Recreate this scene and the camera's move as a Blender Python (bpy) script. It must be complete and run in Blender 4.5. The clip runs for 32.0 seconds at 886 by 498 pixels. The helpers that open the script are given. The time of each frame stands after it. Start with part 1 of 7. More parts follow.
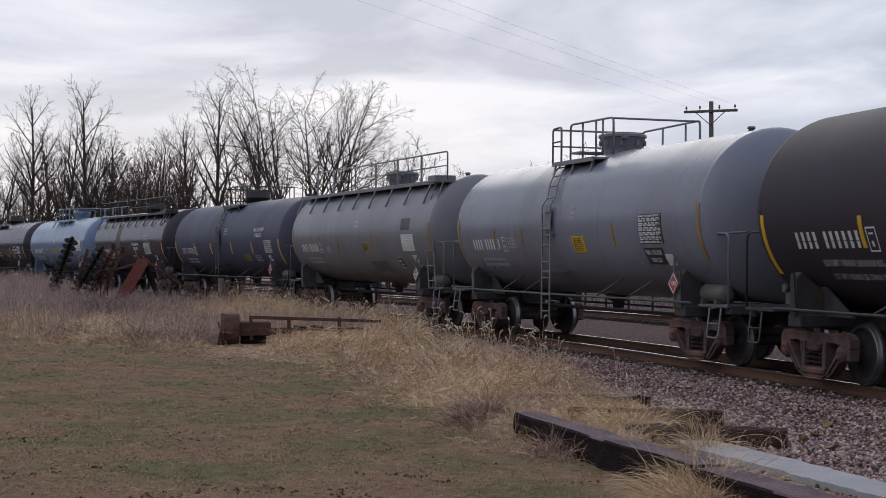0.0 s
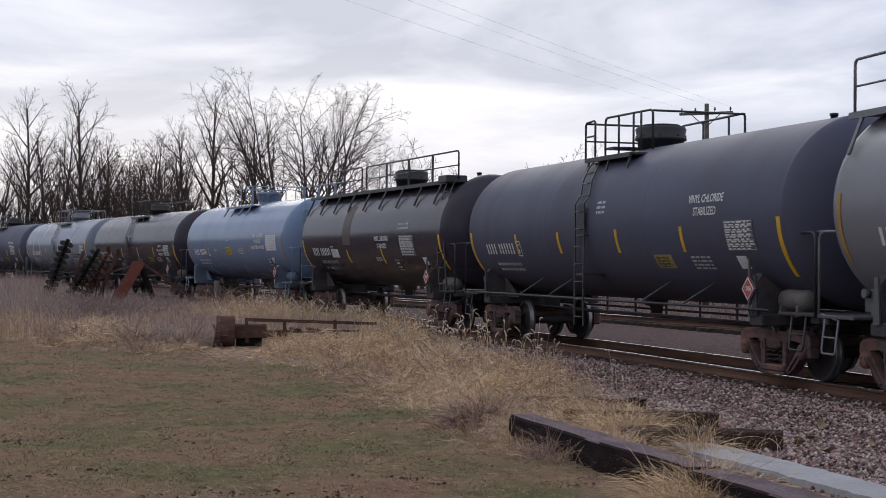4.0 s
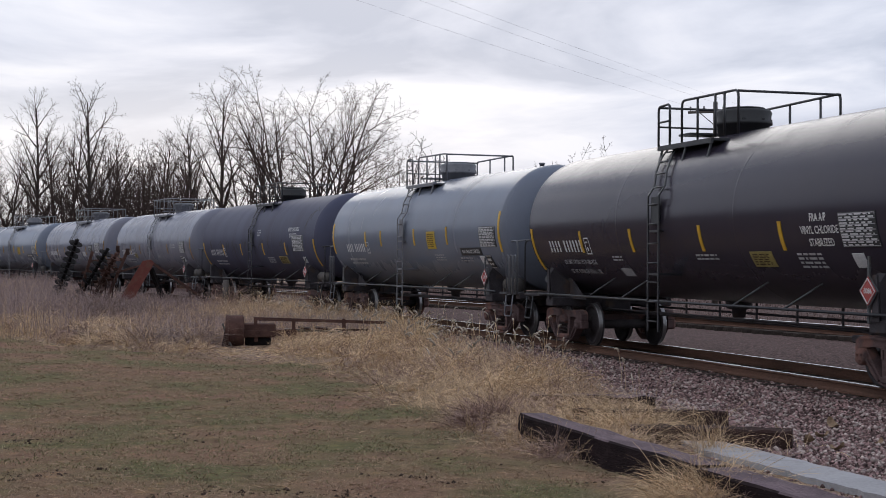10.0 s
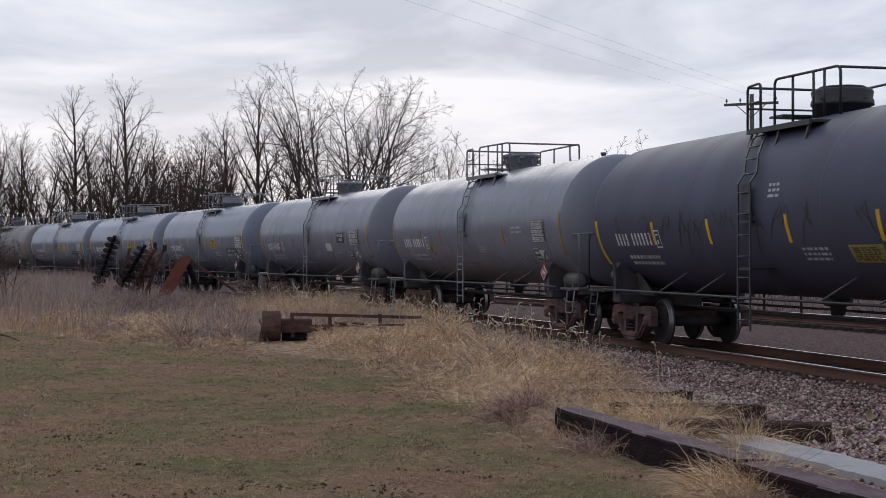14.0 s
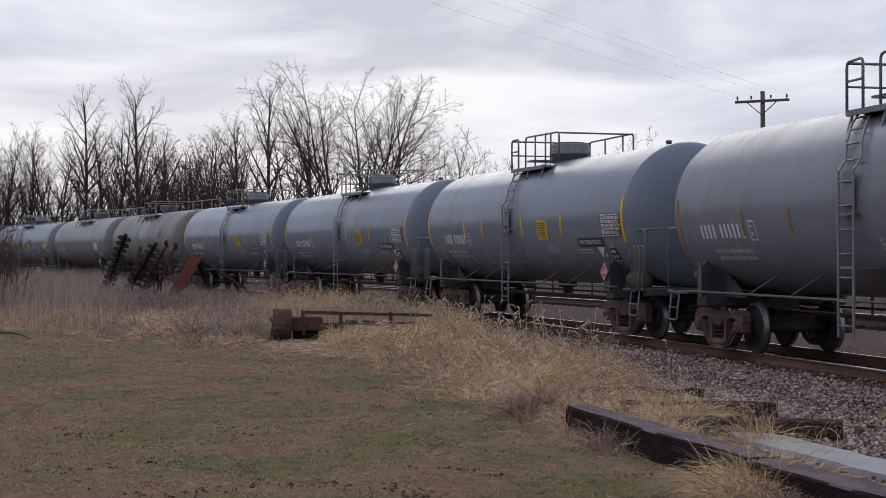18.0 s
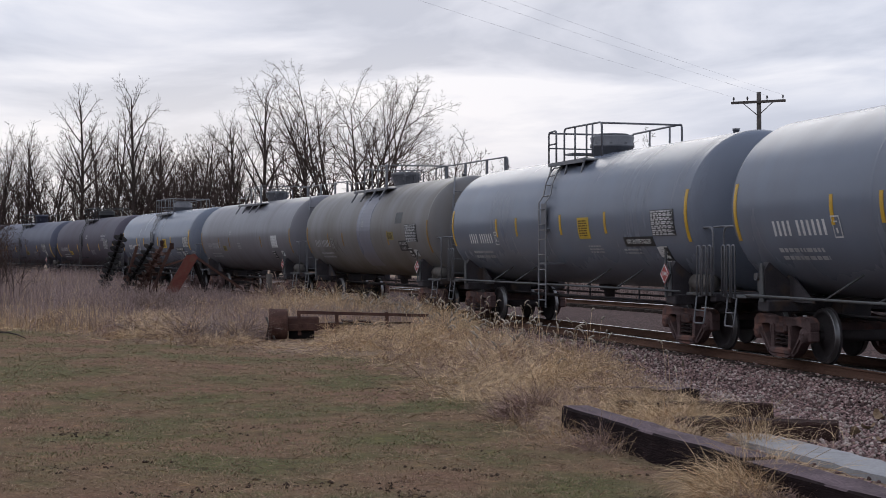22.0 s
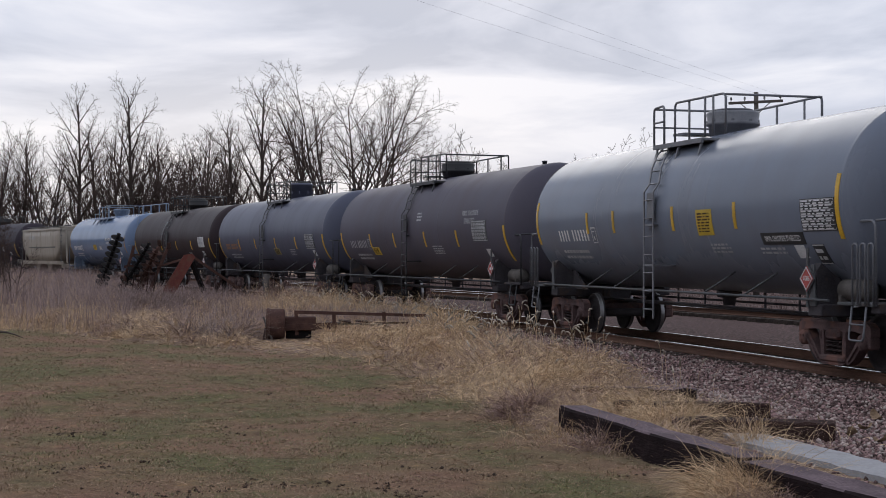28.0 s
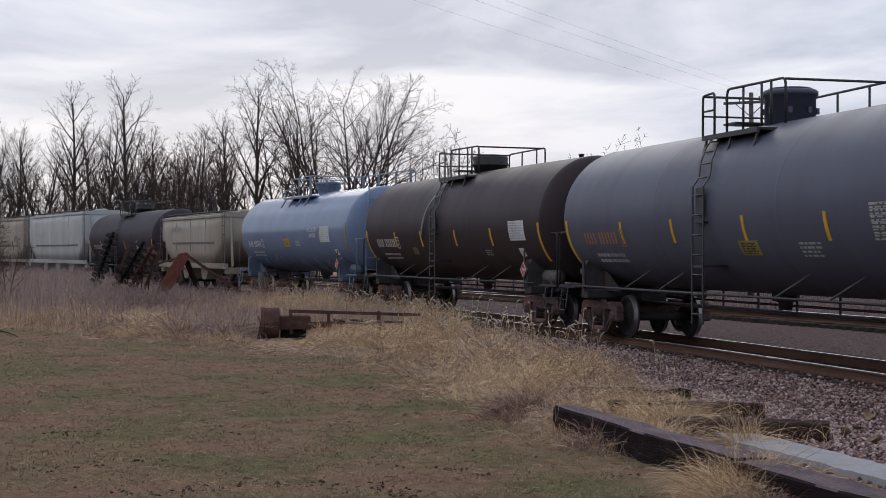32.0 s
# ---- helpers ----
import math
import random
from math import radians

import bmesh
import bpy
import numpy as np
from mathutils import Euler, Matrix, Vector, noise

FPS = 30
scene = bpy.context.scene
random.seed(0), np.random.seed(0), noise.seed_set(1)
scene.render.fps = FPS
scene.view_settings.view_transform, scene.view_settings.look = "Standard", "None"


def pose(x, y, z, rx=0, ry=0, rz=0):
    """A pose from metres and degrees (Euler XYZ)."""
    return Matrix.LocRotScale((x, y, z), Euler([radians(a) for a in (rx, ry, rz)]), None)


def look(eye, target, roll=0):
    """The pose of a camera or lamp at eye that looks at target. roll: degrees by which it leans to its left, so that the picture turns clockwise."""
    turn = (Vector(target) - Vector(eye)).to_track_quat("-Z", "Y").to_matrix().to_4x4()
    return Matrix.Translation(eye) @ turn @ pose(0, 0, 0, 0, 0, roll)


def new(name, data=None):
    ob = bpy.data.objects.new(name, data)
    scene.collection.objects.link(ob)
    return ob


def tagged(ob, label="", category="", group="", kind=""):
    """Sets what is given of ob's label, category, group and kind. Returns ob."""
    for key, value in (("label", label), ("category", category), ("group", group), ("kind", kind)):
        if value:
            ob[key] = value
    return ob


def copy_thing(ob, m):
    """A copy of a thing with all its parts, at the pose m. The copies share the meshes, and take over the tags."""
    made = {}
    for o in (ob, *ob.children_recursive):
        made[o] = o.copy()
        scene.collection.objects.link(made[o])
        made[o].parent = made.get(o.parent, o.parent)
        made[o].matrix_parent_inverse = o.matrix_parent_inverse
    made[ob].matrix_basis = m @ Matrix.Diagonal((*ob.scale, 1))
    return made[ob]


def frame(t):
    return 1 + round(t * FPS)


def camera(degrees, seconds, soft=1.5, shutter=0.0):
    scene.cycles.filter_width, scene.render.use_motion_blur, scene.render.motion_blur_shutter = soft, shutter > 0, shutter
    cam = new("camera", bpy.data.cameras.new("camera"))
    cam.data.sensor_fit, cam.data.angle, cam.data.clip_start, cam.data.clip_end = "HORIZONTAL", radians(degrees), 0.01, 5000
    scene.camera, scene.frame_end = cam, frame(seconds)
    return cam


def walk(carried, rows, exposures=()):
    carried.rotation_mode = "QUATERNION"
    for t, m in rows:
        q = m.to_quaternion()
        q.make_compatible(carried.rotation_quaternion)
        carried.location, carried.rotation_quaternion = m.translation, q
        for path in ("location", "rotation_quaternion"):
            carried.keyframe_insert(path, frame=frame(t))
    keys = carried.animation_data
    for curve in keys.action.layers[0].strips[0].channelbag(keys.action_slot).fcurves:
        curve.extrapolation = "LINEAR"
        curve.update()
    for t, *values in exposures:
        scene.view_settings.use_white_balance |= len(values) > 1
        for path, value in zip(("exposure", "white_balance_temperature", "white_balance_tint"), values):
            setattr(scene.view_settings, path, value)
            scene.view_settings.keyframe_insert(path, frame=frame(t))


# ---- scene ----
cam = camera(33.57, 32.0, soft=0.75, shutter=0.08)

# camera stands still in the hand and pans a little: seconds, heading west of north, pitch, lean
PAN = (
    (0.0, 75.455, 0.464, 0.458),
    (0.5, 75.442, 0.477, 0.493),
    (1.0, 75.409, 0.494, 0.494),
    (1.5, 75.344, 0.506, 0.484),
    (2.0, 75.281, 0.517, 0.487),
    (2.5, 75.256, 0.530, 0.492),
    (3.0, 75.260, 0.541, 0.471),
    (3.5, 75.266, 0.548, 0.446),
    (5.5, 75.382, 0.570, 0.433),
    (6.0, 75.405, 0.563, 0.401),
    (6.5, 75.436, 0.556, 0.386),
    (7.0, 75.448, 0.554, 0.383),
    (7.5, 75.448, 0.555, 0.388),
    (8.0, 75.455, 0.565, 0.395),
    (8.5, 75.481, 0.568, 0.372),
    (9.0, 75.535, 0.543, 0.335),
    (9.5, 75.596, 0.514, 0.312),
    (10.0, 75.627, 0.505, 0.311),
    (10.5, 75.641, 0.507, 0.312),
    (11.0, 75.742, 0.489, 0.298),
    (11.5, 76.017, 0.430, 0.253),
    (12.0, 76.364, 0.363, 0.164),
    (12.5, 76.646, 0.325, 0.077),
    (13.0, 76.841, 0.306, 0.027),
    (13.5, 76.962, 0.298, 0.006),
    (14.0, 77.017, 0.297, -0.004),
    (14.5, 77.041, 0.293, -0.010),
    (16.5, 77.260, 0.263, -0.046),
    (17.0, 77.337, 0.233, -0.058),
    (17.5, 77.400, 0.216, -0.077),
    (18.0, 77.429, 0.213, -0.082),
    (18.5, 77.431, 0.213, -0.050),
    (19.0, 77.419, 0.215, -0.015),
    (19.5, 77.393, 0.221, -0.015),
    (20.0, 77.364, 0.223, -0.024),
    (20.5, 77.343, 0.225, -0.033),
    (21.0, 77.321, 0.228, -0.044),
    (21.5, 77.298, 0.226, -0.022),
    (22.0, 77.279, 0.221, 0.010),
    (22.5, 77.263, 0.219, 0.007),
    (23.0, 77.250, 0.219, -0.007),
    (23.5, 77.239, 0.226, -0.007),
    (24.0, 77.231, 0.237, -0.014),
    (24.5, 77.237, 0.233, -0.017),
    (25.0, 77.268, 0.225, -0.013),
    (25.5, 77.313, 0.229, -0.053),
    (27.5, 77.212, 0.221, 0.044),
    (28.0, 77.175, 0.219, 0.055),
    (28.5, 77.137, 0.212, 0.080),
    (29.0, 77.107, 0.203, 0.100),
    (29.5, 77.083, 0.200, 0.114),
    (30.0, 77.060, 0.197, 0.112),
    (30.5, 77.033, 0.195, 0.100),
    (31.0, 77.004, 0.197, 0.120),
    (31.5, 76.982, 0.199, 0.158),
    (32.0, 76.972, 0.197, 0.202),
)
EYE = Vector((0.0, 0.0, 1.807))


def hand_pose(heading, pitch, lean):
    a, b = radians(heading), radians(pitch)
    ahead = Vector((-math.sin(a) * math.cos(b), math.cos(a) * math.cos(b), math.sin(b)))
    return look(EYE, EYE + ahead, lean)


# the camera's own exposure drifts a little
walk(cam, [(t, hand_pose(a, b, c)) for t, a, b, c in PAN],
     exposures=((0.0, 0.0), (1.5, 0.02), (3.0, 0.14), (4.5, 0.08), (6.0, 0.06), (7.0, 0.10), (8.0, 0.07), (10.0, 0.10), (12.0, 0.04), (13.0, 0.0), (32.0, 0.0)))

# ---- world and light: late overcast day, the brightest sky low in the west ----
SUN_AZ, SUN_EL = radians(78), radians(24)      # heading west of north, height
world = bpy.data.worlds.new("overcast_sky")
scene.world = world
world.use_nodes = True


def build_sky():
    nt = world.node_tree
    n, l = nt.nodes, nt.links
    n.clear()
    out = n.new("ShaderNodeOutputWorld")
    bg = n.new("ShaderNodeBackground")
    sky = n.new("ShaderNodeTexSky")
    sky.sky_type, sky.sun_disc = "NISHITA", False
    sky.sun_elevation, sky.sun_rotation = SUN_EL, -SUN_AZ
    sky.air_density, sky.dust_density = 1.5, 4.0
    co = n.new("ShaderNodeTexCoord")
    sep = n.new("ShaderNodeSeparateXYZ")
    l.new(co.outputs["Generated"], sep.inputs[0])
    # clouds lie in a flat layer: divide by height
    den = n.new("ShaderNodeMath")
    den.operation = "MAXIMUM"
    den.inputs[1].default_value = 0.03
    l.new(sep.outputs["Z"], den.inputs[0])
    den2 = n.new("ShaderNodeMath")
    den2.operation = "ADD"
    den2.inputs[1].default_value = 0.07
    l.new(den.outputs[0], den2.inputs[0])
    vec = n.new("ShaderNodeVectorMath")
    vec.operation = "DIVIDE"
    comb = n.new("ShaderNodeCombineXYZ")
    for i in range(3):
        l.new(den2.outputs[0], comb.inputs[i])
    l.new(co.outputs["Generated"], vec.inputs[0])
    l.new(comb.outputs[0], vec.inputs[1])
    mp = n.new("ShaderNodeMapping")
    mp.inputs["Scale"].default_value = (0.55, 0.75, 0.3)
    mp.inputs["Location"].default_value = (2.3, 1.1, 0.0)
    l.new(vec.outputs[0], mp.inputs[0])
    no = n.new("ShaderNodeTexNoise")
    no.inputs["Scale"].default_value = 1.3
    no.inputs["Detail"].default_value = 7
    no.inputs["Roughness"].default_value = 0.52
    no.inputs["Distortion"].default_value = 0.4
    l.new(mp.outputs[0], no.inputs["Vector"])
    ramp = n.new("ShaderNodeValToRGB")
    e = ramp.color_ramp.elements
    e[0].position, e[0].color = 0.40, (0.475, 0.535, 0.675, 1)
    e[1].position, e[1].color = 0.62, (0.86, 0.885, 0.98, 1)
    mid = e.new(0.50)
    mid.color = (0.645, 0.695, 0.83, 1)
    l.new(no.outputs["Fac"], ramp.inputs[0])
    # the layer thins and brightens towards the horizon
    grad = n.new("ShaderNodeMapRange")
    grad.inputs["From Min"].default_value, grad.inputs["From Max"].default_value = 0.0, 0.15
    grad.inputs["To Min"].default_value, grad.inputs["To Max"].default_value = 1.0, 0.0
    l.new(sep.outputs["Z"], grad.inputs["Value"])
    # the thin, warm-white part lies round the hidden sun; farther north the low sky stays cooler
    west = n.new("ShaderNodeVectorMath")
    west.operation = "DOT_PRODUCT"
    west.inputs[1].default_value = (-math.sin(radians(88)), math.cos(radians(88)), 0.0)
    l.new(co.outputs["Generated"], west.inputs[0])
    glow = n.new("ShaderNodeMapRange")
    glow.inputs["From Min"].default_value, glow.inputs["From Max"].default_value = math.cos(radians(21)), math.cos(radians(4))
    glow.inputs["To Min"].default_value, glow.inputs["To Max"].default_value = 0.0, 1.0
    l.new(west.outputs["Value"], glow.inputs["Value"])
    tone = n.new("ShaderNodeMixRGB")
    tone.inputs[1].default_value = (0.70, 0.745, 0.865, 1)
    tone.inputs[2].default_value = (1.09, 1.03, 0.995, 1)
    l.new(glow.outputs[0], tone.inputs[0])
    low = n.new("ShaderNodeMixRGB")
    l.new(tone.outputs[0], low.inputs[2])
    fac = n.new("ShaderNodeMath")
    fac.operation = "MULTIPLY"
    fac.inputs[1].default_value = 0.85
    l.new(grad.outputs[0], fac.inputs[0])
    l.new(fac.outputs[0], low.inputs[0])
    l.new(ramp.outputs[0], low.inputs[1])
    addn = n.new("ShaderNodeMixRGB")
    addn.blend_type = "ADD"
    addn.inputs[0].default_value = 0.003
    l.new(low.outputs[0], addn.inputs[1])
    l.new(sky.outputs[0], addn.inputs[2])
    l.new(addn.outputs[0], bg.inputs[0])
    up = n.new("ShaderNodeMapRange")
    up.inputs["From Min"].default_value, up.inputs["From Max"].default_value = 0.15, 0.9
    up.inputs["To Min"].default_value, up.inputs["To Max"].default_value = 0.97, 1.22
    l.new(sep.outputs["Z"], up.inputs["Value"])
    l.new(up.outputs[0], bg.inputs[1])
    l.new(bg.outputs[0], out.inputs[0])


build_sky()
sun = new("sun", bpy.data.lights.new("sun", "SUN"))
sun.data.energy, sun.data.angle, sun.data.color = 0.3, radians(30), (1.0, 0.96, 0.90)
sun.matrix_world = look((0, 0, 50), Vector((0, 0, 50)) - Vector((-math.sin(SUN_AZ) * math.cos(SUN_EL), math.cos(SUN_AZ) * math.cos(SUN_EL), math.sin(SUN_EL))))


# ---- materials ----
def mat(name, color, rough=0.6, metal=0.0, vary=0.25, scale=6.0, fine=60.0, bump=0.15, tint=None, stretch=(1, 1, 1), rand=0.0, spec=0.5, patch=None):
    """A painted, wooden or earthen surface: a base colour varied at two scales, with fine relief."""
    m = bpy.data.materials.new(name)
    m.use_nodes = True
    nt = m.node_tree
    n, l = nt.nodes, nt.links
    p = n["Principled BSDF"]
    p.inputs["Roughness"].default_value, p.inputs["Metallic"].default_value = rough, metal
    p.inputs["Specular IOR Level"].default_value = spec
    co = n.new("ShaderNodeTexCoord")
    mp = n.new("ShaderNodeMapping")
    mp.inputs["Scale"].default_value = stretch
    l.new(co.outputs["Object"], mp.inputs[0])
    big = n.new("ShaderNodeTexNoise")
    big.inputs["Scale"].default_value, big.inputs["Detail"].default_value = scale, 5
    l.new(mp.outputs[0], big.inputs["Vector"])
    small = n.new("ShaderNodeTexNoise")
    small.inputs["Scale"].default_value, small.inputs["Detail"].default_value = fine, 3
    l.new(mp.outputs[0], small.inputs["Vector"])
    c = Vector(color)
    t = Vector(tint) if tint else c * (1 - vary)
    r1 = n.new("ShaderNodeValToRGB")
    r1.color_ramp.elements[0].position, r1.color_ramp.elements[1].position = 0.32, 0.68
    r1.color_ramp.elements[0].color = (*t, 1)
    r1.color_ramp.elements[1].color = (*c, 1)
    l.new(big.outputs["Fac"], r1.inputs[0])
    mul = n.new("ShaderNodeMixRGB")
    mul.blend_type = "MULTIPLY"
    mul.inputs[0].default_value = 1.0
    r2 = n.new("ShaderNodeMapRange")
    r2.inputs["From Min"].default_value, r2.inputs["From Max"].default_value = 0.3, 0.7
    r2.inputs["To Min"].default_value, r2.inputs["To Max"].default_value = 1 - vary * 0.6, 1 + vary * 0.4
    l.new(small.outputs["Fac"], r2.inputs["Value"])
    l.new(r1.outputs[0], mul.inputs[1])
    l.new(r2.outputs[0], mul.inputs[2])
    last = mul.outputs[0]
    if patch:
        # worn patches of another colour
        pn = n.new("ShaderNodeTexNoise")
        pn.inputs["Scale"].default_value, pn.inputs["Detail"].default_value = patch[1], 6
        l.new(mp.outputs[0], pn.inputs["Vector"])
        pr = n.new("ShaderNodeMapRange")
        pr.inputs["From Min"].default_value, pr.inputs["From Max"].default_value = patch[2], patch[2] + 0.12
        l.new(pn.outputs["Fac"], pr.inputs["Value"])
        px = n.new("ShaderNodeMixRGB")
        px.inputs[2].default_value = (*patch[0], 1)
        pf = n.new("ShaderNodeMath")
        pf.operation = "MULTIPLY"
        pf.inputs[1].default_value = patch[3]
        l.new(pr.outputs[0], pf.inputs[0])
        l.new(pf.outputs[0], px.inputs[0])
        l.new(last, px.inputs[1])
        last = px.outputs[0]
    if rand:
        oi = n.new("ShaderNodeObjectInfo")
        ge = n.new("ShaderNodeNewGeometry")
        ad = n.new("ShaderNodeMath")
        l.new(oi.outputs["Random"], ad.inputs[0])
        l.new(ge.outputs["Random Per Island"], ad.inputs[1])
        fr = n.new("ShaderNodeMath")
        fr.operation = "FRACT"
        l.new(ad.outputs[0], fr.inputs[0])
        mr = n.new("ShaderNodeMapRange")
        mr.inputs["To Min"].default_value, mr.inputs["To Max"].default_value = 1 - rand, 1 + rand
        l.new(fr.outputs[0], mr.inputs["Value"])
        m2 = n.new("ShaderNodeMixRGB")
        m2.blend_type = "MULTIPLY"
        m2.inputs[0].default_value = 1.0
        l.new(last, m2.inputs[1])
        l.new(mr.outputs[0], m2.inputs[2])
        last = m2.outputs[0]
    l.new(last, p.inputs["Base Color"])
    if bump:
        b = n.new("ShaderNodeBump")
        b.inputs["Strength"].default_value, b.inputs["Distance"].default_value = bump, 0.02
        l.new(small.outputs["Fac"], b.inputs["Height"])
        l.new(b.outputs[0], p.inputs["Normal"])
    rr = n.new("ShaderNodeMapRange")
    rr.inputs["To Min"].default_value, rr.inputs["To Max"].default_value = max(0.05, rough - 0.12), min(1, rough + 0.12)
    l.new(big.outputs["Fac"], rr.inputs["Value"])
    l.new(rr.outputs[0], p.inputs["Roughness"])
    return m


def tank_paint(name, color, dirt, rough=0.30, amount=0.45, spec=None):
    """Weathered jacket paint: soot in streaks that run down from the top, and a brown film thrown up by the wheels."""
    m = bpy.data.materials.new(name)
    m.use_nodes = True
    nt = m.node_tree
    n, l = nt.nodes, nt.links
    p = n["Principled BSDF"]
    p.inputs["Specular IOR Level"].default_value = spec if spec is not None else 0.32 if rough < 0.34 else 0.16
    co = n.new("ShaderNodeTexCoord")
    oi = n.new("ShaderNodeObjectInfo")
    sh = n.new("ShaderNodeVectorMath")
    sh.operation = "ADD"
    mul = n.new("ShaderNodeVectorMath")
    mul.operation = "SCALE"
    mul.inputs[0].default_value = (31.0, 17.0, 0.0)
    l.new(oi.outputs["Random"], mul.inputs["Scale"])
    l.new(co.outputs["Object"], sh.inputs[0])
    l.new(mul.outputs[0], sh.inputs[1])
    mp = n.new("ShaderNodeMapping")
    mp.inputs["Scale"].default_value = (1.0, 0.3, 0.2)
    l.new(sh.outputs[0], mp.inputs[0])
    st = n.new("ShaderNodeTexNoise")
    st.inputs["Scale"].default_value, st.inputs["Detail"].default_value, st.inputs["Roughness"].default_value = 1.0, 8, 0.6
    l.new(mp.outputs[0], st.inputs["Vector"])
    cl = n.new("ShaderNodeTexNoise")
    cl.inputs["Scale"].default_value, cl.inputs["Detail"].default_value = 0.7, 5
    l.new(sh.outputs[0], cl.inputs["Vector"])
    sp = n.new("ShaderNodeSeparateXYZ")
    l.new(co.outputs["Object"], sp.inputs[0])
    # road film: heaviest near the underframe, uneven edge
    film = n.new("ShaderNodeMapRange")
    film.inputs["From Min"].default_value, film.inputs["From Max"].default_value = 1.95, 0.75
    l.new(sp.outputs["Z"], film.inputs["Value"])
    fm = n.new("ShaderNodeMath")
    fm.operation = "MULTIPLY"
    l.new(film.outputs[0], fm.inputs[0])
    l.new(cl.outputs["Fac"], fm.inputs[1])
    r = n.new("ShaderNodeMapRange")
    r.inputs["From Min"].default_value, r.inputs["From Max"].default_value = 0.42, 0.74
    l.new(st.outputs["Fac"], r.inputs["Value"])
    f1 = n.new("ShaderNodeMath")
    f1.operation = "MULTIPLY_ADD"
    f1.inputs[1].default_value = amount
    l.new(r.outputs[0], f1.inputs[0])
    l.new(fm.outputs[0], f1.inputs[2])
    f1.use_clamp = True
    base = n.new("ShaderNodeMixRGB")
    base.inputs[1].default_value = (*[v * 0.86 for v in color], 1)
    base.inputs[2].default_value = (*[min(1, v * 1.14) for v in color], 1)
    l.new(cl.outputs["Fac"], base.inputs[0])
    mx = n.new("ShaderNodeMixRGB")
    mx.inputs[2].default_value = (*dirt, 1)
    l.new(f1.outputs[0], mx.inputs[0])
    l.new(base.outputs[0], mx.inputs[1])
    l.new(mx.outputs[0], p.inputs["Base Color"])
    rr = n.new("ShaderNodeMapRange")
    rr.inputs["To Min"].default_value, rr.inputs["To Max"].default_value = rough, min(0.9, rough + 0.3)
    l.new(f1.outputs[0], rr.inputs["Value"])
    l.new(rr.outputs[0], p.inputs["Roughness"])
    fi = n.new("ShaderNodeTexNoise")
    fi.inputs["Scale"].default_value, fi.inputs["Detail"].default_value = 1.6, 3
    l.new(sh.outputs[0], fi.inputs["Vector"])
    b = n.new("ShaderNodeBump")
    b.inputs["Strength"].default_value, b.inputs["Distance"].default_value = 0.12, 0.03
    l.new(fi.outputs["Fac"], b.inputs["Height"])
    l.new(b.outputs[0], p.inputs["Normal"])
    return m


M_SMEAR = mat("dried_brown_spill", (0.085, 0.068, 0.055), 0.6, 0.0, 0.4, 2, 30, 0.05)
SOOT, RUSTFILM = (0.045, 0.042, 0.042), (0.10, 0.075, 0.055)
PAINT = {
    "grey": tank_paint("grey_jacket_paint", (0.178, 0.186, 0.228), (0.134, 0.101, 0.084), 0.24, 0.32, 0.14),
    "bluegrey": tank_paint("blue_grey_jacket_paint", (0.160, 0.182, 0.228), (0.134, 0.124, 0.126), 0.22, 0.3, 0.15),
    "olive": tank_paint("stained_light_grey_paint", (0.166, 0.165, 0.184), (0.125, 0.110, 0.102), 0.30, 0.4, 0.18),
    "tanstain": tank_paint("brown_stained_grey_paint", (0.172, 0.166, 0.166), (0.142, 0.117, 0.088), 0.36, 0.6, 0.14),
    "blue": tank_paint("pale_blue_jacket_paint", (0.152, 0.206, 0.310), (0.090, 0.106, 0.146), 0.18, 0.3, 0.16),
    "dark": tank_paint("dark_slate_jacket_paint", (0.094, 0.087, 0.110), (0.124, 0.098, 0.094), 0.48, 0.35, 0.07),
    "darkblue": tank_paint("dark_blue_grey_jacket_paint", (0.071, 0.074, 0.111), (0.083, 0.064, 0.065), 0.46, 0.32, 0.08),
    "slate": tank_paint("slate_blue_jacket_paint", (0.092, 0.098, 0.134), (0.068, 0.056, 0.060), 0.40, 0.25, 0.12),
    "black": tank_paint("black_jacket_paint", (0.034, 0.029, 0.041), (0.052, 0.041, 0.044), 0.22, 0.2, 0.21),
    "matteblack": tank_paint("dull_black_jacket_paint", (0.040, 0.033, 0.042), (0.080, 0.062, 0.068), 0.50, 0.25, 0.07),
    "brownblack": tank_paint("brown_black_jacket_paint", (0.040, 0.029, 0.032), (0.056, 0.040, 0.040), 0.45, 0.35, 0.10),
    "hopper_tan": tank_paint("tan_hopper_paint", (0.34, 0.30, 0.25), (0.17, 0.135, 0.10), 0.5),
    "hopper_grey": tank_paint("pale_grey_hopper_paint", (0.42, 0.43, 0.43), (0.24, 0.225, 0.20), 0.5),
}
RAILING = {
    "grey": mat("grey_railing_paint", (0.165, 0.166, 0.180), 0.5, 0.0, 0.3, 3, 40),
    "dark": mat("dark_railing_paint", (0.025, 0.026, 0.03), 0.5, 0.0, 0.3, 3, 40),
    "blue": mat("blue_railing_paint", (0.17, 0.22, 0.30), 0.5, 0.0, 0.3, 3, 40),
}
M_SILL_D = mat("sooty_frame_steel", (0.066, 0.059, 0.064), 0.7, 0.0, 0.4, 3, 50, patch=((0.10, 0.065, 0.045), 2.5, 0.56, 0.6), spec=0.15)
M_SILL_G = mat("grey_frame_steel", (0.090, 0.093, 0.097), 0.65, 0.0, 0.4, 3, 50, patch=((0.07, 0.05, 0.04), 2.5, 0.55, 0.7))
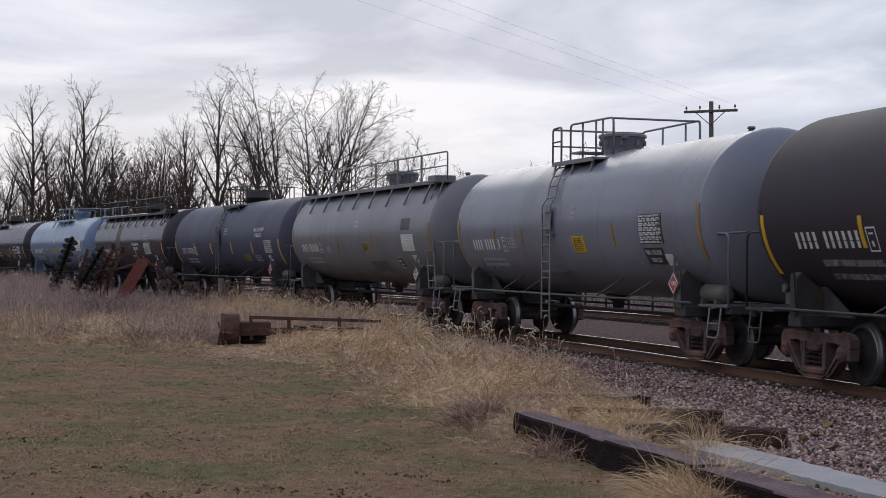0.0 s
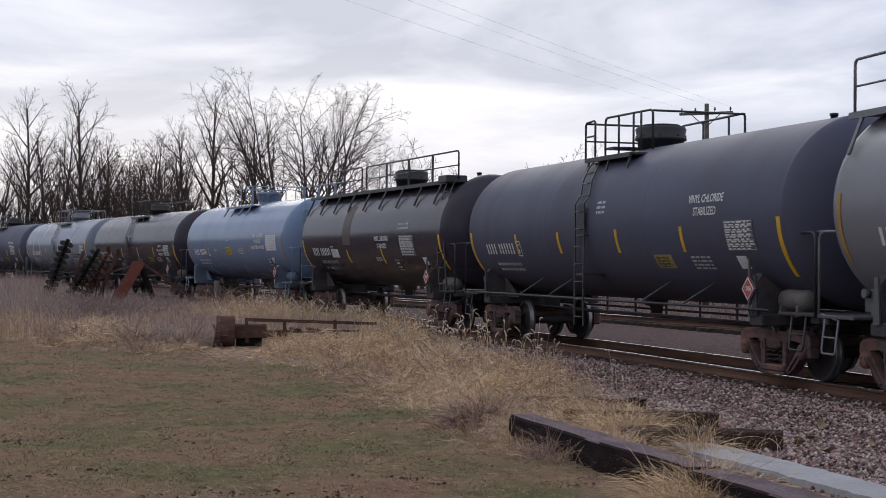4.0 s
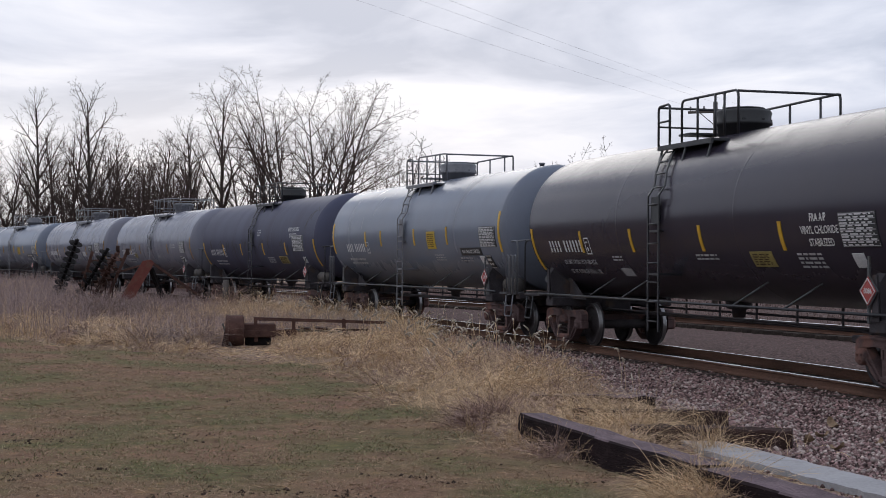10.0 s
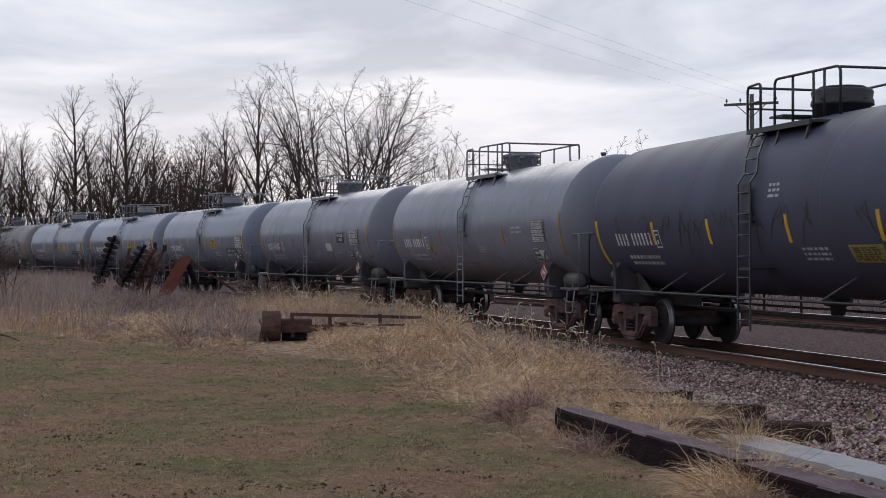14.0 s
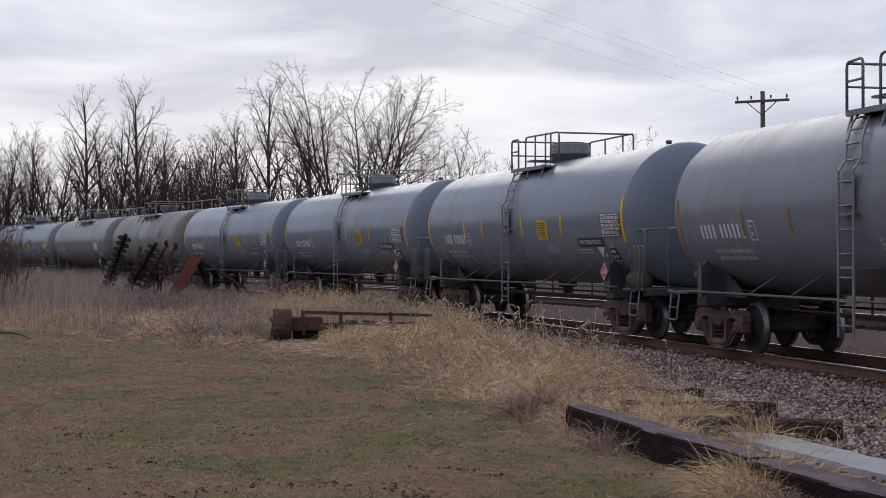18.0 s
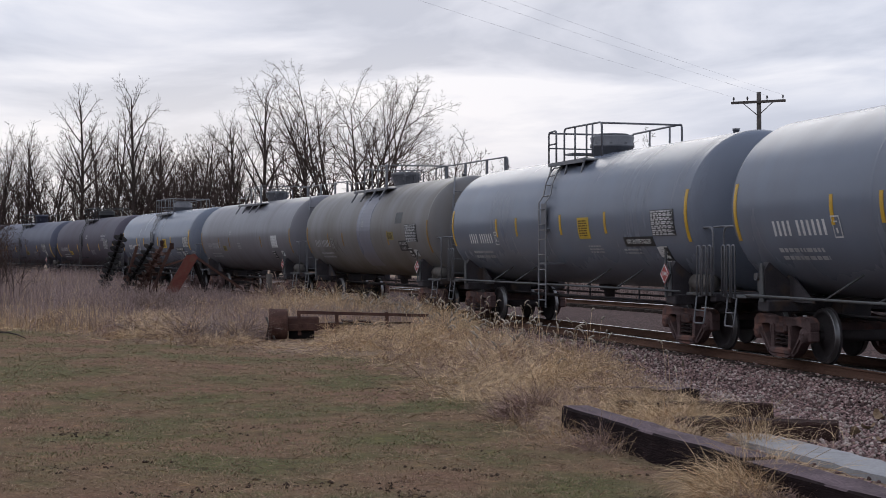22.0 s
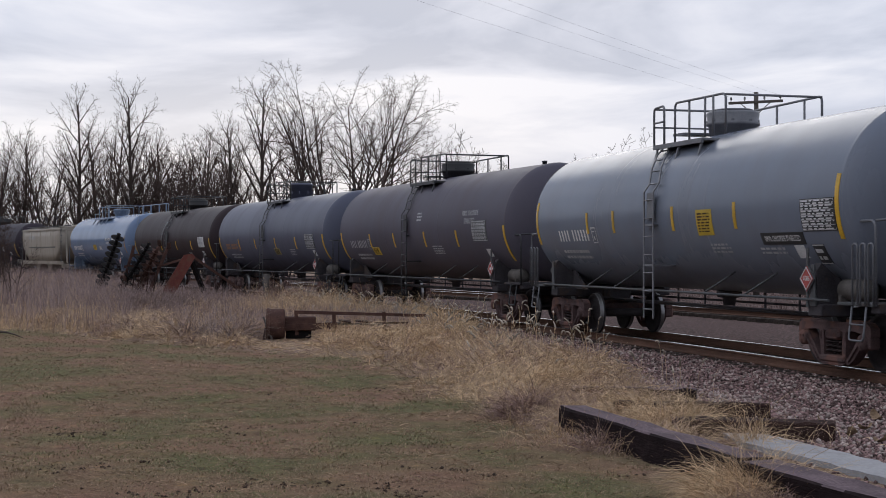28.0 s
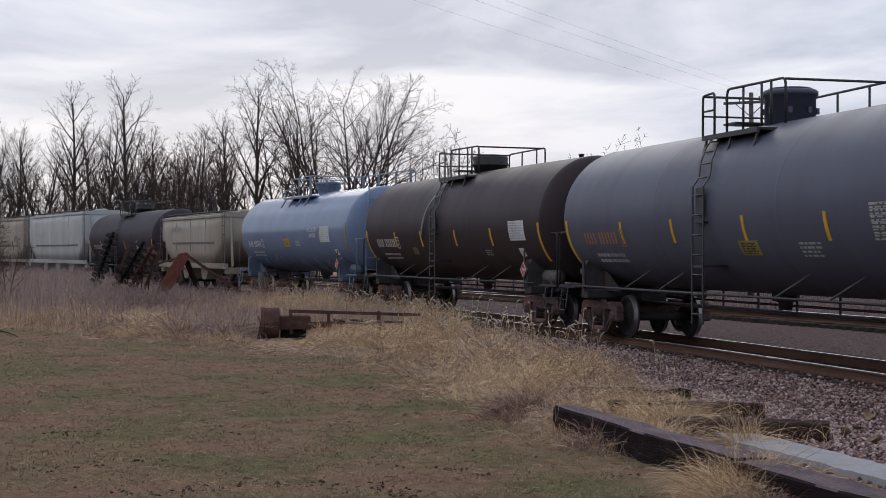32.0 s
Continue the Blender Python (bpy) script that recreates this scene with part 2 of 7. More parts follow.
M_SILL_B = mat("blue_frame_steel", (0.105, 0.140, 0.20), 0.6, 0.0, 0.3, 3, 50, patch=((0.08, 0.08, 0.09), 2.5, 0.58, 0.7))
M_TRUCK = mat("dusty_cast_steel", (0.128, 0.084, 0.081), 0.85, 0.0, 0.4, 4, 45, 0.4, patch=((0.19, 0.095, 0.072), 3.0, 0.52, 0.7), spec=0.15)
M_TRUCK_D = mat("oily_cast_steel", (0.078, 0.060, 0.059), 0.8, 0.0, 0.4, 4, 45, 0.4, patch=((0.085, 0.06, 0.05), 3.0, 0.55, 0.7), spec=0.15)
M_WHEEL = mat("wheel_steel", (0.050, 0.043, 0.044), 0.7, 0.1, 0.3, 4, 40, spec=0.15)
M_TREAD = mat("polished_wheel_rim", (0.22, 0.215, 0.215), 0.4, 0.9, 0.2, 4, 60, 0.05)
M_BLACKCAST = mat("black_casting", (0.02, 0.02, 0.021), 0.65, 0.0, 0.3, 5, 60)
M_RES = mat("dusty_reservoir_paint", (0.135, 0.120, 0.108), 0.7, 0.0, 0.4, 4, 40)
M_YEL = mat("yellow_reflector", (0.62, 0.36, 0.015), 0.45, 0.0, 0.2, 3, 30, 0.03)
M_YELD = mat("dirty_amber_reflector", (0.33, 0.19, 0.05), 0.6, 0.0, 0.4, 3, 30, 0.03)
M_WHT = mat("white_stencil", (0.66, 0.66, 0.66), 0.6, 0.0, 0.25, 2, 30, 0.0)
M_WHTD = mat("faded_stencil", (0.46, 0.46, 0.47), 0.7, 0.0, 0.35, 2, 30, 0.0)
M_DECAL_K = mat("black_decal", (0.02, 0.02, 0.022), 0.6, 0.0, 0.2, 3, 30, 0.0)
M_DECAL_Y = mat("yellow_decal", (0.58, 0.38, 0.02), 0.55, 0.0, 0.25, 3, 30, 0.0)
M_DECAL_YD = mat("stained_yellow_decal", (0.30, 0.24, 0.07), 0.65, 0.0, 0.35, 3, 30, 0.0)
M_PLAC = mat("red_placard", (0.42, 0.06, 0.05), 0.55, 0.0, 0.25, 6, 40, 0.0)
M_PLACF = mat("faded_red_placard", (0.36, 0.20, 0.16), 0.6, 0.0, 0.25, 6, 40, 0.0)
M_ORANGE = mat("orange_stencil", (0.40, 0.18, 0.05), 0.6, 0.0, 0.25, 3, 30, 0.0)
M_RAIL = mat("rusty_rail_web", (0.14, 0.076, 0.053), 0.85, 0.0, 0.4, 2, 40, 0.2, stretch=(0.4, 0.4, 2), spec=0.15)
M_RAILTOP = mat("worn_rail_head", (0.55, 0.54, 0.53), 0.25, 1.0, 0.12, 2, 60, 0.02, stretch=(0.3, 0.3, 1))
M_TIE = mat("weathered_tie_wood", (0.075, 0.058, 0.048), 0.9, 0.0, 0.45, 3, 30, 0.5, stretch=(1, 8, 8), rand=0.25, spec=0.15)
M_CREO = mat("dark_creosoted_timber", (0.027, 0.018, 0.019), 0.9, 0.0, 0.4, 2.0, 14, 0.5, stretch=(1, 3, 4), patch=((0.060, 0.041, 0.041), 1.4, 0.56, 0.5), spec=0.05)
# paler tops: weathered wood plus the sky's light painted into the colour
M_CREOTOP = mat("bleached_skylit_timber_top", (0.185, 0.135, 0.146), 0.9, 0.0, 0.4, 1.6, 16, 0.6, stretch=(1, 3, 3), patch=((0.075, 0.054, 0.056), 1.3, 0.58, 0.8), spec=0.08)
M_OLDTIE = mat("grey_brown_old_tie", (0.062, 0.036, 0.031), 0.9, 0.0, 0.5, 2.5, 18, 0.6, stretch=(3, 3, 4), spec=0.08)
M_RUST = mat("deep_rust", (0.125, 0.068, 0.054), 0.9, 0.0, 0.45, 4, 40, 0.4, patch=((0.075, 0.042, 0.036), 5, 0.5, 0.8), spec=0.1)
M_RUSTD = mat("dark_rust", (0.065, 0.036, 0.028), 0.9, 0.0, 0.45, 4, 40, 0.4, spec=0.15)
M_REDPAINT = mat("faded_red_machine_paint", (0.19, 0.045, 0.03), 0.8, 0.0, 0.4, 4, 40, 0.3, patch=((0.12, 0.06, 0.04), 4, 0.5, 0.7))
M_SPRING = mat("black_spring_steel", (0.018, 0.015, 0.015), 0.85, 0.0, 0.4, 4, 40, 0.3, spec=0.1)
M_CONC = mat("grey_concrete", (0.36, 0.35, 0.355), 0.85, 0.0, 0.2, 1.6, 25, 0.25, patch=((0.19, 0.17, 0.155), 2.2, 0.55, 0.6))
M_STONE = mat("crushed_ballast_stone", (0.258, 0.166, 0.154), 0.9, 0.0, 0.3, 5, 40, 0.3, rand=0.85, spec=0.15)
M_POLE = mat("weathered_pole_wood", (0.10, 0.085, 0.075), 0.9, 0.0, 0.3, 2, 30, 0.3)
M_WIRE = mat("power_wire", (0.30, 0.30, 0.32), 0.6, 0.2, 0.1, 1, 10, 0)
M_INSUL = mat("dark_glass_insulator", (0.05, 0.045, 0.045), 0.3, 0.0, 0.1, 4, 20, 0)
M_BARK = mat("grey_brown_bark", (0.085, 0.064, 0.056), 0.95, 0.0, 0.35, 1.0, 14, 0.5, rand=0.2, spec=0.15)
M_TWIG = mat("bare_twig_bark", (0.092, 0.064, 0.055), 0.95, 0.0, 0.3, 1.0, 14, 0.0, rand=0.25, spec=0.15)
M_STRAW = mat("dry_straw_grass", (0.66, 0.47, 0.285), 0.85, 0.0, 0.2, 1.5, 12, 0.0, rand=0.40, spec=0.15)
M_STRAWD = mat("grey_brown_dead_weed", (0.35, 0.235, 0.195), 0.9, 0.0, 0.3, 1.2, 12, 0.0, rand=0.4, spec=0.15)
M_PALESTONE = mat("pale_limestone_chip", (0.50, 0.405, 0.36), 0.9, 0.0, 0.3, 5, 40, 0.3, rand=0.35, spec=0.15)
M_CLOD = mat("dark_turned_soil", (0.085, 0.056, 0.042), 0.95, 0.0, 0.4, 6, 50, 0.4, rand=0.4, spec=0.1)
M_FIELD = mat("grey_mauve_dead_stalks", (0.38, 0.285, 0.262), 0.9, 0.0, 0.3, 0.4, 12, 0.0, rand=0.4, spec=0.15)
M_BRUSH = mat("grey_brown_dry_twigs", (0.33, 0.25, 0.22), 0.9, 0.0, 0.3, 1.2, 12, 0.0, rand=0.45, spec=0.15)
M_LEAF = mat("curled_brown_leaf", (0.34, 0.235, 0.15), 0.85, 0.0, 0.35, 12, 60, 0.1, spec=0.15)
M_FARWEED = mat("dark_brown_far_weeds", (0.19, 0.135, 0.118), 0.9, 0.0, 0.3, 0.3, 8, 0.0, rand=0.22, spec=0.1)
M_HEADS = mat("pale_seed_head", (0.47, 0.40, 0.32), 0.85, 0.0, 0.2, 3, 30, 0.0, rand=0.3, spec=0.15)
M_LAWN = mat("short_lawn_blade", (0.178, 0.174, 0.076), 0.85, 0.0, 0.3, 0.5, 10, 0.0, rand=0.45, tint=(0.27, 0.22, 0.13), spec=0.15)
M_LAWNDEAD = mat("dead_lawn_blade", (0.37, 0.255, 0.168), 0.9, 0.0, 0.3, 0.5, 10, 0.0, rand=0.4, spec=0.15)


# ---- the track: an arc that straightens at both ends; s metres along it, rail tops at z = 0 ----
S_REF, D_REF = -18.0, 12.41
KAPPA, DKAPPA = -0.005323, -0.0000561
DS = 0.5
S_MIN, S_MAX = -460.0, 420.0


def curvature(u):
    if u > 3:
        return 0.0
    if u < -200:
        return 0.0
    if u < -88:
        return -0.006
    return KAPPA + DKAPPA * u


def lay_line():
    n0, n1 = int((S_REF - S_MIN) / DS), int((S_MAX - S_REF) / DS)
    pts = {0: (S_REF, D_REF, 0.0)}
    for sign, n in ((1, n1), (-1, n0)):
        x, y, a = pts[0]
        for i in range(1, n + 1):
            k = curvature(sign * (i - 0.5) * DS)
            am = a + sign * k * DS / 2
            x, y, a = x + sign * math.cos(am) * DS, y + sign * math.sin(am) * DS, a + sign * k * DS
            pts[sign * i] = (x, y, a)
    return pts


LINE = lay_line()


def on_track(s, w=0.0):
    """Place and heading at s, w metres to the far side."""
    q = (s - S_REF) / DS
    i = math.floor(q)
    f = q - i
    a, b = LINE[i], LINE[i + 1]
    x, y, h = (a[j] + (b[j] - a[j]) * f for j in range(3))
    return x - math.sin(h) * w, y + math.cos(h) * w, h


LINE_XY = np.array([LINE[i][:2] for i in sorted(LINE)])


def track_distance(x, y):
    """Signed distance from the track's centre: negative on the camera's side."""
    d = np.hypot(LINE_XY[:, 0] - x, LINE_XY[:, 1] - y)
    i = int(np.argmin(d))
    j = min(max(i, 1), len(LINE_XY) - 2)
    t = LINE_XY[j + 1] - LINE_XY[j - 1]
    side = t[0] * (y - LINE_XY[i, 1]) - t[1] * (x - LINE_XY[i, 0])
    return math.copysign(d[i], side)


def smooth(a, b, v):
    q = min(1.0, max(0.0, (v - a) / (b - a)))
    return q * q * (3 - 2 * q)


def ground_z(x, y, d=None):
    if d is None:
        d = track_distance(x, y)
    a = abs(d)
    lawn = -0.17 + 0.22 * smooth(5.0, 0.0, math.hypot(x, y) / 3.0) + 0.05 * noise.noise(Vector((x * 0.13, y * 0.13, 0)))
    if d > 0:
        lawn = -0.30 + 0.06 * noise.noise(Vector((x * 0.1, y * 0.1, 3)))
    bed = -0.19
    z = bed + (lawn - bed) * smooth(1.7, 3.6, a)
    z -= 0.10 * math.exp(-((a - 3.4) / 0.7) ** 2)
    return z + (0.012 * noise.noise(Vector((x * 1.7, y * 1.7, 5))) if a > 2 else 0)


# ---- mesh helpers ----
class Shape:
    """Collects simple solids into one mesh."""

    def __init__(self):
        self.v, self.f, self.s = [], [], []

    def add(self, verts, faces, flat=True):
        k = len(self.v)
        self.v += [tuple(p) for p in verts]
        self.f += [tuple(i + k for i in q) for q in faces]
        self.s += [not flat] * len(faces)
        return self

    def box(self, c, size, turn=None, taper=1.0, bevel=0.0):
        x, y, z = (q / 2 for q in size)
        if bevel:
            b = bevel
            vs, ring = [], []
            for zz, k in ((-z, b), (-z + b, 0), (z - b, 0), (z, b)):
                for px, py in ((-x + k + b, -y + k), (x - k - b, -y + k), (x - k, -y + k + b), (x - k, y - k - b), (x - k - b, y - k), (-x + k + b, y - k), (-x + k, y - k - b), (-x + k, -y + k + b)):
                    vs.append(Vector((px, py, zz)))
            fs = [tuple(range(7, -1, -1)), tuple(range(24, 32))]
            for r in range(3):
                for i in range(8):
                    j = (i + 1) % 8
                    fs.append((r * 8 + i, r * 8 + j, r * 8 + 8 + j, r * 8 + 8 + i))
        else:
            vs = [Vector((sx * x * (taper if sz > 0 else 1), sy * y * (taper if sz > 0 else 1), sz * z)) for sz in (-1, 1) for sx, sy in ((-1, -1), (1, -1), (1, 1), (-1, 1))]
            fs = [(3, 2, 1, 0), (4, 5, 6, 7), (0, 1, 5, 4), (1, 2, 6, 5), (2, 3, 7, 6), (3, 0, 4, 7)]
        if turn is not None:
            vs = [turn @ p for p in vs]
        c = Vector(c)
        return self.add([p + c for p in vs], fs)

    def bar(self, a, b, w, h, up=(0, 0, 1)):
        """A square bar from a to b."""
        a, b = Vector(a), Vector(b)
        d = (b - a).normalized()
        side = d.cross(Vector(up))
        if side.length < 1e-4:
            side = d.cross(Vector((0, 1, 0)))
        side.normalize()
        u = side.cross(d)
        vs = [p + side * sx * w / 2 + u * sy * h / 2 for p in (a, b) for sx, sy in ((-1, -1), (1, -1), (1, 1), (-1, 1))]
        return self.add(vs, [(3, 2, 1, 0), (4, 5, 6, 7), (0, 1, 5, 4), (1, 2, 6, 5), (2, 3, 7, 6), (3, 0, 4, 7)])

    def tube(self, pts, r, n=6, r2=None, caps=True):
        pts = [Vector(p) for p in pts]
        m = len(pts)
        rings = []
        u = None
        for i, p in enumerate(pts):
            d = (pts[min(i + 1, m - 1)] - pts[max(i - 1, 0)]).normalized()
            if u is None:
                u = d.orthogonal().normalized()
            else:
                u = (u - d * u.dot(d))
                u = u.normalized() if u.length > 1e-5 else d.orthogonal().normalized()
            w = d.cross(u)
            rad = r if r2 is None else r + (r2 - r) * i / (m - 1)
            rings.append([p + (u * math.cos(2 * math.pi * k / n) + w * math.sin(2 * math.pi * k / n)) * rad for k in range(n)])
        vs = [q for g in rings for q in g]
        fs = [(i * n + k, i * n + (k + 1) % n, (i + 1) * n + (k + 1) % n, (i + 1) * n + k) for i in range(m - 1) for k in range(n)]
        self.add(vs, fs, flat=False)
        if caps:
            k0 = len(self.v) - len(vs)
            self.f += [tuple(k0 + k for k in range(n - 1, -1, -1)), tuple(k0 + (m - 1) * n + k for k in range(n))]
            self.s += [False, False]
        return self

    def lathe(self, prof, n=32, axis="x", centre=(0, 0, 0), flat=False):
        """prof: (along, radius) pairs; closed where the radius is 0."""
        c = Vector(centre)
        base = len(self.v)
        idx = []
        for a, r in prof:
            if r < 1e-6:
                idx.append([len(self.v)] * n)
                self.v.append(tuple(c + self._ax(axis, a, 0, 0)))
            else:
                g = []
                for k in range(n):
                    t = 2 * math.pi * k / n
                    g.append(len(self.v))
                    self.v.append(tuple(c + self._ax(axis, a, math.cos(t) * r, math.sin(t) * r)))
                idx.append(g)
        for i in range(len(prof) - 1):
            for k in range(n):
                q = [idx[i][k], idx[i][(k + 1) % n], idx[i + 1][(k + 1) % n], idx[i + 1][k]]
                q = [v for j, v in enumerate(q) if v not in q[:j]]
                if len(q) > 2:
                    self.f.append(tuple(reversed(q)))
                    self.s.append(not flat)
        return self

    @staticmethod
    def _ax(axis, a, p, q):
        return Vector((a, p, q)) if axis == "x" else (Vector((q, a, p)) if axis == "y" else Vector((p, q, a)))

    def prism(self, poly, lo, hi, axis="y"):
        """A flat outline in x, z drawn out along y from lo to hi (or x, y along z)."""
        n = len(poly)
        if axis == "y":
            vs = [(x, lo, z) for x, z in poly] + [(x, hi, z) for x, z in poly]
        elif axis == "x":
            vs = [(lo, y, z) for y, z in poly] + [(hi, y, z) for y, z in poly]
        else:
            vs = [(x, y, lo) for x, y in poly] + [(x, y, hi) for x, y in poly]
        fs = [tuple(range(n)), tuple(range(2 * n - 1, n - 1, -1))] + [(i + n, (i + 1) % n + n, (i + 1) % n, i) for i in range(n)]
        return self.add(vs, fs)

    def moved(self, m):
        self.v = [tuple(m @ Vector(p)) for p in self.v]
        return self

    def mesh(self, name):
        me = bpy.data.meshes.new(name)
        me.from_pydata(self.v, [], self.f)
        me.polygons.foreach_set("use_smooth", self.s)
        me.update()
        return me


def part(name, shape, material, parent, label="", at=None):
    """One mesh object under a thing or a part."""
    me = shape.mesh(name) if isinstance(shape, Shape) else shape
    if material is not None and not me.materials:
        me.materials.append(material)
    ob = new(name, me)
    ob.parent = parent
    if at is not None:
        ob.matrix_basis = at
    if label:
        ob["label"] = label
    return ob


def thing(name, shape, material, label, category, group="", kind="", at=None):
    ob = new(name, None)
    if shape is not None:
        bpy.data.objects.remove(ob)
        me = shape.mesh(name) if isinstance(shape, Shape) else shape
        if material is not None and not me.materials:
            me.materials.append(material)
        ob = new(name, me)
    if at is not None:
        ob.matrix_basis = at
    return tagged(ob, label, category, group, kind)


def rounded(points, r, n=4):
    """A polyline with its inner corners rounded."""
    pts = [Vector(p) for p in points]
    out = [pts[0]]
    for a, b, c in zip(pts, pts[1:], pts[2:]):
        u, w = (a - b), (c - b)
        k = min(r, u.length / 2, w.length / 2)
        p, q = b + u.normalized() * k, b + w.normalized() * k
        for i in range(n + 1):
            t = i / n
            out.append(p * (1 - t) ** 2 + b * 2 * t * (1 - t) + q * t ** 2)
    return out + [pts[-1]]


# ---- ground, track bed, rails ----
def lawn_edge(x):
    """The line along which the mown grass ends (y), for a place x."""
    return float(np.interp(x, (-75, -60, -41.4, -32.8, -30.4, -26.7, -17.2, -8), (-16, -9.5, -3.0, 1.2, 3.1, 5.0, 4.65, 4.9))) + 0.2 * math.sin(x * 1.3)


def gravel_edge(x):
    """How far the ballast reaches on the near side."""
    return 3.6 + 1.6 * smooth(-27, -19, x)


def grid_lines(fine0, fine1, step, far):
    a = list(np.arange(fine0, fine1 + 1e-6, step))
    d, v = step, fine1
    while v < far:
        d *= 1.35
        v += d
        a.append(v)
    d, v = step, fine0
    while v > -far:
        d *= 1.35
        v -= d
        a.insert(0, v)
    return a


def ground_material():
    m = bpy.data.materials.new("lawn_weeds_and_gravel")
    m.use_nodes = True
    nt = m.node_tree
    n, l = nt.nodes, nt.links
    p = n["Principled BSDF"]
    p.inputs["Roughness"].default_value = 0.95
    p.inputs["Specular IOR Level"].default_value = 0.15
    co = n.new("ShaderNodeTexCoord")

    def tex(scale, detail=5, rough=0.6):
        t = n.new("ShaderNodeTexNoise")
        t.inputs["Scale"].default_value, t.inputs["Detail"].default_value, t.inputs["Roughness"].default_value = scale, detail, rough
        l.new(co.outputs["Object"], t.inputs["Vector"])
        return t

    def ramp(src, stops):
        r = n.new("ShaderNodeValToRGB")
        e = r.color_ramp.elements
        e[0].position, e[0].color = stops[0][0], (*stops[0][1], 1)
        e[1].position, e[1].color = stops[-1][0], (*stops[-1][1], 1)
        for q, c in stops[1:-1]:
            e.new(q).color = (*c, 1)
        l.new(src, r.inputs[0])
        return r

    def mix(f, a, b, mode="MIX", k=None):
        x = n.new("ShaderNodeMixRGB")
        x.blend_type = mode
        if k is not None:
            x.inputs[0].default_value = k
        else:
            l.new(f, x.inputs[0])
        l.new(a, x.inputs[1])
        l.new(b, x.inputs[2])
        return x

    patches, fine, mid = tex(0.45, 4), tex(55, 4, 0.7), tex(5, 5)
    lawn = ramp(patches.outputs["Fac"], [(0.36, (0.240, 0.138, 0.096)), (0.48, (0.212, 0.140, 0.085)), (0.60, (0.136, 0.126, 0.056))])
    thatch = ramp(fine.outputs["Fac"], [(0.35, (0.45, 0.42, 0.40)), (0.65, (1.35, 1.3, 1.2))])
    lawn1 = mix(None, lawn.outputs[0], thatch.outputs[0], "MULTIPLY", 0.9)
    clod = ramp(tex(4.2, 8, 0.75).outputs["Fac"], [(0.36, (0.52, 0.47, 0.45)), (0.44, (0.90, 0.89, 0.88)), (0.55, (1.0, 1.0, 1.0)), (0.68, (1.5, 1.4, 1.2))])
    lawn2 = mix(None, lawn1.outputs[0], clod.outputs[0], "MULTIPLY", 1.0)
    soil = ramp(mid.outputs["Fac"], [(0.35, (0.19, 0.128, 0.092)), (0.65, (0.32, 0.225, 0.155))])
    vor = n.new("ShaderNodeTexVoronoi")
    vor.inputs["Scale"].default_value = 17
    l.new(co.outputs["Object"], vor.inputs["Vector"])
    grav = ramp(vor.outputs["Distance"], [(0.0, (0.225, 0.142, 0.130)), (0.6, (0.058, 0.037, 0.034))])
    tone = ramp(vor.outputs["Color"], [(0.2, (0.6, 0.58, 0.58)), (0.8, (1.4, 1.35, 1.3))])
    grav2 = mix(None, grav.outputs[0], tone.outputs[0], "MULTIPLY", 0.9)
    aw = n.new("ShaderNodeAttribute")
    aw.attribute_name = "weed"
    ab = n.new("ShaderNodeAttribute")
    ab.attribute_name = "bed"
    c1 = mix(aw.outputs["Fac"], lawn2.outputs[0], soil.outputs[0])
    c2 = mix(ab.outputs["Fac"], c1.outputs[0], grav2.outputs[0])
    l.new(c2.outputs[0], p.inputs["Base Color"])
    b = n.new("ShaderNodeBump")
    b.inputs["Strength"].default_value, b.inputs["Distance"].default_value = 0.7, 0.03
    l.new(fine.outputs["Fac"], b.inputs["Height"])
    l.new(b.outputs[0], p.inputs["Normal"])
    return m


def build_ground():
    xs = grid_lines(-112, -6, 0.5, 2500)
    ys = grid_lines(-8, 34, 0.5, 2500)
    v, bed, weed = [], [], []
    for y in ys:
        for x in xs:
            d = track_distance(x, y) if abs(x) < 420 and abs(y) < 260 else (60.0 if y > 0 else -60.0)
            v.append((x, y, ground_z(x, y, d)))
            a = abs(d) + 0.35 * noise.noise(Vector((x * 0.8, y * 0.8, 9)))
            k = 1 - smooth(gravel_edge(x) - 0.3, gravel_edge(x) + 0.5, a) if d < 0 else 1 - smooth(30.0, 40.0, a)
            bed.append(k)
            weed.append(smooth(-0.4, 0.5, y - lawn_edge(x) + 0.4 * noise.noise(Vector((x * 0.6, y * 0.6, 2)))))
    nx = len(xs)
    f = [(j * nx + i, j * nx + i + 1, j * nx + nx + i + 1, j * nx + nx + i) for j in range(len(ys) - 1) for i in range(nx - 1)]
    me = bpy.data.meshes.new("ground")
    me.from_pydata(v, [], f)
    me.polygons.foreach_set("use_smooth", [True] * len(f))
    me.attributes.new("bed", "FLOAT", "POINT").data.foreach_set("value", bed)
    me.attributes.new("weed", "FLOAT", "POINT").data.foreach_set("value", weed)
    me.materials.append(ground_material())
    tagged(new("ground", me), "mown grass, dry weeds and gravel beside the railway", "ground", kind="structure")


build_ground()

RAIL_PROFILE = [(-0.075, -0.172), (0.075, -0.172), (0.075, -0.160), (0.022, -0.142), (0.010, -0.125), (0.010, -0.048), (0.037, -0.036), (0.037, -0.010), (0.028, 0.0), (-0.028, 0.0), (-0.037, -0.010), (-0.037, -0.036), (-0.010, -0.048), (-0.010, -0.125), (-0.022, -0.142), (-0.075, -0.160)]


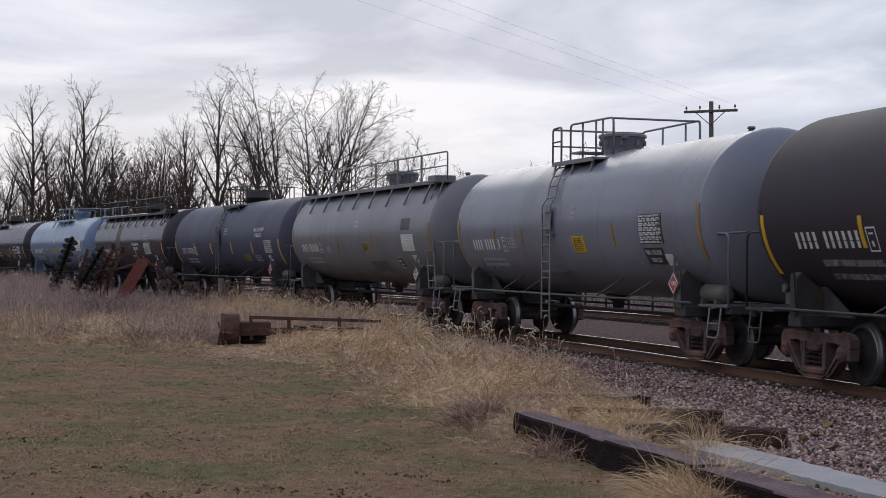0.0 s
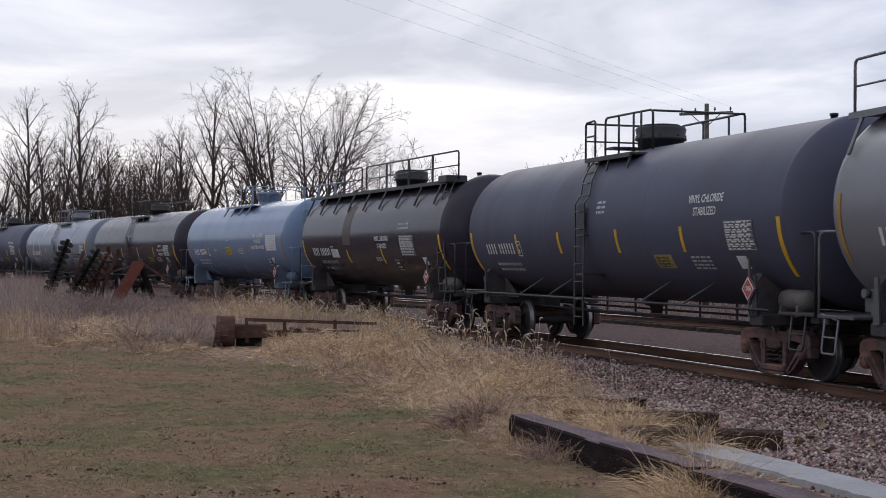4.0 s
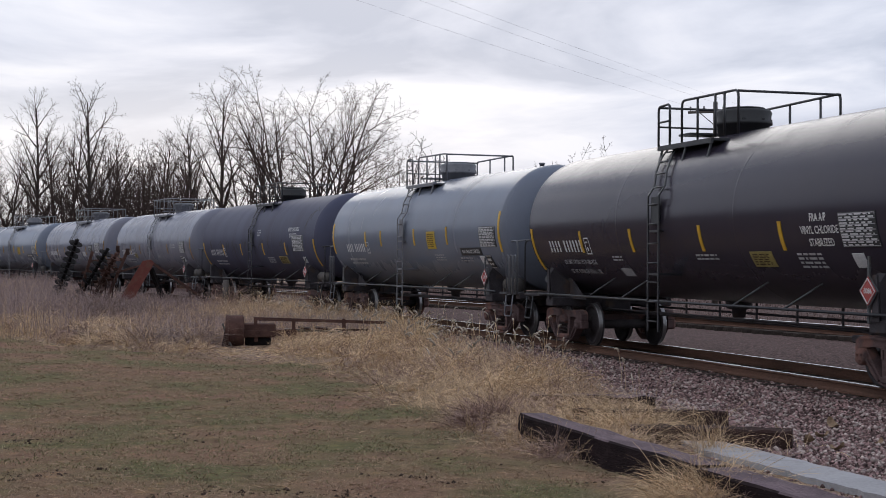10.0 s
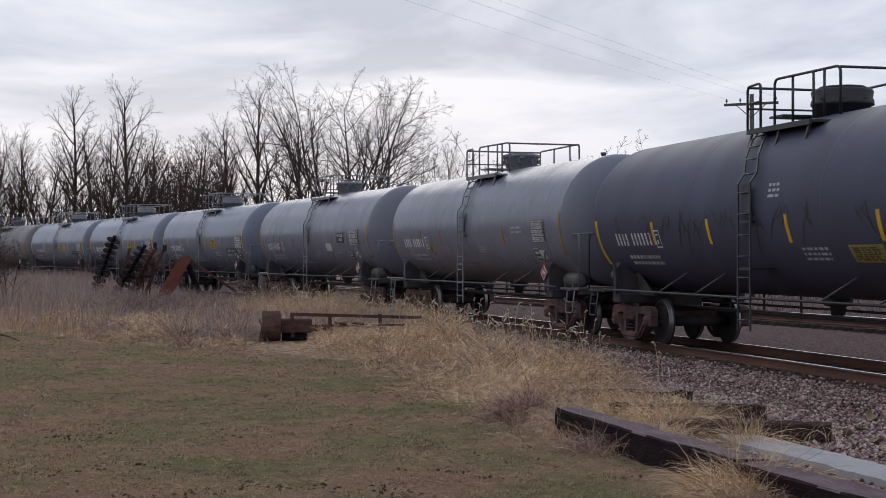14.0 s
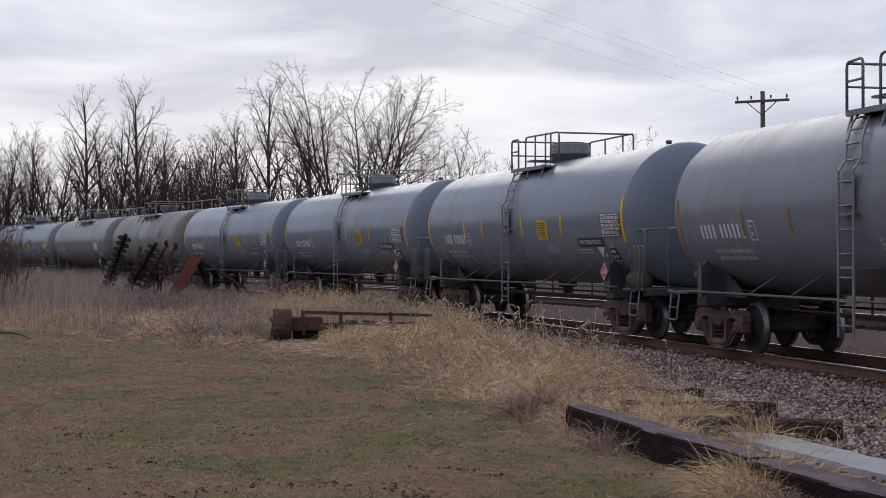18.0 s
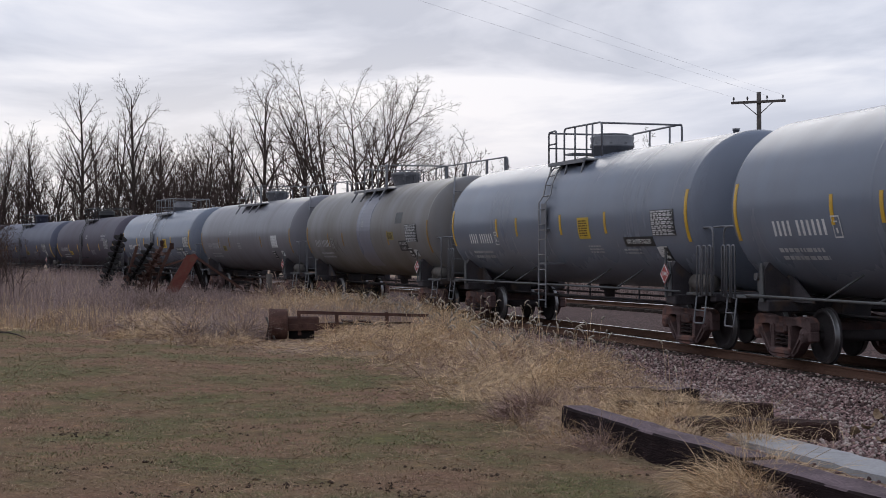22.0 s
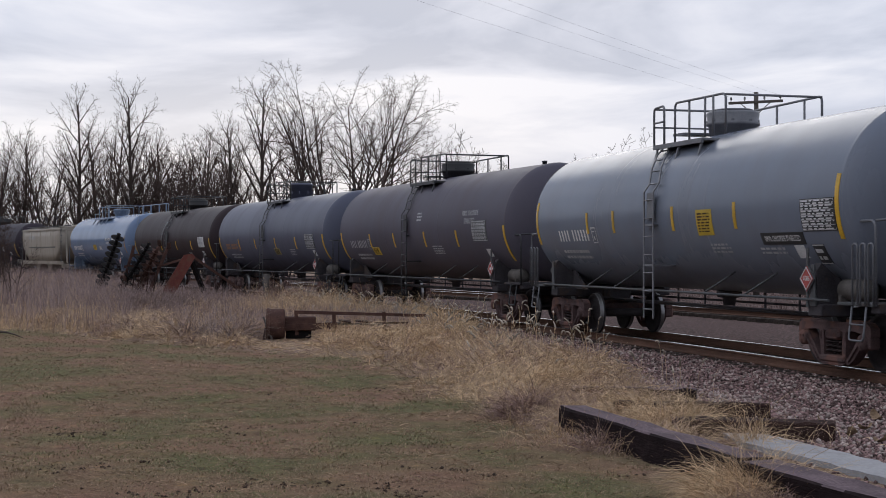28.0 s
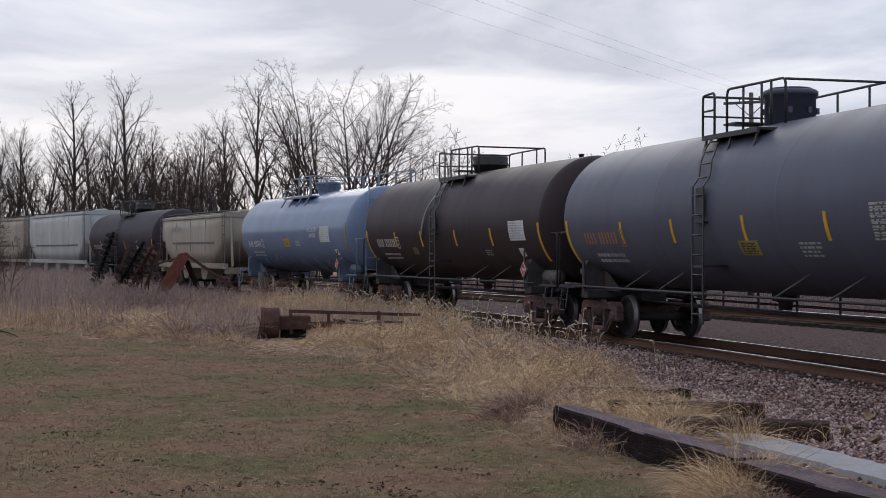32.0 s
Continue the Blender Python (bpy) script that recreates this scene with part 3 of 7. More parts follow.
def build_rail(w, s0, s1, z, label, top=M_RAILTOP):
    v, f, mi = [], [], []
    n = len(RAIL_PROFILE)
    stations = list(np.arange(s0, s1 + 0.01, 2.0))
    for s in stations:
        x, y, h = on_track(s, w)
        for a, b in RAIL_PROFILE:
            v.append((x - math.sin(h) * a, y + math.cos(h) * a, z + b))
    for i in range(len(stations) - 1):
        for k in range(n):
            f.append((i * n + k, i * n + (k + 1) % n, i * n + n + (k + 1) % n, i * n + n + k))
            mi.append(1 if k in (7, 8, 9) else 0)
    me = bpy.data.meshes.new("rail")
    me.from_pydata(v, [], f)
    me.materials.append(M_RAIL)
    me.materials.append(top)
    me.polygons.foreach_set("material_index", mi)
    me.update()
    return tagged(new("rail", me), label, "rail", "rails of the line", "structure")


for w in (-0.755, 0.755):
    build_rail(w, -300, 250, 0.0, "rusty steel rail with a bright worn head")
# a second line lies behind, a little higher
for w in (9.4, 10.9):
    build_rail(w, -140, 60, 0.0, "rusty steel rail of the second line behind")


def tie_shape(l=2.6, w=0.23, h=0.18):
    return Shape().box((0, 0, 0), (w, l, h), bevel=0.012).mesh("tie")


TIE = tie_shape()
TIE.materials.append(M_TIE)


def lay_ties(w, s0, s1, z, name):
    ties = tagged(new(name), "weathered wooden ties half sunk in ballast", "railway ties", kind="structure")
    rnd = random.Random(4)
    for i, s in enumerate(np.arange(s0, s1, 0.53)):
        x, y, h = on_track(s, w)
        part("tie", TIE, None, ties, at=pose(x, y, z - 0.172 - 0.09 + rnd.uniform(-0.012, 0.004), 0, 0, math.degrees(h) + rnd.uniform(-1.2, 1.2)))
    return ties


lay_ties(0.0, -72, -12, 0.0, "track_bed")
lay_ties(10.15, -72, -28, 0.0, "second_track_bed")


# ---- rail cars ----
TANK_R, TANK_Z = 1.57, 2.66
CACHE = {}


def cached(key, make):
    if key not in CACHE:
        CACHE[key] = make()
    return CACHE[key]


def skin(x, z, r=TANK_R, lift=0.0):
    """The point of the near tank side at height z (or angle past the top)."""
    a = math.asin(max(-1, min(1, (z - TANK_Z) / r)))
    return Vector((x, -math.cos(a) * (r + lift), TANK_Z + math.sin(a) * (r + lift)))


def wrapped(flat, x, z, lift=0.005, r=TANK_R):
    """Bends a flat shape (x to the right, z up, y outwards thickness) onto the tank's near side round (x, z)."""
    a0 = math.asin((z - TANK_Z) / r)
    out = Shape()
    out.f, out.s = list(flat.f), list(flat.s)
    for px, py, pz in flat.v:
        a = a0 + pz / r
        rr = r + lift + py
        out.v.append((x + px, -math.cos(a) * rr, TANK_Z + math.sin(a) * rr))
    return out


def flat_panel(w, h, n=6, t=0.005):
    s = Shape()
    v, f = [], []
    for j in range(n + 1):
        z = -h / 2 + h * j / n
        v += [(-w / 2, t, z), (w / 2, t, z), (-w / 2, -t, z), (w / 2, -t, z)]
    for j in range(n):
        k = j * 4
        f += [(k, k + 1, k + 5, k + 4), (k + 1, k + 3, k + 7, k + 5), (k + 2, k, k + 4, k + 6)]
    f += [(2, 3, 1, 0), (n * 4, n * 4 + 1, n * 4 + 3, n * 4 + 2)]
    return s.add(v, f)


def text_flat(words, size, squeeze=1.0):
    """Flat letters as a shape: x to the right, z up, centred."""
    def make():
        cu = bpy.data.curves.new("letters", "FONT")
        cu.body, cu.size, cu.align_x, cu.align_y = words, size, "CENTER", "CENTER"
        cu.resolution_u, cu.offset = 2, size * 0.018
        ob = bpy.data.objects.new("letters", cu)
        me = bpy.data.meshes.new_from_object(ob)
        s = Shape()
        s.add([(p.co.x * squeeze, 0.0, p.co.y) for p in me.vertices], [tuple(q.vertices) for q in me.polygons])
        bpy.data.objects.remove(ob)
        bpy.data.curves.remove(cu)
        bpy.data.meshes.remove(me)
        return s
    return cached(("text", words, size, squeeze), make)


def mark_bars(n, h, w, gap_at=4):
    """A row of plain upright bars that stands for a car's marks, one bar a character."""
    s = Shape()
    pitch = w / (n + 0.8)
    x = -w / 2
    for i in range(n):
        if i == gap_at:
            x += pitch * 0.8
        k = pitch * 0.46
        s.add([(x, 0, -h / 2), (x + k, 0, -h / 2), (x + k, 0, h / 2), (x, 0, h / 2)], [(0, 1, 2, 3)])
        x += pitch
    return s


def line_bars(rows, w, h, seed=1, duty=0.8, words=True):
    """Rows of small bars for writing too fine to read."""
    s = Shape()
    rnd = random.Random(seed)
    for j in range(rows):
        z = h / 2 - (j + 0.5) * h / rows
        x = -w / 2
        hh = h / rows * 0.52
        end = w / 2 * rnd.uniform(0.75, 1.0)
        while x < end - 0.02:
            k = rnd.uniform(0.06, 0.22) if words else w
            k = min(k, end - x)
            s.add([(x, 0, z - hh / 2), (x + k, 0, z - hh / 2), (x + k, 0, z + hh / 2), (x, 0, z + hh / 2)], [(0, 1, 2, 3)])
            x += k + 0.035 / duty
    return s


# wheels, trucks
def wheelset_mesh():
    r = 0.457
    body = Shape()
    body.lathe([(-1.08, 0.0), (-1.08, 0.075), (-0.80, 0.08), (-0.80, 0.10), (0.80, 0.10), (0.80, 0.08), (1.08, 0.075), (1.08, 0.0)], 12, "y")
    for sgn in (-1, 1):
        prof = [(0.805, 0.10), (0.80, 0.14), (0.745, 0.20), (0.735, 0.33), (0.775, 0.385), (0.80, 0.395)]
        body.lathe([(a * sgn, b) for a, b in prof][::1 if sgn < 0 else -1], 28, "y")
        inner = [(0.70, 0.12), (0.70, 0.385), (0.672, 0.40), (0.672, r)]
        body.lathe([(a * sgn, b) for a, b in inner][::-1 if sgn < 0 else 1], 28, "y")
    nb = len(body.f)
    for sgn in (-1, 1):
        rim = [(0.80, 0.395), (0.803, 0.40), (0.803, r - 0.008), (0.79, r), (0.715, r + 0.003), (0.700, r + 0.025), (0.682, r + 0.027), (0.672, r)]
        body.lathe([(a * sgn, b) for a, b in rim][::1 if sgn < 0 else -1], 28, "y")
    me = body.mesh("wheelset")
    me.materials.append(M_WHEEL)
    me.materials.append(M_TREAD)
    idx = [0] * nb + [0] * (len(body.f) - nb)
    n, per = 28, 7
    for sgn in range(2):
        for i in range(per):
            if i in (2, 3):
                o = nb + sgn * per * n + (i if sgn == 0 else per - 1 - i) * n
                for k in range(n):
                    idx[o + k] = 1
    me.polygons.foreach_set("material_index", idx)
    me.update()
    return me


def side_frame_mesh(y):
    """A cast side frame: heavy top chord, drooping ends over the bearings, sloping lower arms and a spring window."""
    s = Shape()
    t = 0.16
    lo, hi = y - t / 2, y + t / 2
    s.prism([(-1.09, 0.56), (-1.08, 0.68), (-0.98, 0.755), (-0.80, 0.775), (-0.60, 0.765), (-0.40, 0.735), (0.40, 0.735), (0.60, 0.765), (0.80, 0.775), (0.98, 0.755), (1.08, 0.68), (1.09, 0.56), (1.04, 0.47), (0.93, 0.47), (0.90, 0.58), (0.74, 0.60), (0.58, 0.62), (0.38, 0.60), (-0.38, 0.60), (-0.58, 0.62), (-0.74, 0.60), (-0.90, 0.58), (-0.93, 0.47), (-1.04, 0.47)], lo, hi)
    out = -1 if y < 0 else 1
    for q in (-1, 1):
        # sloping arm from the bearing down to the spring seat, with a flange along its outer edge
        s.prism([(q * 0.94, 0.61), (q * 0.82, 0.61), (q * 0.46, 0.22), (q * 0.30, 0.10), (q * 0.44, 0.08), (q * 0.60, 0.17), (q * 0.93, 0.49)][::q], lo, hi)
        s.bar((q * 0.88, y + out * t * 0.55, 0.54), (q * 0.46, y + out * t * 0.55, 0.14), 0.035, 0.05, (0, 1, 0))
        # column beside the spring window
        s.prism([(q * 0.41, 0.63), (q * 0.29, 0.63), (q * 0.27, 0.20), (q * 0.37, 0.20)][::q], lo - 0.01, hi + 0.01)
        s.box((q * 0.36, y + out * t * 0.60, 0.52), (0.05, 0.03, 0.14), bevel=0.008)
        # pedestal jaws
        s.box((q * 1.04, y, 0.45), (0.10, t * 1.15, 0.18), bevel=0.02)
    s.box((0, y, 0.16), (0.74, t * 1.7, 0.11), bevel=0.025)
    s.prism([(-0.40, 0.11), (-0.28, 0.055), (0.28, 0.055), (0.40, 0.11)], lo - 0.03, hi + 0.03)
    # bolster end in the window
    s.box((0, y, 0.545), (0.42, t * 1.5, 0.13), bevel=0.03)
    s.bar((-0.95, y + out * t * 0.52, 0.735), (0.95, y + out * t * 0.52, 0.735), 0.03, 0.035)
    return s.mesh("side_frame")


def spring_nest_mesh(y):
    s = Shape()
    for k in (-0.19, 0.0, 0.19):
        pts = [(k + 0.075 * math.cos(a), y + 0.075 * math.sin(a), 0.23 + 0.25 * a / (2 * math.pi * 3.5)) for a in np.linspace(0, 2 * math.pi * 3.5, 32)]
        s.tube(pts, 0.016, 4)
    return s.mesh("spring_nest")


def bearing_mesh(x, y):
    s = Shape()
    s.lathe([(-0.10, 0.0), (-0.10, 0.06), (-0.085, 0.125), (0.10, 0.125), (0.10, 0.0)][::1 if y < 0 else 1], 16, "y", (x, y, 0.457))
    for a in range(3):
        t = a * 2.094 + 0.5
        s.box((x + 0.055 * math.cos(t), y - 0.10 if y < 0 else y + 0.10, 0.457 + 0.055 * math.sin(t)), (0.03, 0.03, 0.03))
    return s.mesh("bearing")


def add_truck(car, x, rusty):
    m = M_TRUCK if rusty else M_TRUCK_D
    tk = rusty

    def bol():
        s = Shape().box((0, 0, 0.56), (0.36, 2.30, 0.20), bevel=0.03).box((0, 0, 0.70), (0.42, 0.8, 0.12), bevel=0.03)
        for q in (-1, 1):
            s.box((0.58 * q, 0, 0.42), (0.10, 1.25, 0.14), bevel=0.02)
            s.box((0.40 * q, -0.72, 0.46), (0.07, 0.10, 0.30)).box((0.40 * q, 0.72, 0.46), (0.07, 0.10, 0.30))
        return s.mesh("truck")
    truck = part("truck", cached(("bol", tk), bol), m, car, "cast steel truck with two axles", pose(x, 0, 0))
    for y in (-1.03, 1.03):
        part("side_frame", cached(("sf", y, tk), lambda: side_frame_mesh(y)), m, truck)
        part("spring_nest", cached(("sn", y, tk), lambda: spring_nest_mesh(y)), M_TRUCK_D, truck)
        for q in (-0.889, 0.889):
            part("bearing", cached(("be", q, y, tk), lambda: bearing_mesh(q, y * 1.04)), m, truck)
    sets = []
    for q in (-0.889, 0.889):
        ws = part("wheelset", cached("wheelset", wheelset_mesh), None, truck, "steel wheels with bright rims on an axle", pose(q, 0, 0.457))
        sets.append(ws)
    return truck, sets


def coupler_mesh(sgn, half):
    s = Shape()
    s.box((sgn * (half - 0.62), 0, 0.84), (0.75, 0.16, 0.18), bevel=0.02)
    s.box((sgn * (half - 0.14), 0.02 * sgn, 0.84), (0.30, 0.30, 0.28), bevel=0.05)
    s.box((sgn * (half - 0.02), -0.10 * sgn, 0.84), (0.16, 0.12, 0.26), bevel=0.03)
    s.tube(rounded([(sgn * (half - 0.5), 0.28, 0.75), (sgn * (half - 0.25), 0.30, 0.50), (sgn * half, 0.16, 0.42)], 0.2), 0.03, 6)
    return s


def ladder_shape(pts, w, rung, r=0.016, axis="x"):
    """A ladder whose middle line follows pts; rails stand w apart along the axis."""
    s = Shape()
    pts = [Vector(p) for p in pts]
    off = Vector((w / 2, 0, 0)) if axis == "x" else Vector((0, w / 2, 0))
    for q in (-1, 1):
        for a, b in zip(pts, pts[1:]):
            s.bar(a + off * q, b + off * q, 0.022, 0.05, off)
    length = sum((b - a).length for a, b in zip(pts, pts[1:]))
    for k in range(1, int(length / rung) + 1):
        d, acc = k * rung - rung / 2, 0.0
        for a, b in zip(pts, pts[1:]):
            seg = (b - a).length
            if acc + seg >= d:
                p = a + (b - a) * ((d - acc) / seg)
                s.tube([p - off, p + off], r, 5)
                break
            acc += seg
    return s


def placard_on(car, x, z, paint, faded):
    s = Shape().box((x - 0.02, -1.50, z + 0.02), (0.05, 0.03, 0.95))
    s.box((x, -1.515, z), (0.33, 0.02, 0.33), Matrix.Rotation(radians(45), 3, "Y"))
    holder = part("placard_holder", s, M_SILL_G, car)
    d = Shape().box((x, -1.532, z), (0.29, 0.008, 0.29), Matrix.Rotation(radians(45), 3, "Y"))
    part("placard", d, M_PLACF if faded else M_PLAC, holder, "red diamond hazard placard with a number")
    tx = text_flat("1086", 0.11)
    o = Shape()
    o.add([(x + p[0], -1.5395, z + p[2]) for p in tx.v], tx.f)
    part("lettering", o, M_WHT, holder)["kind"] = "stuff"
    rim = Shape()
    h = 0.18
    cs = [(x, z + h), (x + h, z), (x, z - h), (x - h, z)]
    for (ax, az), (bx, bz) in zip(cs, cs[1:] + cs[:1]):
        rim.bar((ax, -1.539, az), (bx, -1.539, bz), 0.012, 0.012)
    part("placard_border", rim, M_WHT, holder)


def tank_car(spec):
    lt, rt = spec["L"], spec["R"]
    base = rt - lt
    hb = base / 2
    cyl, head = hb + 0.98, 0.62
    half = hb + spec.get("over", 2.12)
    tint, rails = PAINT[spec["paint"]], RAILING[spec.get("rail", "grey")]
    sill = {"grey": M_SILL_G, "dark": M_SILL_D, "blue": M_SILL_B}[spec.get("sill", "grey")]
    car = tagged(new("tank_car"), spec["label"], "tank car", "cars of the freight train")
    n = 56
    xs = np.linspace(-cyl, cyl, 9)
    part("tank_shell", Shape().lathe([(float(x), TANK_R) for x in xs], n, "x", (0, 0, TANK_Z)), tint, car)
    for q in (-1, 1):
        hp = [(q * (cyl + head * math.sin(a)), TANK_R * math.cos(a)) for a in np.linspace(0, math.pi / 2, 10)]
        hp[-1] = (hp[-1][0], 0.0)
        hs = Shape().lathe(hp if q > 0 else hp[::-1], n, "x", (0, 0, TANK_Z))
        part("tank_head", hs, PAINT[spec.get("head", spec["paint"])], car)
    # jacket seams
    for x in spec.get("bands", (-cyl + 0.03, -0.33 * cyl, 0.33 * cyl, cyl - 0.03)):
        part("jacket_band", Shape().lathe([(x - 0.04, TANK_R), (x - 0.036, TANK_R + 0.0007), (x + 0.036, TANK_R + 0.0007), (x + 0.04, TANK_R)], n, "x", (0, 0, TANK_Z)), tint, car)
    # underframe
    for q in (-1, 1):
        s = Shape()
        s.box((q * (half - 1.65), 0, 0.90), (2.1, 0.55, 0.34), bevel=0.02)
        s.box((q * (half - 0.50), 0, 1.01), (0.22, 2.75, 0.16), bevel=0.015)
        part("draft_sill", s, M_SILL_D, car)
        b = Shape().box((q * hb, 0, 0.93), (0.42, 2.9, 0.20), bevel=0.02)
        for y in (-1, 1):
            b.prism([(y * 0.35, 1.0), (y * 1.44, 1.0), (y * 1.46, 1.56), (y * 1.38, 1.68), (y * 0.75, 1.18)], q * hb - 0.10, q * hb + 0.10, "x")
            # gusset that reaches inwards under the tank
            b.prism([(q * hb, 1.0), (q * (hb - 1.0), 1.0), (q * hb, 1.55)][::q], y * 0.98 - 0.02, y * 0.98 + 0.02)
        part("saddle", b, sill if spec.get("sill") == "blue" else M_SILL_D, car)
        for y in (-1, 1):
            part("saddle_plate", Shape().prism([(q * hb - 0.07, 1.0), (q * hb + 0.10, 1.0), (q * hb + 0.05, 1.66), (q * hb - 0.05, 1.66)], y * 1.475 - 0.012, y * 1.475 + 0.012), sill, car)
        d = Shape().box((q * (half - 0.92), 0, 1.06), (1.05, 2.9, 0.05), bevel=0.01)
        part("end_platform", d, sill, car)
        part("coupler", coupler_mesh(q, half), M_TRUCK_D, car, "cast knuckle coupler with an air hose")
        for y in (-1, 1):
            st = Shape().tube(rounded([(q * (half - 0.62), y * 1.44, 1.03), (q * (half - 0.62), y * 1.50, 0.52), (q * (half - 1.02), y * 1.50, 0.52), (q * (half - 1.02), y * 1.44, 1.03)], 0.06), 0.017, 6)
            st.tube([(q * (half - 0.62), y * 1.485, 0.76), (q * (half - 1.02), y * 1.485, 0.76)], 0.014, 5)
            part("sill_step", st, rails, car)
            if spec.get("bars"):
                gr = Shape()
                for k in (0.40, 0.62, 0.84):
                    gr.tube(rounded([(q * (half - k), y * 1.46, 1.05), (q * (half - k), y * 1.46, 1.98), (q * (half - k - 0.14), y * 1.46, 1.98), (q * (half - k - 0.14), y * 1.46, 1.05)], 0.07), 0.016, 6)
                part("corner_handrail", gr, rails, car)
            ar = Shape().tube(rounded([(q * (half - 0.40), y * 1.42, 1.05), (q * (half - 0.40), y * 1.42, 2.32), (q * (half - 1.55), y * 1.30, 2.32)], 0.16), 0.021, 6)
            ar.tube(rounded([(q * (half - 0.42), y * 1.40, 1.10), (q * (half - 0.95), y * 1.44, 1.02)], 0.05), 0.016, 6)
            part("end_handrail", ar, rails, car)
        cr = Shape().tube(rounded([(q * (half - 0.40), -1.42, 2.32), (q * (half - 0.24), -1.2, 2.34), (q * (half - 0.24), 1.2, 2.34), (q * (half - 0.40), 1.42, 2.32)], 0.1), 0.02, 6)
        part("end_rail", cr, rails, car)
        truck, sets = add_truck(car, q * hb, spec.get("rusty", True))
        WHEELS.extend(sets)
    # brake gear on the right-hand end platform, air tank
    s = Shape().lathe([(-0.42, 0.0), (-0.40, 0.10), (-0.34, 0.17), (0.34, 0.17), (0.40, 0.10), (0.42, 0.0)], 16, "x", (hb + 0.55, -1.0, 1.26))
    s.box((hb + 0.3, -1.0, 1.12), (0.06, 0.36, 0.10)).box((hb + 0.8, -1.0, 1.12), (0.06, 0.36, 0.10))
    part("air_reservoir", s, M_SILL_B if spec.get("sill") == "blue" else M_RES if spec.get("rusty", True) else M_SILL_D, car)
    s = Shape()
    s.box((-hb - 0.72, -1.02, 1.30), (0.34, 0.28, 0.36), bevel=0.04).box((-hb - 0.52, -1.10, 1.18), (0.20, 0.22, 0.22), bevel=0.03)
    s.tube([(-hb - 0.72, -1.18, 1.42), (-hb - 0.72, -1.26, 1.42)], 0.07, 10).tube([(-hb - 0.50, -1.0, 1.44), (-hb - 0.86, -1.0, 1.50)], 0.03, 6)
    part("brake_valve", s, M_SILL_G, car)
    br = Shape()
    br.tube([(-hb + 0.4, -0.35, 0.80), (hb - 0.4, -0.35, 0.80)], 0.022, 5).tube([(-hb + 0.2, 0.45, 0.86), (hb - 0.2, 0.45, 0.86)], 0.025, 5)
    part("brake_rod", br, M_SILL_D, car)
    part("brake_cylinder", Shape().lathe([(-0.24, 0.0), (-0.24, 0.12), (-0.20, 0.15), (0.22, 0.15), (0.24, 0.0)], 14, "x", (hb - 1.35, -0.35, 0.72)), M_SILL_D, car)
    part("lever_box", Shape().box((hb - 2.05, -0.2, 0.64), (0.42, 0.5, 0.12), bevel=0.02), M_SILL_D, car)
    part("train_pipe", Shape().tube([(-hb + 0.5, 0.15, 0.72), (hb - 1.0, 0.15, 0.72)], 0.028, 6), M_SILL_D, car)
    part("bottom_outlet", Shape().lathe([(0.80, 0.0), (0.80, 0.12), (0.95, 0.14), (0.97, 0.24), (1.12, 0.26), (1.13, 0.0)], 14, "z", (spec.get("lad", 0.0) + 0.2, 0, 0)), M_SILL_D, car)
    for k in range(7):
        x = -hb + 2.2 + (2 * hb - 4.2) * k / 6
        part("pipe_hanger", Shape().bar((x, 0.15, 0.70), (x, 0.15, 1.14), 0.04, 0.03), M_SILL_D, car)
    # side rail with struts
    if spec.get("side", True):
        for y in (-1, 1):
            sr = Shape().tube([(-hb - 0.55, y * 1.52, 1.10), (hb + 0.55, y * 1.52, 1.10)], 0.024, 6)
            part("side_rail", sr, rails if spec.get("rail") == "dark" else M_SILL_G, car)
        for x in (-0.62 * hb, -0.36 * hb, 0.36 * hb, 0.62 * hb):
            part("strut", Shape().tube([(x, -1.52, 1.10), (x + 0.42, -1.08, 1.50)], 0.018, 5), M_SILL_G, car)
    # top fittings
    lx = spec.get("lad", 0.0)
    dm = spec.get("dome", "round")
    dx = lx + 0.35
    if dm == "tall":
        ds = Shape().lathe([(4.15, 0.0), (4.15, 0.46), (4.70, 0.46), (4.70, 0.50), (4.78, 0.50), (4.81, 0.46), (4.82, 0.0)], 24, "z", (dx, 0, 0))
    elif dm == "box":
        ds = Shape().lathe([(4.10, 0.0), (4.10, 0.40), (4.26, 0.41), (4.53, 0.50), (4.55, 0.53), (4.60, 0.53), (4.62, 0.50), (4.63, 0.0)], 16, "z", (dx, 0, 0), flat=True)
    else:
        ds = Shape().lathe([(4.15, 0.0), (4.15, 0.46), (4.36, 0.48), (4.37, 0.53), (4.43, 0.53), (4.44, 0.495), (4.60, 0.525), (4.65, 0.49), (4.67, 0.0)], 22, "z", (dx, 0, 0))
    if dm == "box":
        # latch and hinge lugs on the rim
        ds.box((dx + 0.50, -0.18, 4.55), (0.16, 0.12, 0.10)).box((dx - 0.50, -0.15, 4.56), (0.14, 0.10, 0.09))
    for k in range(8):
        t = k * math.pi / 4 + 0.3
        ds.box((dx + 0.48 * math.cos(t), 0.48 * math.sin(t), 4.42), (0.06, 0.06, 0.11))
    bonnet = part("valve_bonnet", ds, tint if dm == "tall" else M_BLACKCAST if spec.get("bonnet", "grey") == "dark" else rails, car, "round housing over the valves")
    zl = {"tall": 4.815, "box": 4.625}.get(dm, 4.665)
    part("lid", Shape().lathe([(zl, 0.0), (zl, 0.42), (zl + 0.03, 0.38), (zl + 0.035, 0.0)], 20, "z", (dx, 0, 0)), M_BLACKCAST if spec.get("bonnet", "grey") == "dark" else rails, bonnet)
    style = spec.get("top", "cross")
    r = 0.024
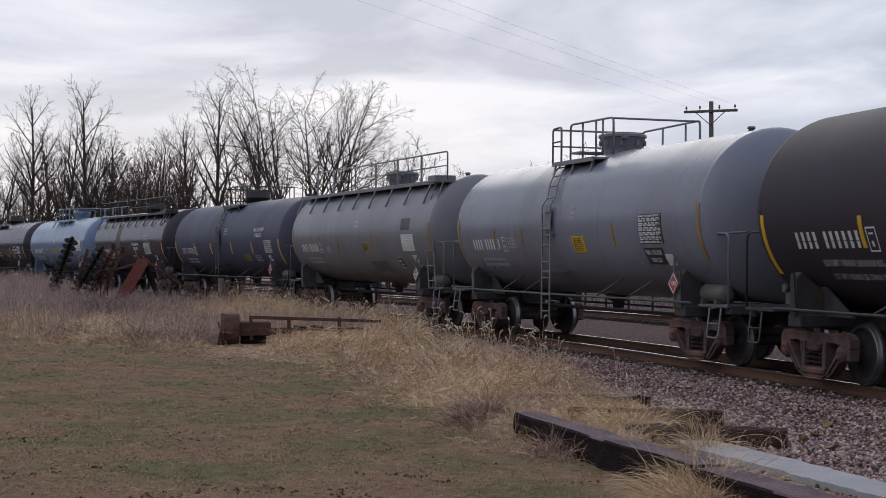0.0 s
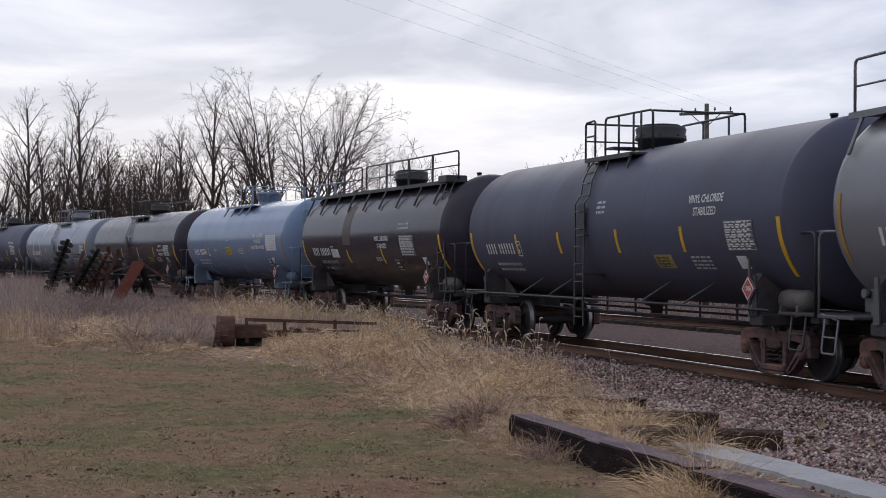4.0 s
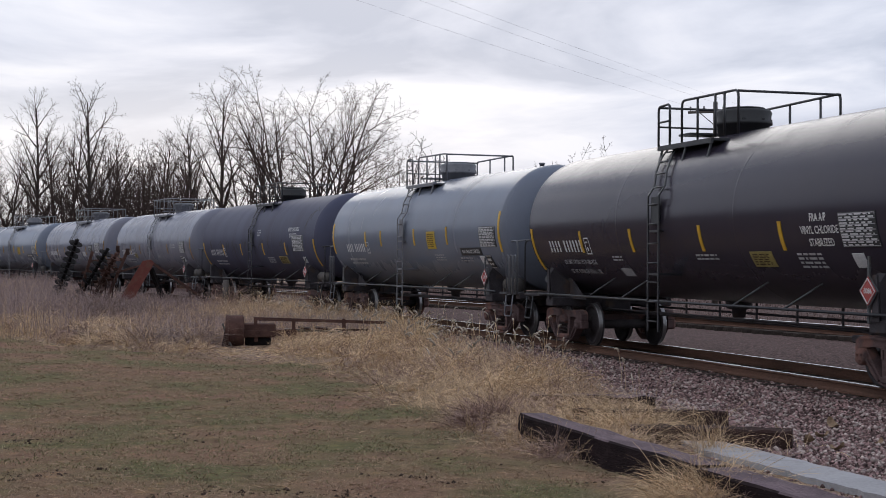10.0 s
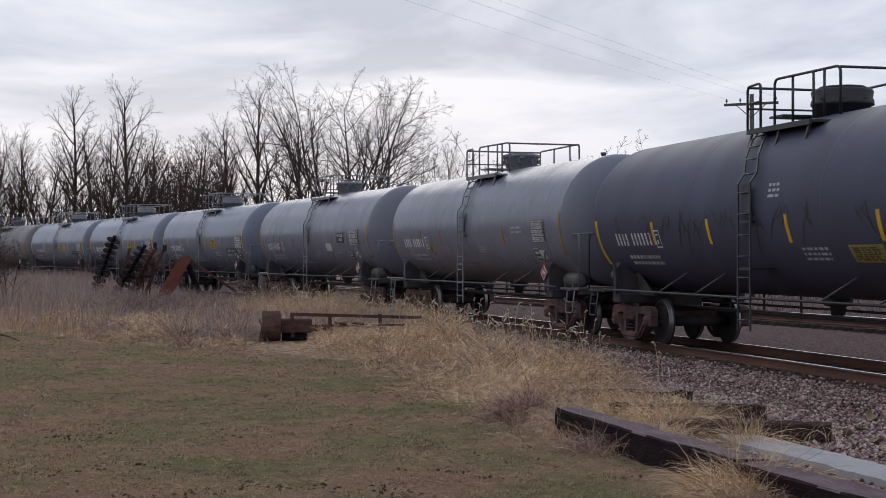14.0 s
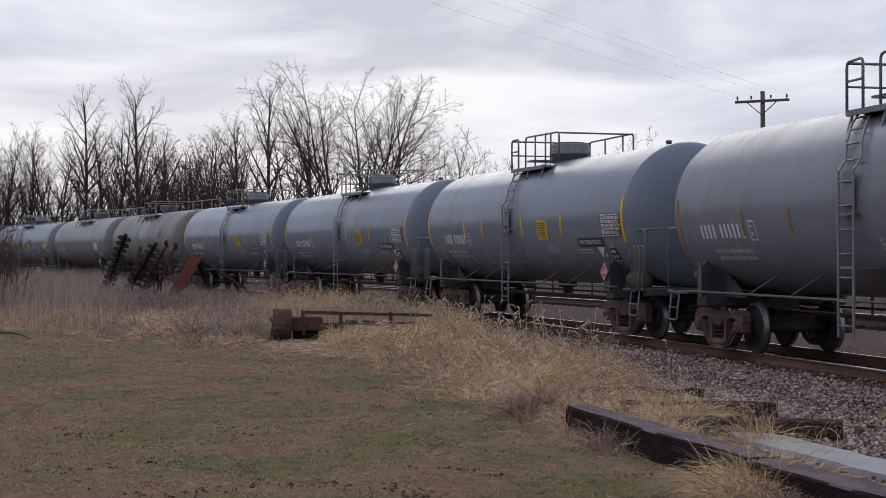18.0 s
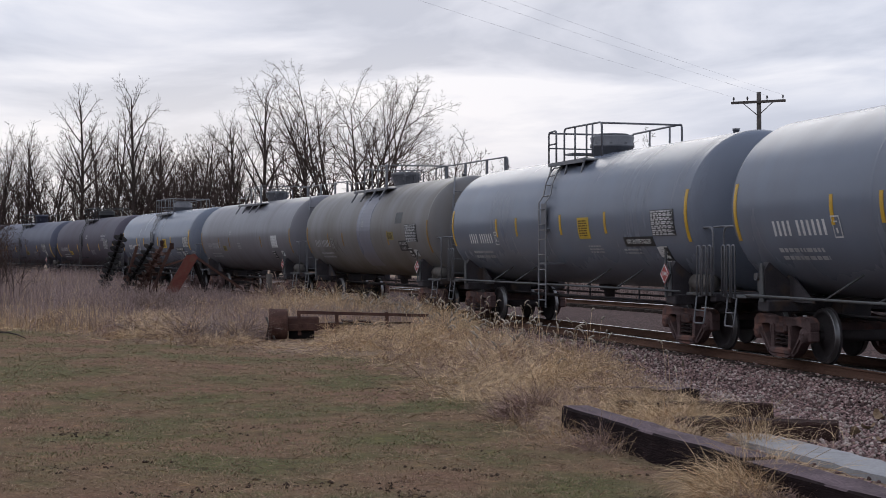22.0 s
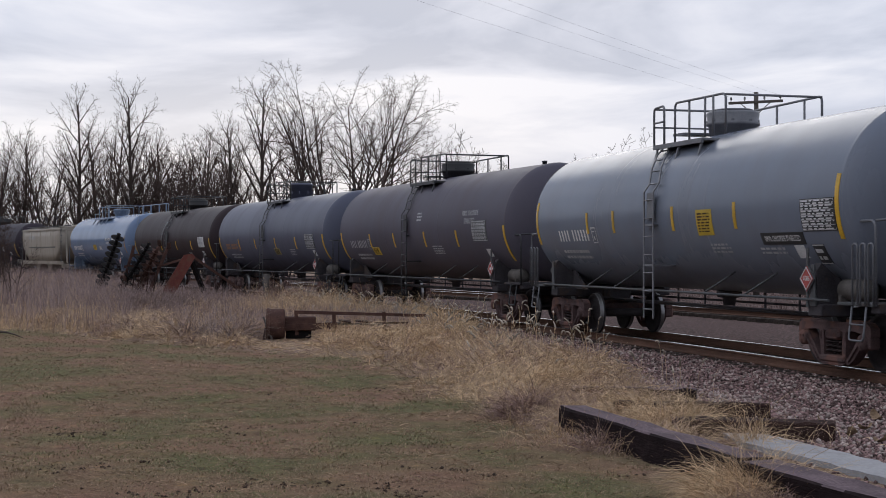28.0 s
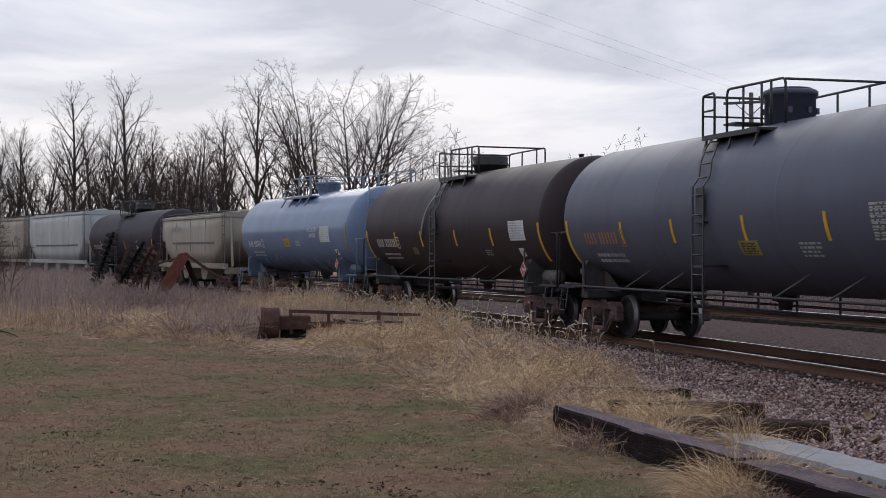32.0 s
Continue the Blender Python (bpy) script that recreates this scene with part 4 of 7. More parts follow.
    if style == "cross":
        x0, x1 = lx - 0.95, lx + 1.30
        for y in (-1, 1):
            part("platform_deck", Shape().box(((x0 + x1) / 2, y * 0.86, 4.02), (x1 - x0, 0.50, 0.045)).bar((x0, y * 1.12, 4.00), (x1, y * 1.12, 4.00), 0.05, 0.09).bar((x0, y * 0.60, 4.00), (x1, y * 0.60, 4.00), 0.05, 0.09), rails, car)
            for x in (x0 + 0.1, (x0 + x1) / 2, x1 - 0.1):
                part("deck_bracket", Shape().bar((x, y * 1.08, 3.98), (x, y * 1.16, 3.70), 0.05, 0.03), rails, car)
        part("platform_deck", Shape().box((x0 + 0.25, 0, 4.27), (0.5, 1.4, 0.04)), rails, car)
        rl = Shape()
        rl.tube(rounded([(x0, -1.12, 4.02), (x0, -1.12, 4.80), (x0 + 0.50, -1.12, 4.82), (x0 + 0.50, -1.12, 4.02)], 0.10), r, 6)
        rl.tube([(x0, -1.12, 4.50), (x0 + 0.5, -1.12, 4.50)], r * 0.8, 6)
        part("railing", rl, rails, car)
        rl = Shape().tube(rounded([(x0 + 1.02, -1.12, 4.02), (x0 + 1.02, -1.12, 4.82), (lx + 2.05, -1.0, 4.82), (lx + 2.05, -1.0, 4.05)], 0.12), r, 6)
        for x in (x0 + 1.55, lx + 1.30, lx + 1.65):
            rl.tube([(x, -1.06, 4.05), (x, -1.06, 4.82)], r, 6)
        part("railing", rl, rails, car)
        rl = Shape().tube(rounded([(x0, 1.12, 4.02), (x0, 1.12, 4.82), (lx + 2.05, 1.0, 4.82), (lx + 2.05, 1.0, 4.05)], 0.12), r, 6)
        for x in (x0 + 1.1, x0 + 2.2):
            rl.tube([(x, 1.08, 4.05), (x, 1.08, 4.82)], r, 6)
        part("railing", rl, rails, car)
        part("end_railing", Shape().tube([(x0, -1.12, 4.79), (x0, 1.12, 4.79)], r, 6), rails, car)
        part("end_railing", Shape().tube([(lx + 2.05, -1.0, 4.80), (lx + 2.05, 1.0, 4.80)], r, 6), rails, car)
        part("end_railing", Shape().tube([(x0, -1.12, 4.42), (x0, 1.12, 4.42)], r * 0.8, 6), rails, car)
        # ladder from the sill over the tank's shoulder to the deck
        pts = [(lx, -1.66, 0.55), (lx, -1.66, 1.20), (lx, -1.66, 3.05)] + [tuple(Vector((lx - 0.25 * k, 0, 0)) + skin(0, TANK_Z + TANK_R * math.sin(0.35 + 0.22 * k), lift=0.07)) for k in range(0, 4)]
        part("ladder", ladder_shape(pts, 0.46, 0.36), rails, car, "steel side ladder")
        cage = Shape().box((lx, -1.625, 2.78), (0.30, 0.015, 0.50))
        part("ladder_plate", cage, rails, car)
        for z in (1.6, 2.4):
            part("ladder_bracket", Shape().bar((lx, -1.66, z), tuple(skin(lx, z)), 0.4, 0.04), rails, car)
    elif style == "long":
        x0, x1 = -hb - 1.35, hb + 0.35
        part("walkway_deck", Shape().box(((x0 + x1) / 2, -0.90, 4.04), (x1 - x0, 0.46, 0.04)).bar((x0, -1.13, 4.02), (x1, -1.13, 4.02), 0.05, 0.10), rails, car)
        k = 9
        for i in range(k):
            x = x0 + 0.35 + (x1 - x0 - 0.7) * i / (k - 1)
            part("deck_bracket", Shape().bar((x, -1.12, 4.0), (x + 0.12, -1.42, 3.42), 0.05, 0.04), rails, car)
        top = x0 + (x1 - x0) * 0.42
        for a, b, h in ((x0 + 0.12, top + 0.18, 0.79), (top + 0.60, x1 + 0.85, 0.77)):
            rl = Shape().tube(rounded([(a, -1.12, 4.05), (a, -1.12, 4.05 + h), (b, -1.12, 4.05 + h), (b, -1.12, 4.05)], 0.10), r, 6)
            rl.tube([(a, -1.12, 4.05 + h * 0.5), (b, -1.12, 4.05 + h * 0.5)], r * 0.7, 6)
            part("railing", rl, rails, car)
            m = max(2, int((b - a) / 1.7))
            for i in range(0, m + 1):
                x = a + (b - a) * i / m
                if 0 < i < m:
                    part("railing_post", Shape().bar((x, -1.12, 4.05), (x, -1.12, 4.05 + h), 0.05, 0.05), rails, car)
        # end ladder by the right-hand head
        lx2 = hb + 0.75
        pts = [(lx2 + 0.25, -1.46, 1.05), (lx2 + 0.10, -1.50, 2.4), (lx2 - 0.05, -1.30, 3.6), (lx2 - 0.10, -1.10, 4.05)]
        part("end_ladder", ladder_shape(pts, 0.50, 0.42), rails, car, "steel ladder at the tank's end")
        part("ladder_landing", Shape().box((lx2 - 0.15, -1.05, 4.08), (0.60, 0.62, 0.20), bevel=0.02), rails, car)
    else:
        x0, x1 = -1.97, 1.53
        part("platform_deck", Shape().box(((x0 + x1) / 2, -0.90, 4.04), (x1 - x0, 0.46, 0.04)).bar((x0, -1.13, 4.02), (x1, -1.13, 4.02), 0.05, 0.08), rails, car)
        for x in (x0 + 0.3, x0 + 1.35, x1 - 1.1, x1 - 0.1):
            part("deck_bracket", Shape().bar((x, -1.12, 4.0), (x + 0.08, -1.36, 3.66), 0.05, 0.04), rails, car)
        for a, b, h in ((x0 + 0.06, -0.87, 0.32), (-0.87, -0.02, 0.74), (0.62, x1, 0.77)):
            rl = Shape().tube(rounded([(a, -1.1, 4.04), (a, -1.1, 4.04 + h), (b, -1.1, 4.04 + h), (b, -1.1, 4.04)], 0.10), r, 6)
            if h > 0.7:
                rl.tube([(a, -1.1, 4.42), (b, -1.1, 4.42)], r * 0.8, 6)
            part("railing", rl, rails, car)
        part("railing_post", Shape().bar((x1, -1.1, 4.02), (x1, -1.1, 4.82), 0.07, 0.07), rails, car)
        part("end_railing", Shape().tube(rounded([(x1, -1.1, 4.81), (x1, 1.1, 4.83), (x1, 1.1, 4.02)], 0.08), r, 6), rails, car)
        part("end_railing", Shape().tube(rounded([(-0.87, -1.1, 4.78), (-0.87, 1.1, 4.80), (-0.87, 1.1, 4.02)], 0.08), r, 6), rails, car)
        part("valve_hoop", Shape().tube(rounded([(0.95, -0.25, 4.2), (0.95, -0.25, 4.62), (0.95, 0.25, 4.62), (0.95, 0.25, 4.2)], 0.08), r * 0.8, 6), rails, car)
        # the far side's walkway runs on to the right-hand end
        rl = Shape().tube(rounded([(0.38, 1.1, 4.04), (0.38, 1.1, 4.83), (cyl - 0.1, 1.1, 4.83), (cyl - 0.1, 1.1, 4.04)], 0.16), r, 6)
        part("railing", rl, rails, car)
        for x in (1.35, 3.16, 5.0, 6.5):
            if x < cyl - 0.2:
                part("railing_post", Shape().bar((x, 1.1, 4.02), (x, 1.1, 4.82), 0.07, 0.07), rails, car)
        part("platform_deck", Shape().box((x0 + (cyl - x0) / 2, 0.92, 4.04), (cyl - x0, 0.46, 0.04)), rails, car)
        pts = [(cyl + 0.9, -0.9, 1.05), (cyl + 0.72, -0.86, 2.6), (cyl + 0.52, -0.7, 3.6), (cyl + 0.1, -0.5, 4.18)]
        part("end_ladder", ladder_shape(pts, 0.46, 0.42, axis="y"), rails, car)
    part("relief_valve", Shape().lathe([(4.20, 0.0), (4.20, 0.06), (4.29, 0.06), (4.29, 0.075), (4.33, 0.075), (4.34, 0.0)], 10, "z", (cyl - 1.0, 0, 0)), rails, car)
    # reflectors, stencils, decals
    ye = M_YEL if spec.get("bright", True) else M_YELD
    if spec.get("ends", True):
        for x in (-cyl + 0.10, cyl - 0.10):
            part("reflector", wrapped(flat_panel(0.11, 1.02, 10), x, spec.get("ez", 2.30)), ye, car, "yellow reflector strip")
    for x in spec.get("stripes", ()):
        part("reflector", wrapped(flat_panel(0.10, 0.47, 6), x, spec.get("sz", 2.42)), ye, car, "yellow reflector strip")
    w = M_WHT if spec.get("clear", True) else M_WHTD
    if spec.get("orange"):
        w = M_ORANGE
    tz = spec.get("tz", 2.20)
    part("stencil_mark", wrapped(mark_bars(10, 0.26, 1.95), -cyl + spec.get("tx", 2.1), tz), w, car, "row of stencilled white marks")["kind"] = "stuff"
    bx, bs = -cyl + spec.get("tx", 2.1) + 1.25, Shape()
    for x, z, dx, dz in ((bx - 0.12, tz, 0.012, 0.16), (bx + 0.12, tz, 0.012, 0.16), (bx, tz - 0.16, 0.13, 0.012), (bx, tz + 0.16, 0.13, 0.012), (bx, tz + 0.08, 0.06, 0.012), (bx, tz - 0.06, 0.03, 0.04)):
        bs.add([tuple(skin(x + i, z + k, lift=0.016)) for i, k in ((-dx, -dz), (dx, -dz), (dx, dz), (-dx, dz))], [(0, 1, 2, 3)])
    part("test_stencil", bs, w, car, "small outlined white stencil")
    if spec.get("limits"):
        for i, words in enumerate(spec["limits"]):
            part("lettering", wrapped(text_flat(words, 0.16, 0.85), -cyl + 2.55, tz - 0.34 - 0.20 * i, 0.006), M_WHTD, car)["kind"] = "stuff"
    else:
        part("small_stencil", wrapped(line_bars(2, 1.75, 0.30, 3), -cyl + 2.35, tz - 0.42), M_WHTD, car)["kind"] = "stuff"
    for kind, x, z, *rest in spec.get("decals", ()):
        if kind == "yellow":
            d = part("decal", wrapped(flat_panel(*rest[:2]), x, z), M_DECAL_Y if len(rest) < 3 else M_DECAL_YD, car, "yellow notice decal")
            part("fine_print", wrapped(line_bars(7, rest[0] * 0.8, rest[1] * 0.8, 5), x, z, 0.0125), M_RUSTD, d)["kind"] = "stuff"
        elif kind == "white":
            d = part("decal", wrapped(flat_panel(*rest[:2]), x, z), M_WHT, car, "white test record panel")
            part("fine_print", wrapped(line_bars(7, rest[0] * 0.9, rest[1] * 0.9, 6), x, z, 0.0125), M_WHTD, d)["kind"] = "stuff"
        elif kind == "grid":
            d = part("decal", wrapped(flat_panel(*rest[:2]), x, z), M_DECAL_K if len(rest) < 3 else M_SILL_G, car, "black panel with rows of white stencilling")
            rule = Shape()
            for k in range(7):
                zz, ww = rest[1] * (0.46 - 0.92 * k / 6), rest[0] * 0.48
                rule.add([(-ww, 0, zz - 0.006), (ww, 0, zz - 0.006), (ww, 0, zz + 0.006), (-ww, 0, zz + 0.006)], [(0, 1, 2, 3)])
            for k in range(6):
                xx, hh = rest[0] * (-0.48 + 0.96 * k / 5), rest[1] * 0.46
                rule.add([(xx - 0.006, 0.001, -hh), (xx + 0.006, 0.001, -hh), (xx + 0.006, 0.001, hh), (xx - 0.006, 0.001, hh)], [(0, 1, 2, 3)])
            part("ruled_lines", wrapped(rule, x, z, 0.0135), M_WHTD, d)["kind"] = "stuff"
            part("fine_print", wrapped(line_bars(12, rest[0] * 0.94, rest[1] * 0.94, 8, 0.6), x, z, 0.0125), M_WHTD if spec.get("orange") else w, d)["kind"] = "stuff"
        elif kind == "lines":
            part("small_stencil", wrapped(line_bars(rest[2], rest[0], rest[1], int(x * 10) + 90), x, z), M_WHTD, car)["kind"] = "stuff"
        elif kind == "text":
            for i, words in enumerate(rest[1:]):
                part("lettering", wrapped(text_flat(words, rest[0], 0.8), x, z - i * rest[0] * 1.1, 0.006), w, car)["kind"] = "stuff"
        elif kind == "boxed":
            k = rest[0]
            d = part("decal", wrapped(flat_panel(k * 0.385 * len(rest[1]) + 0.08, k * 1.15 * (len(rest) - 1) + 0.05), x, z - (len(rest) - 2) * k * 0.55), M_DECAL_K, car, "black strip with white words")
            for i, words in enumerate(rest[1:]):
                part("lettering", wrapped(text_flat(words, k, 0.64), x, z - i * k * 1.1, 0.0125), w, d)["kind"] = "stuff"
        elif kind == "patch":
            part("paint_patch", wrapped(flat_panel(*rest[:2], n=24, t=0.002), x, z, 0.003), rest[2], car)
        elif kind == "tag":
            d = part("decal", wrapped(flat_panel(0.34, 0.36), x, z), M_DECAL_K, car)
            part("fine_print", wrapped(line_bars(2, 0.26, 0.26, 2), x, z, 0.0125), M_WHT, d)["kind"] = "stuff"
            rim = Shape()
            for a, b, c, e in ((0, 0.17, 0.34, 0.02), (0, -0.17, 0.34, 0.02), (-0.16, 0, 0.02, 0.36), (0.16, 0, 0.02, 0.36)):
                rim.add([(a - c / 2, 0, b - e / 2), (a + c / 2, 0, b - e / 2), (a + c / 2, 0, b + e / 2), (a - c / 2, 0, b + e / 2)], [(0, 1, 2, 3)])
            part("frame", wrapped(rim, x, z, 0.0125), M_WHT, d)
    placard_on(car, hb - 0.10 + spec.get("plac", 0.0), 1.43, None, spec.get("faded", False))
    if spec.get("plaque", True):
        part("plate", wrapped(flat_panel(0.30, 0.24), hb - 0.55, 1.86), M_WHT, car)
    CARS.append((car, lt, rt))
    return car


CARS, WHEELS = [], []
GREY = "grey insulated tank car with ladder"
DARK = "dark slate tank car with yellow reflector strips and a side ladder"
HAZ = ("VINYL CHLORIDE", "STABILIZED")


def til(L, R, **k):
    d = dict(L=L, R=R, paint="bluegrey", bars=True, tx=2.5, dome="round", lad=0.0, stripes=(-3.62, -2.1, 0.9, 3.5), sz=2.50, ez=2.55, tz=2.24, label=GREY + " and bright yellow reflectors",
             decals=[("yellow", 2.28, 2.40, 0.64, 0.48), ("grid", 6.33, 2.44, 1.05, 0.52), ("boxed", 5.05, 2.08, 0.14, "VINYL CHLORIDE STABILIZED"), ("lines", 2.7, 1.93, 0.8, 0.22, 3), ("lines", 4.6, 1.88, 0.9, 0.16, 2), ("tag", 6.1, 1.82)])
    d.update(k)
    return d


def gat(L, R, **k):
    d = dict(L=L, R=R, paint="dark", rail="dark", sill="dark", bonnet="dark", dome="round", lad=-0.25, stripes=(-4.28, -1.70, 1.30, 4.08), sz=2.26, ez=2.08, tz=2.16, label=DARK,
             decals=[("yellow", 3.1, 1.87, 0.70, 0.28, 1), ("grid", 6.15, 2.30, 0.95, 0.52, 1), ("text", 5.0, 2.95, 0.20, *HAZ), ("lines", 4.6, 1.85, 0.8, 0.3, 4), ("lines", 0.6, 2.95, 0.45, 0.3, 3)])
    d.update(k)
    return d


def ocp(L, R, **k):
    d = dict(L=L, R=R, paint="grey", dome="box", lad=0.0, stripes=(-3.9, -2.1, 2.9), bright=False, clear=True, tz=2.22, ez=2.35, sz=2.35, label=GREY + " and dull amber marks",
             decals=[("grid", 5.9, 2.62, 0.95, 0.52), ("boxed", 5.2, 2.15, 0.13, "VINYL CHLORIDE", "STABILIZED"), ("lines", -1.9, 2.2, 0.5, 0.28, 4), ("tag", 5.6, 1.75), ("lines", 0.9, 1.95, 0.6, 0.2, 3)])
    d.update(k)
    return d


SPECS = [
    gat(-24.8, -12.0, paint="matteblack", clear=True, limits=("LD LMT 180600 LB 81900 KG", "LT WT 82400 LB 37400 KG")),
    ocp(-40.3, -29.0, lad=-0.3, decals=[("yellow", 1.15, 2.18, 0.62, 0.36), ("grid", 4.6, 2.44, 0.98, 0.56), ("boxed", 4.55, 2.0, 0.13, *HAZ), ("lines", 0.95, 2.85, 0.22, 0.32, 3), ("lines", -2.8, 2.25, 0.5, 0.28, 4)]),
    ocp(-56.2, -44.6, paint="olive", top="long", side=False, clear=True, label="light grey stained tank car with a full-length top walkway", faded=True, stripes=(-3.6, -1.5, 1.9),
        decals=[("yellow", 1.27, 2.21, 0.62, 0.30, 1), ("white", 5.0, 2.32, 0.95, 0.48), ("lines", 0.4, 2.95, 0.24, 0.28, 2), ("patch", 4.85, 2.85, 0.7, 0.34, M_SILL_G), ("tag", 3.9, 1.75), ("lines", -2.6, 2.15, 0.45, 0.26, 4), ("patch", 1.9, 1.62, 1.5, 0.42, M_RES)]),
    gat(-73.0, -59.9, paint="darkblue"),
    gat(-88.4, -77.3, paint="black", limits=("LD LMT 178400 LBS 80900 KGS", "LT WT 84600 LBS 38400 KGS", "NEW 1-91"), top="long", side=False, stripes=(-1.7, 1.6), dome="round", sz=2.0, lad=-0.2, label="black tank car with a long top walkway and end ladder",
        decals=[("text", 1.75, 2.52, 0.20, *HAZ), ("grid", 3.9, 2.30, 1.15, 0.60, 1), ("white", -3.0, 2.10, 0.70, 0.28), ("lines", 1.2, 1.92, 0.55, 0.14, 2), ("tag", 2.7, 1.75), ("patch", -1.6, 3.0, 0.75, 1.3, M_SMEAR), ("lines", 3.7, 2.86, 0.9, 0.24, 2)]),
    ocp(-104.15, -92.85, plac=0.16, paint="blue", rail="blue", sill="blue", top="short", side=False, lad=-0.1, dome="box", stripes=(-3.6, -1.9, 2.15), label="pale blue insulated tank car with a short top platform",
        decals=[("yellow", -0.30, 2.24, 0.72, 0.32), ("white", 5.25, 2.52, 1.18, 0.58), ("text", 3.62, 2.80, 0.20, *HAZ, "INHALATION HAZARD"), ("lines", -0.4, 2.75, 0.3, 0.28, 3), ("lines", 1.35, 2.22, 0.72, 0.26, 4), ("lines", -2.2, 2.28, 0.5, 0.12, 2), ("tag", 4.6, 1.75)]),
    gat(-121.4, -108.4, paint="black", limits=("LD LMT 179200 LBS 81280 KGS", "LT WT 83700 LBS 37960 KGS"), label="glossy black tank car with yellow reflectors and white stencils", lad=-0.5, stripes=(-4.45, -1.85, 1.15, 3.95), sz=2.24,
        decals=[("yellow", 3.12, 1.88, 0.72, 0.28, 1), ("grid", 6.15, 2.30, 0.97, 0.52), ("text", 5.1, 2.50, 0.17, "FRA A/P", *HAZ), ("lines", 4.65, 1.86, 0.8, 0.3, 4), ("lines", 1.2, 1.92, 0.9, 0.14, 2), ("lines", -2.8, 1.9, 0.5, 0.14, 2), ("patch", -2.7, 1.62, 0.5, 0.2, M_WHTD)]),
    til(-137.85, -125.4),
    gat(-154.9, -141.95, paint="darkblue", lad=0.02, decals=[("text", 5.1, 2.95, 0.20, *HAZ), ("grid", 5.6, 2.45, 1.25, 0.60, 1), ("yellow", 3.5, 1.85, 0.95, 0.30, 1), ("lines", 0.9, 2.9, 0.4, 0.28, 3), ("lines", 2.0, 1.85, 0.9, 0.28, 3)]),
    ocp(-170.5, -159.0, decals=[("grid", 5.3, 2.42, 0.8, 0.55), ("lines", 3.9, 2.48, 0.7, 0.22, 2), ("tag", 4.9, 1.85), ("yellow", -3.1, 2.05, 0.5, 0.22, 1), ("lines", 1.2, 2.0, 0.6, 0.2, 3)]),
    ocp(-187.0, -175.2, decals=[("boxed", 3.9, 2.55, 0.13, *HAZ), ("grid", 5.4, 2.48, 1.0, 0.56), ("white", 2.4, 2.15, 0.62, 0.28), ("tag", 4.7, 1.82), ("lines", 0.95, 1.95, 0.7, 0.22, 3), ("lines", 3.4, 1.95, 0.5, 0.1, 1)]),
    til(-203.8, -191.7),
    til(-220.6, -208.0),
    til(-237.6, -224.6),
    ocp(-253.4, -241.8, paint="tanstain", top="short", side=False, clear=False, label="grey tank car stained brown with a short top platform",
        decals=[("grid", 5.2, 2.48, 1.05, 0.56), ("boxed", 4.3, 2.16, 0.13, *HAZ), ("yellow", 3.2, 2.42, 0.62, 0.26, 1), ("patch", 4.0, 2.98, 0.62, 0.36, M_SILL_G), ("lines", 0.3, 2.85, 0.2, 0.22, 3), ("tag", 4.8, 1.85), ("patch", 0.4, 2.75, 1.5, 3.0, PAINT["grey"])]),
    ocp(-269.9, -257.7, paint="olive", top="short", side=False, clear=False, label="pale grey tank car with a white record panel",
        decals=[("white", 4.8, 2.35, 0.8, 0.5), ("yellow", -3.0, 2.1, 0.5, 0.24, 1), ("lines", -0.5, 2.2, 0.5, 0.28, 4), ("lines", -1.8, 2.8, 0.3, 0.24, 3), ("tag", 4.4, 1.8)]),
    til(-286.3, -274.2),
    gat(-304.2, -290.6, clear=False, decals=[("text", 5.2, 2.95, 0.20, *HAZ), ("grid", 5.9, 2.45, 1.1, 0.58, 1), ("yellow", -3.9, 1.92, 0.72, 0.28), ("lines", 0.9, 2.95, 0.45, 0.3, 3), ("lines", 2.3, 1.95, 0.95, 0.3, 4)]),
    gat(-321.7, -308.4, paint="slate", dome="tall", orange=True, label="slate blue tank car with a tall black bonnet", decals=[("yellow", 1.3, 1.93, 0.72, 0.28, 1), ("grid", 5.9, 2.3, 1.1, 0.6, 1), ("lines", 3.4, 1.9, 0.7, 0.3, 4)]),
    gat(-338.3, -325.4, paint="brownblack", label="brown-black tank car with a curved side pipe", decals=[("white", 5.9, 2.4, 1.0, 0.5), ("yellow", -2.6, 1.9, 0.4, 0.22, 1), ("lines", 3.6, 1.85, 0.5, 0.2, 3)]),
    ocp(-354.8, -342.6, paint="blue", rail="blue", sill="blue", top="short", side=False, stripes=(), label="pale blue insulated tank car with a short top platform",
        decals=[("yellow", -0.30, 2.24, 0.72, 0.32), ("white", 4.6, 2.52, 1.1, 0.58), ("text", 3.1, 2.70, 0.20, *HAZ), ("lines", 1.2, 2.2, 0.6, 0.26, 4)]),
]
for sp in SPECS:
    tank_car(sp)


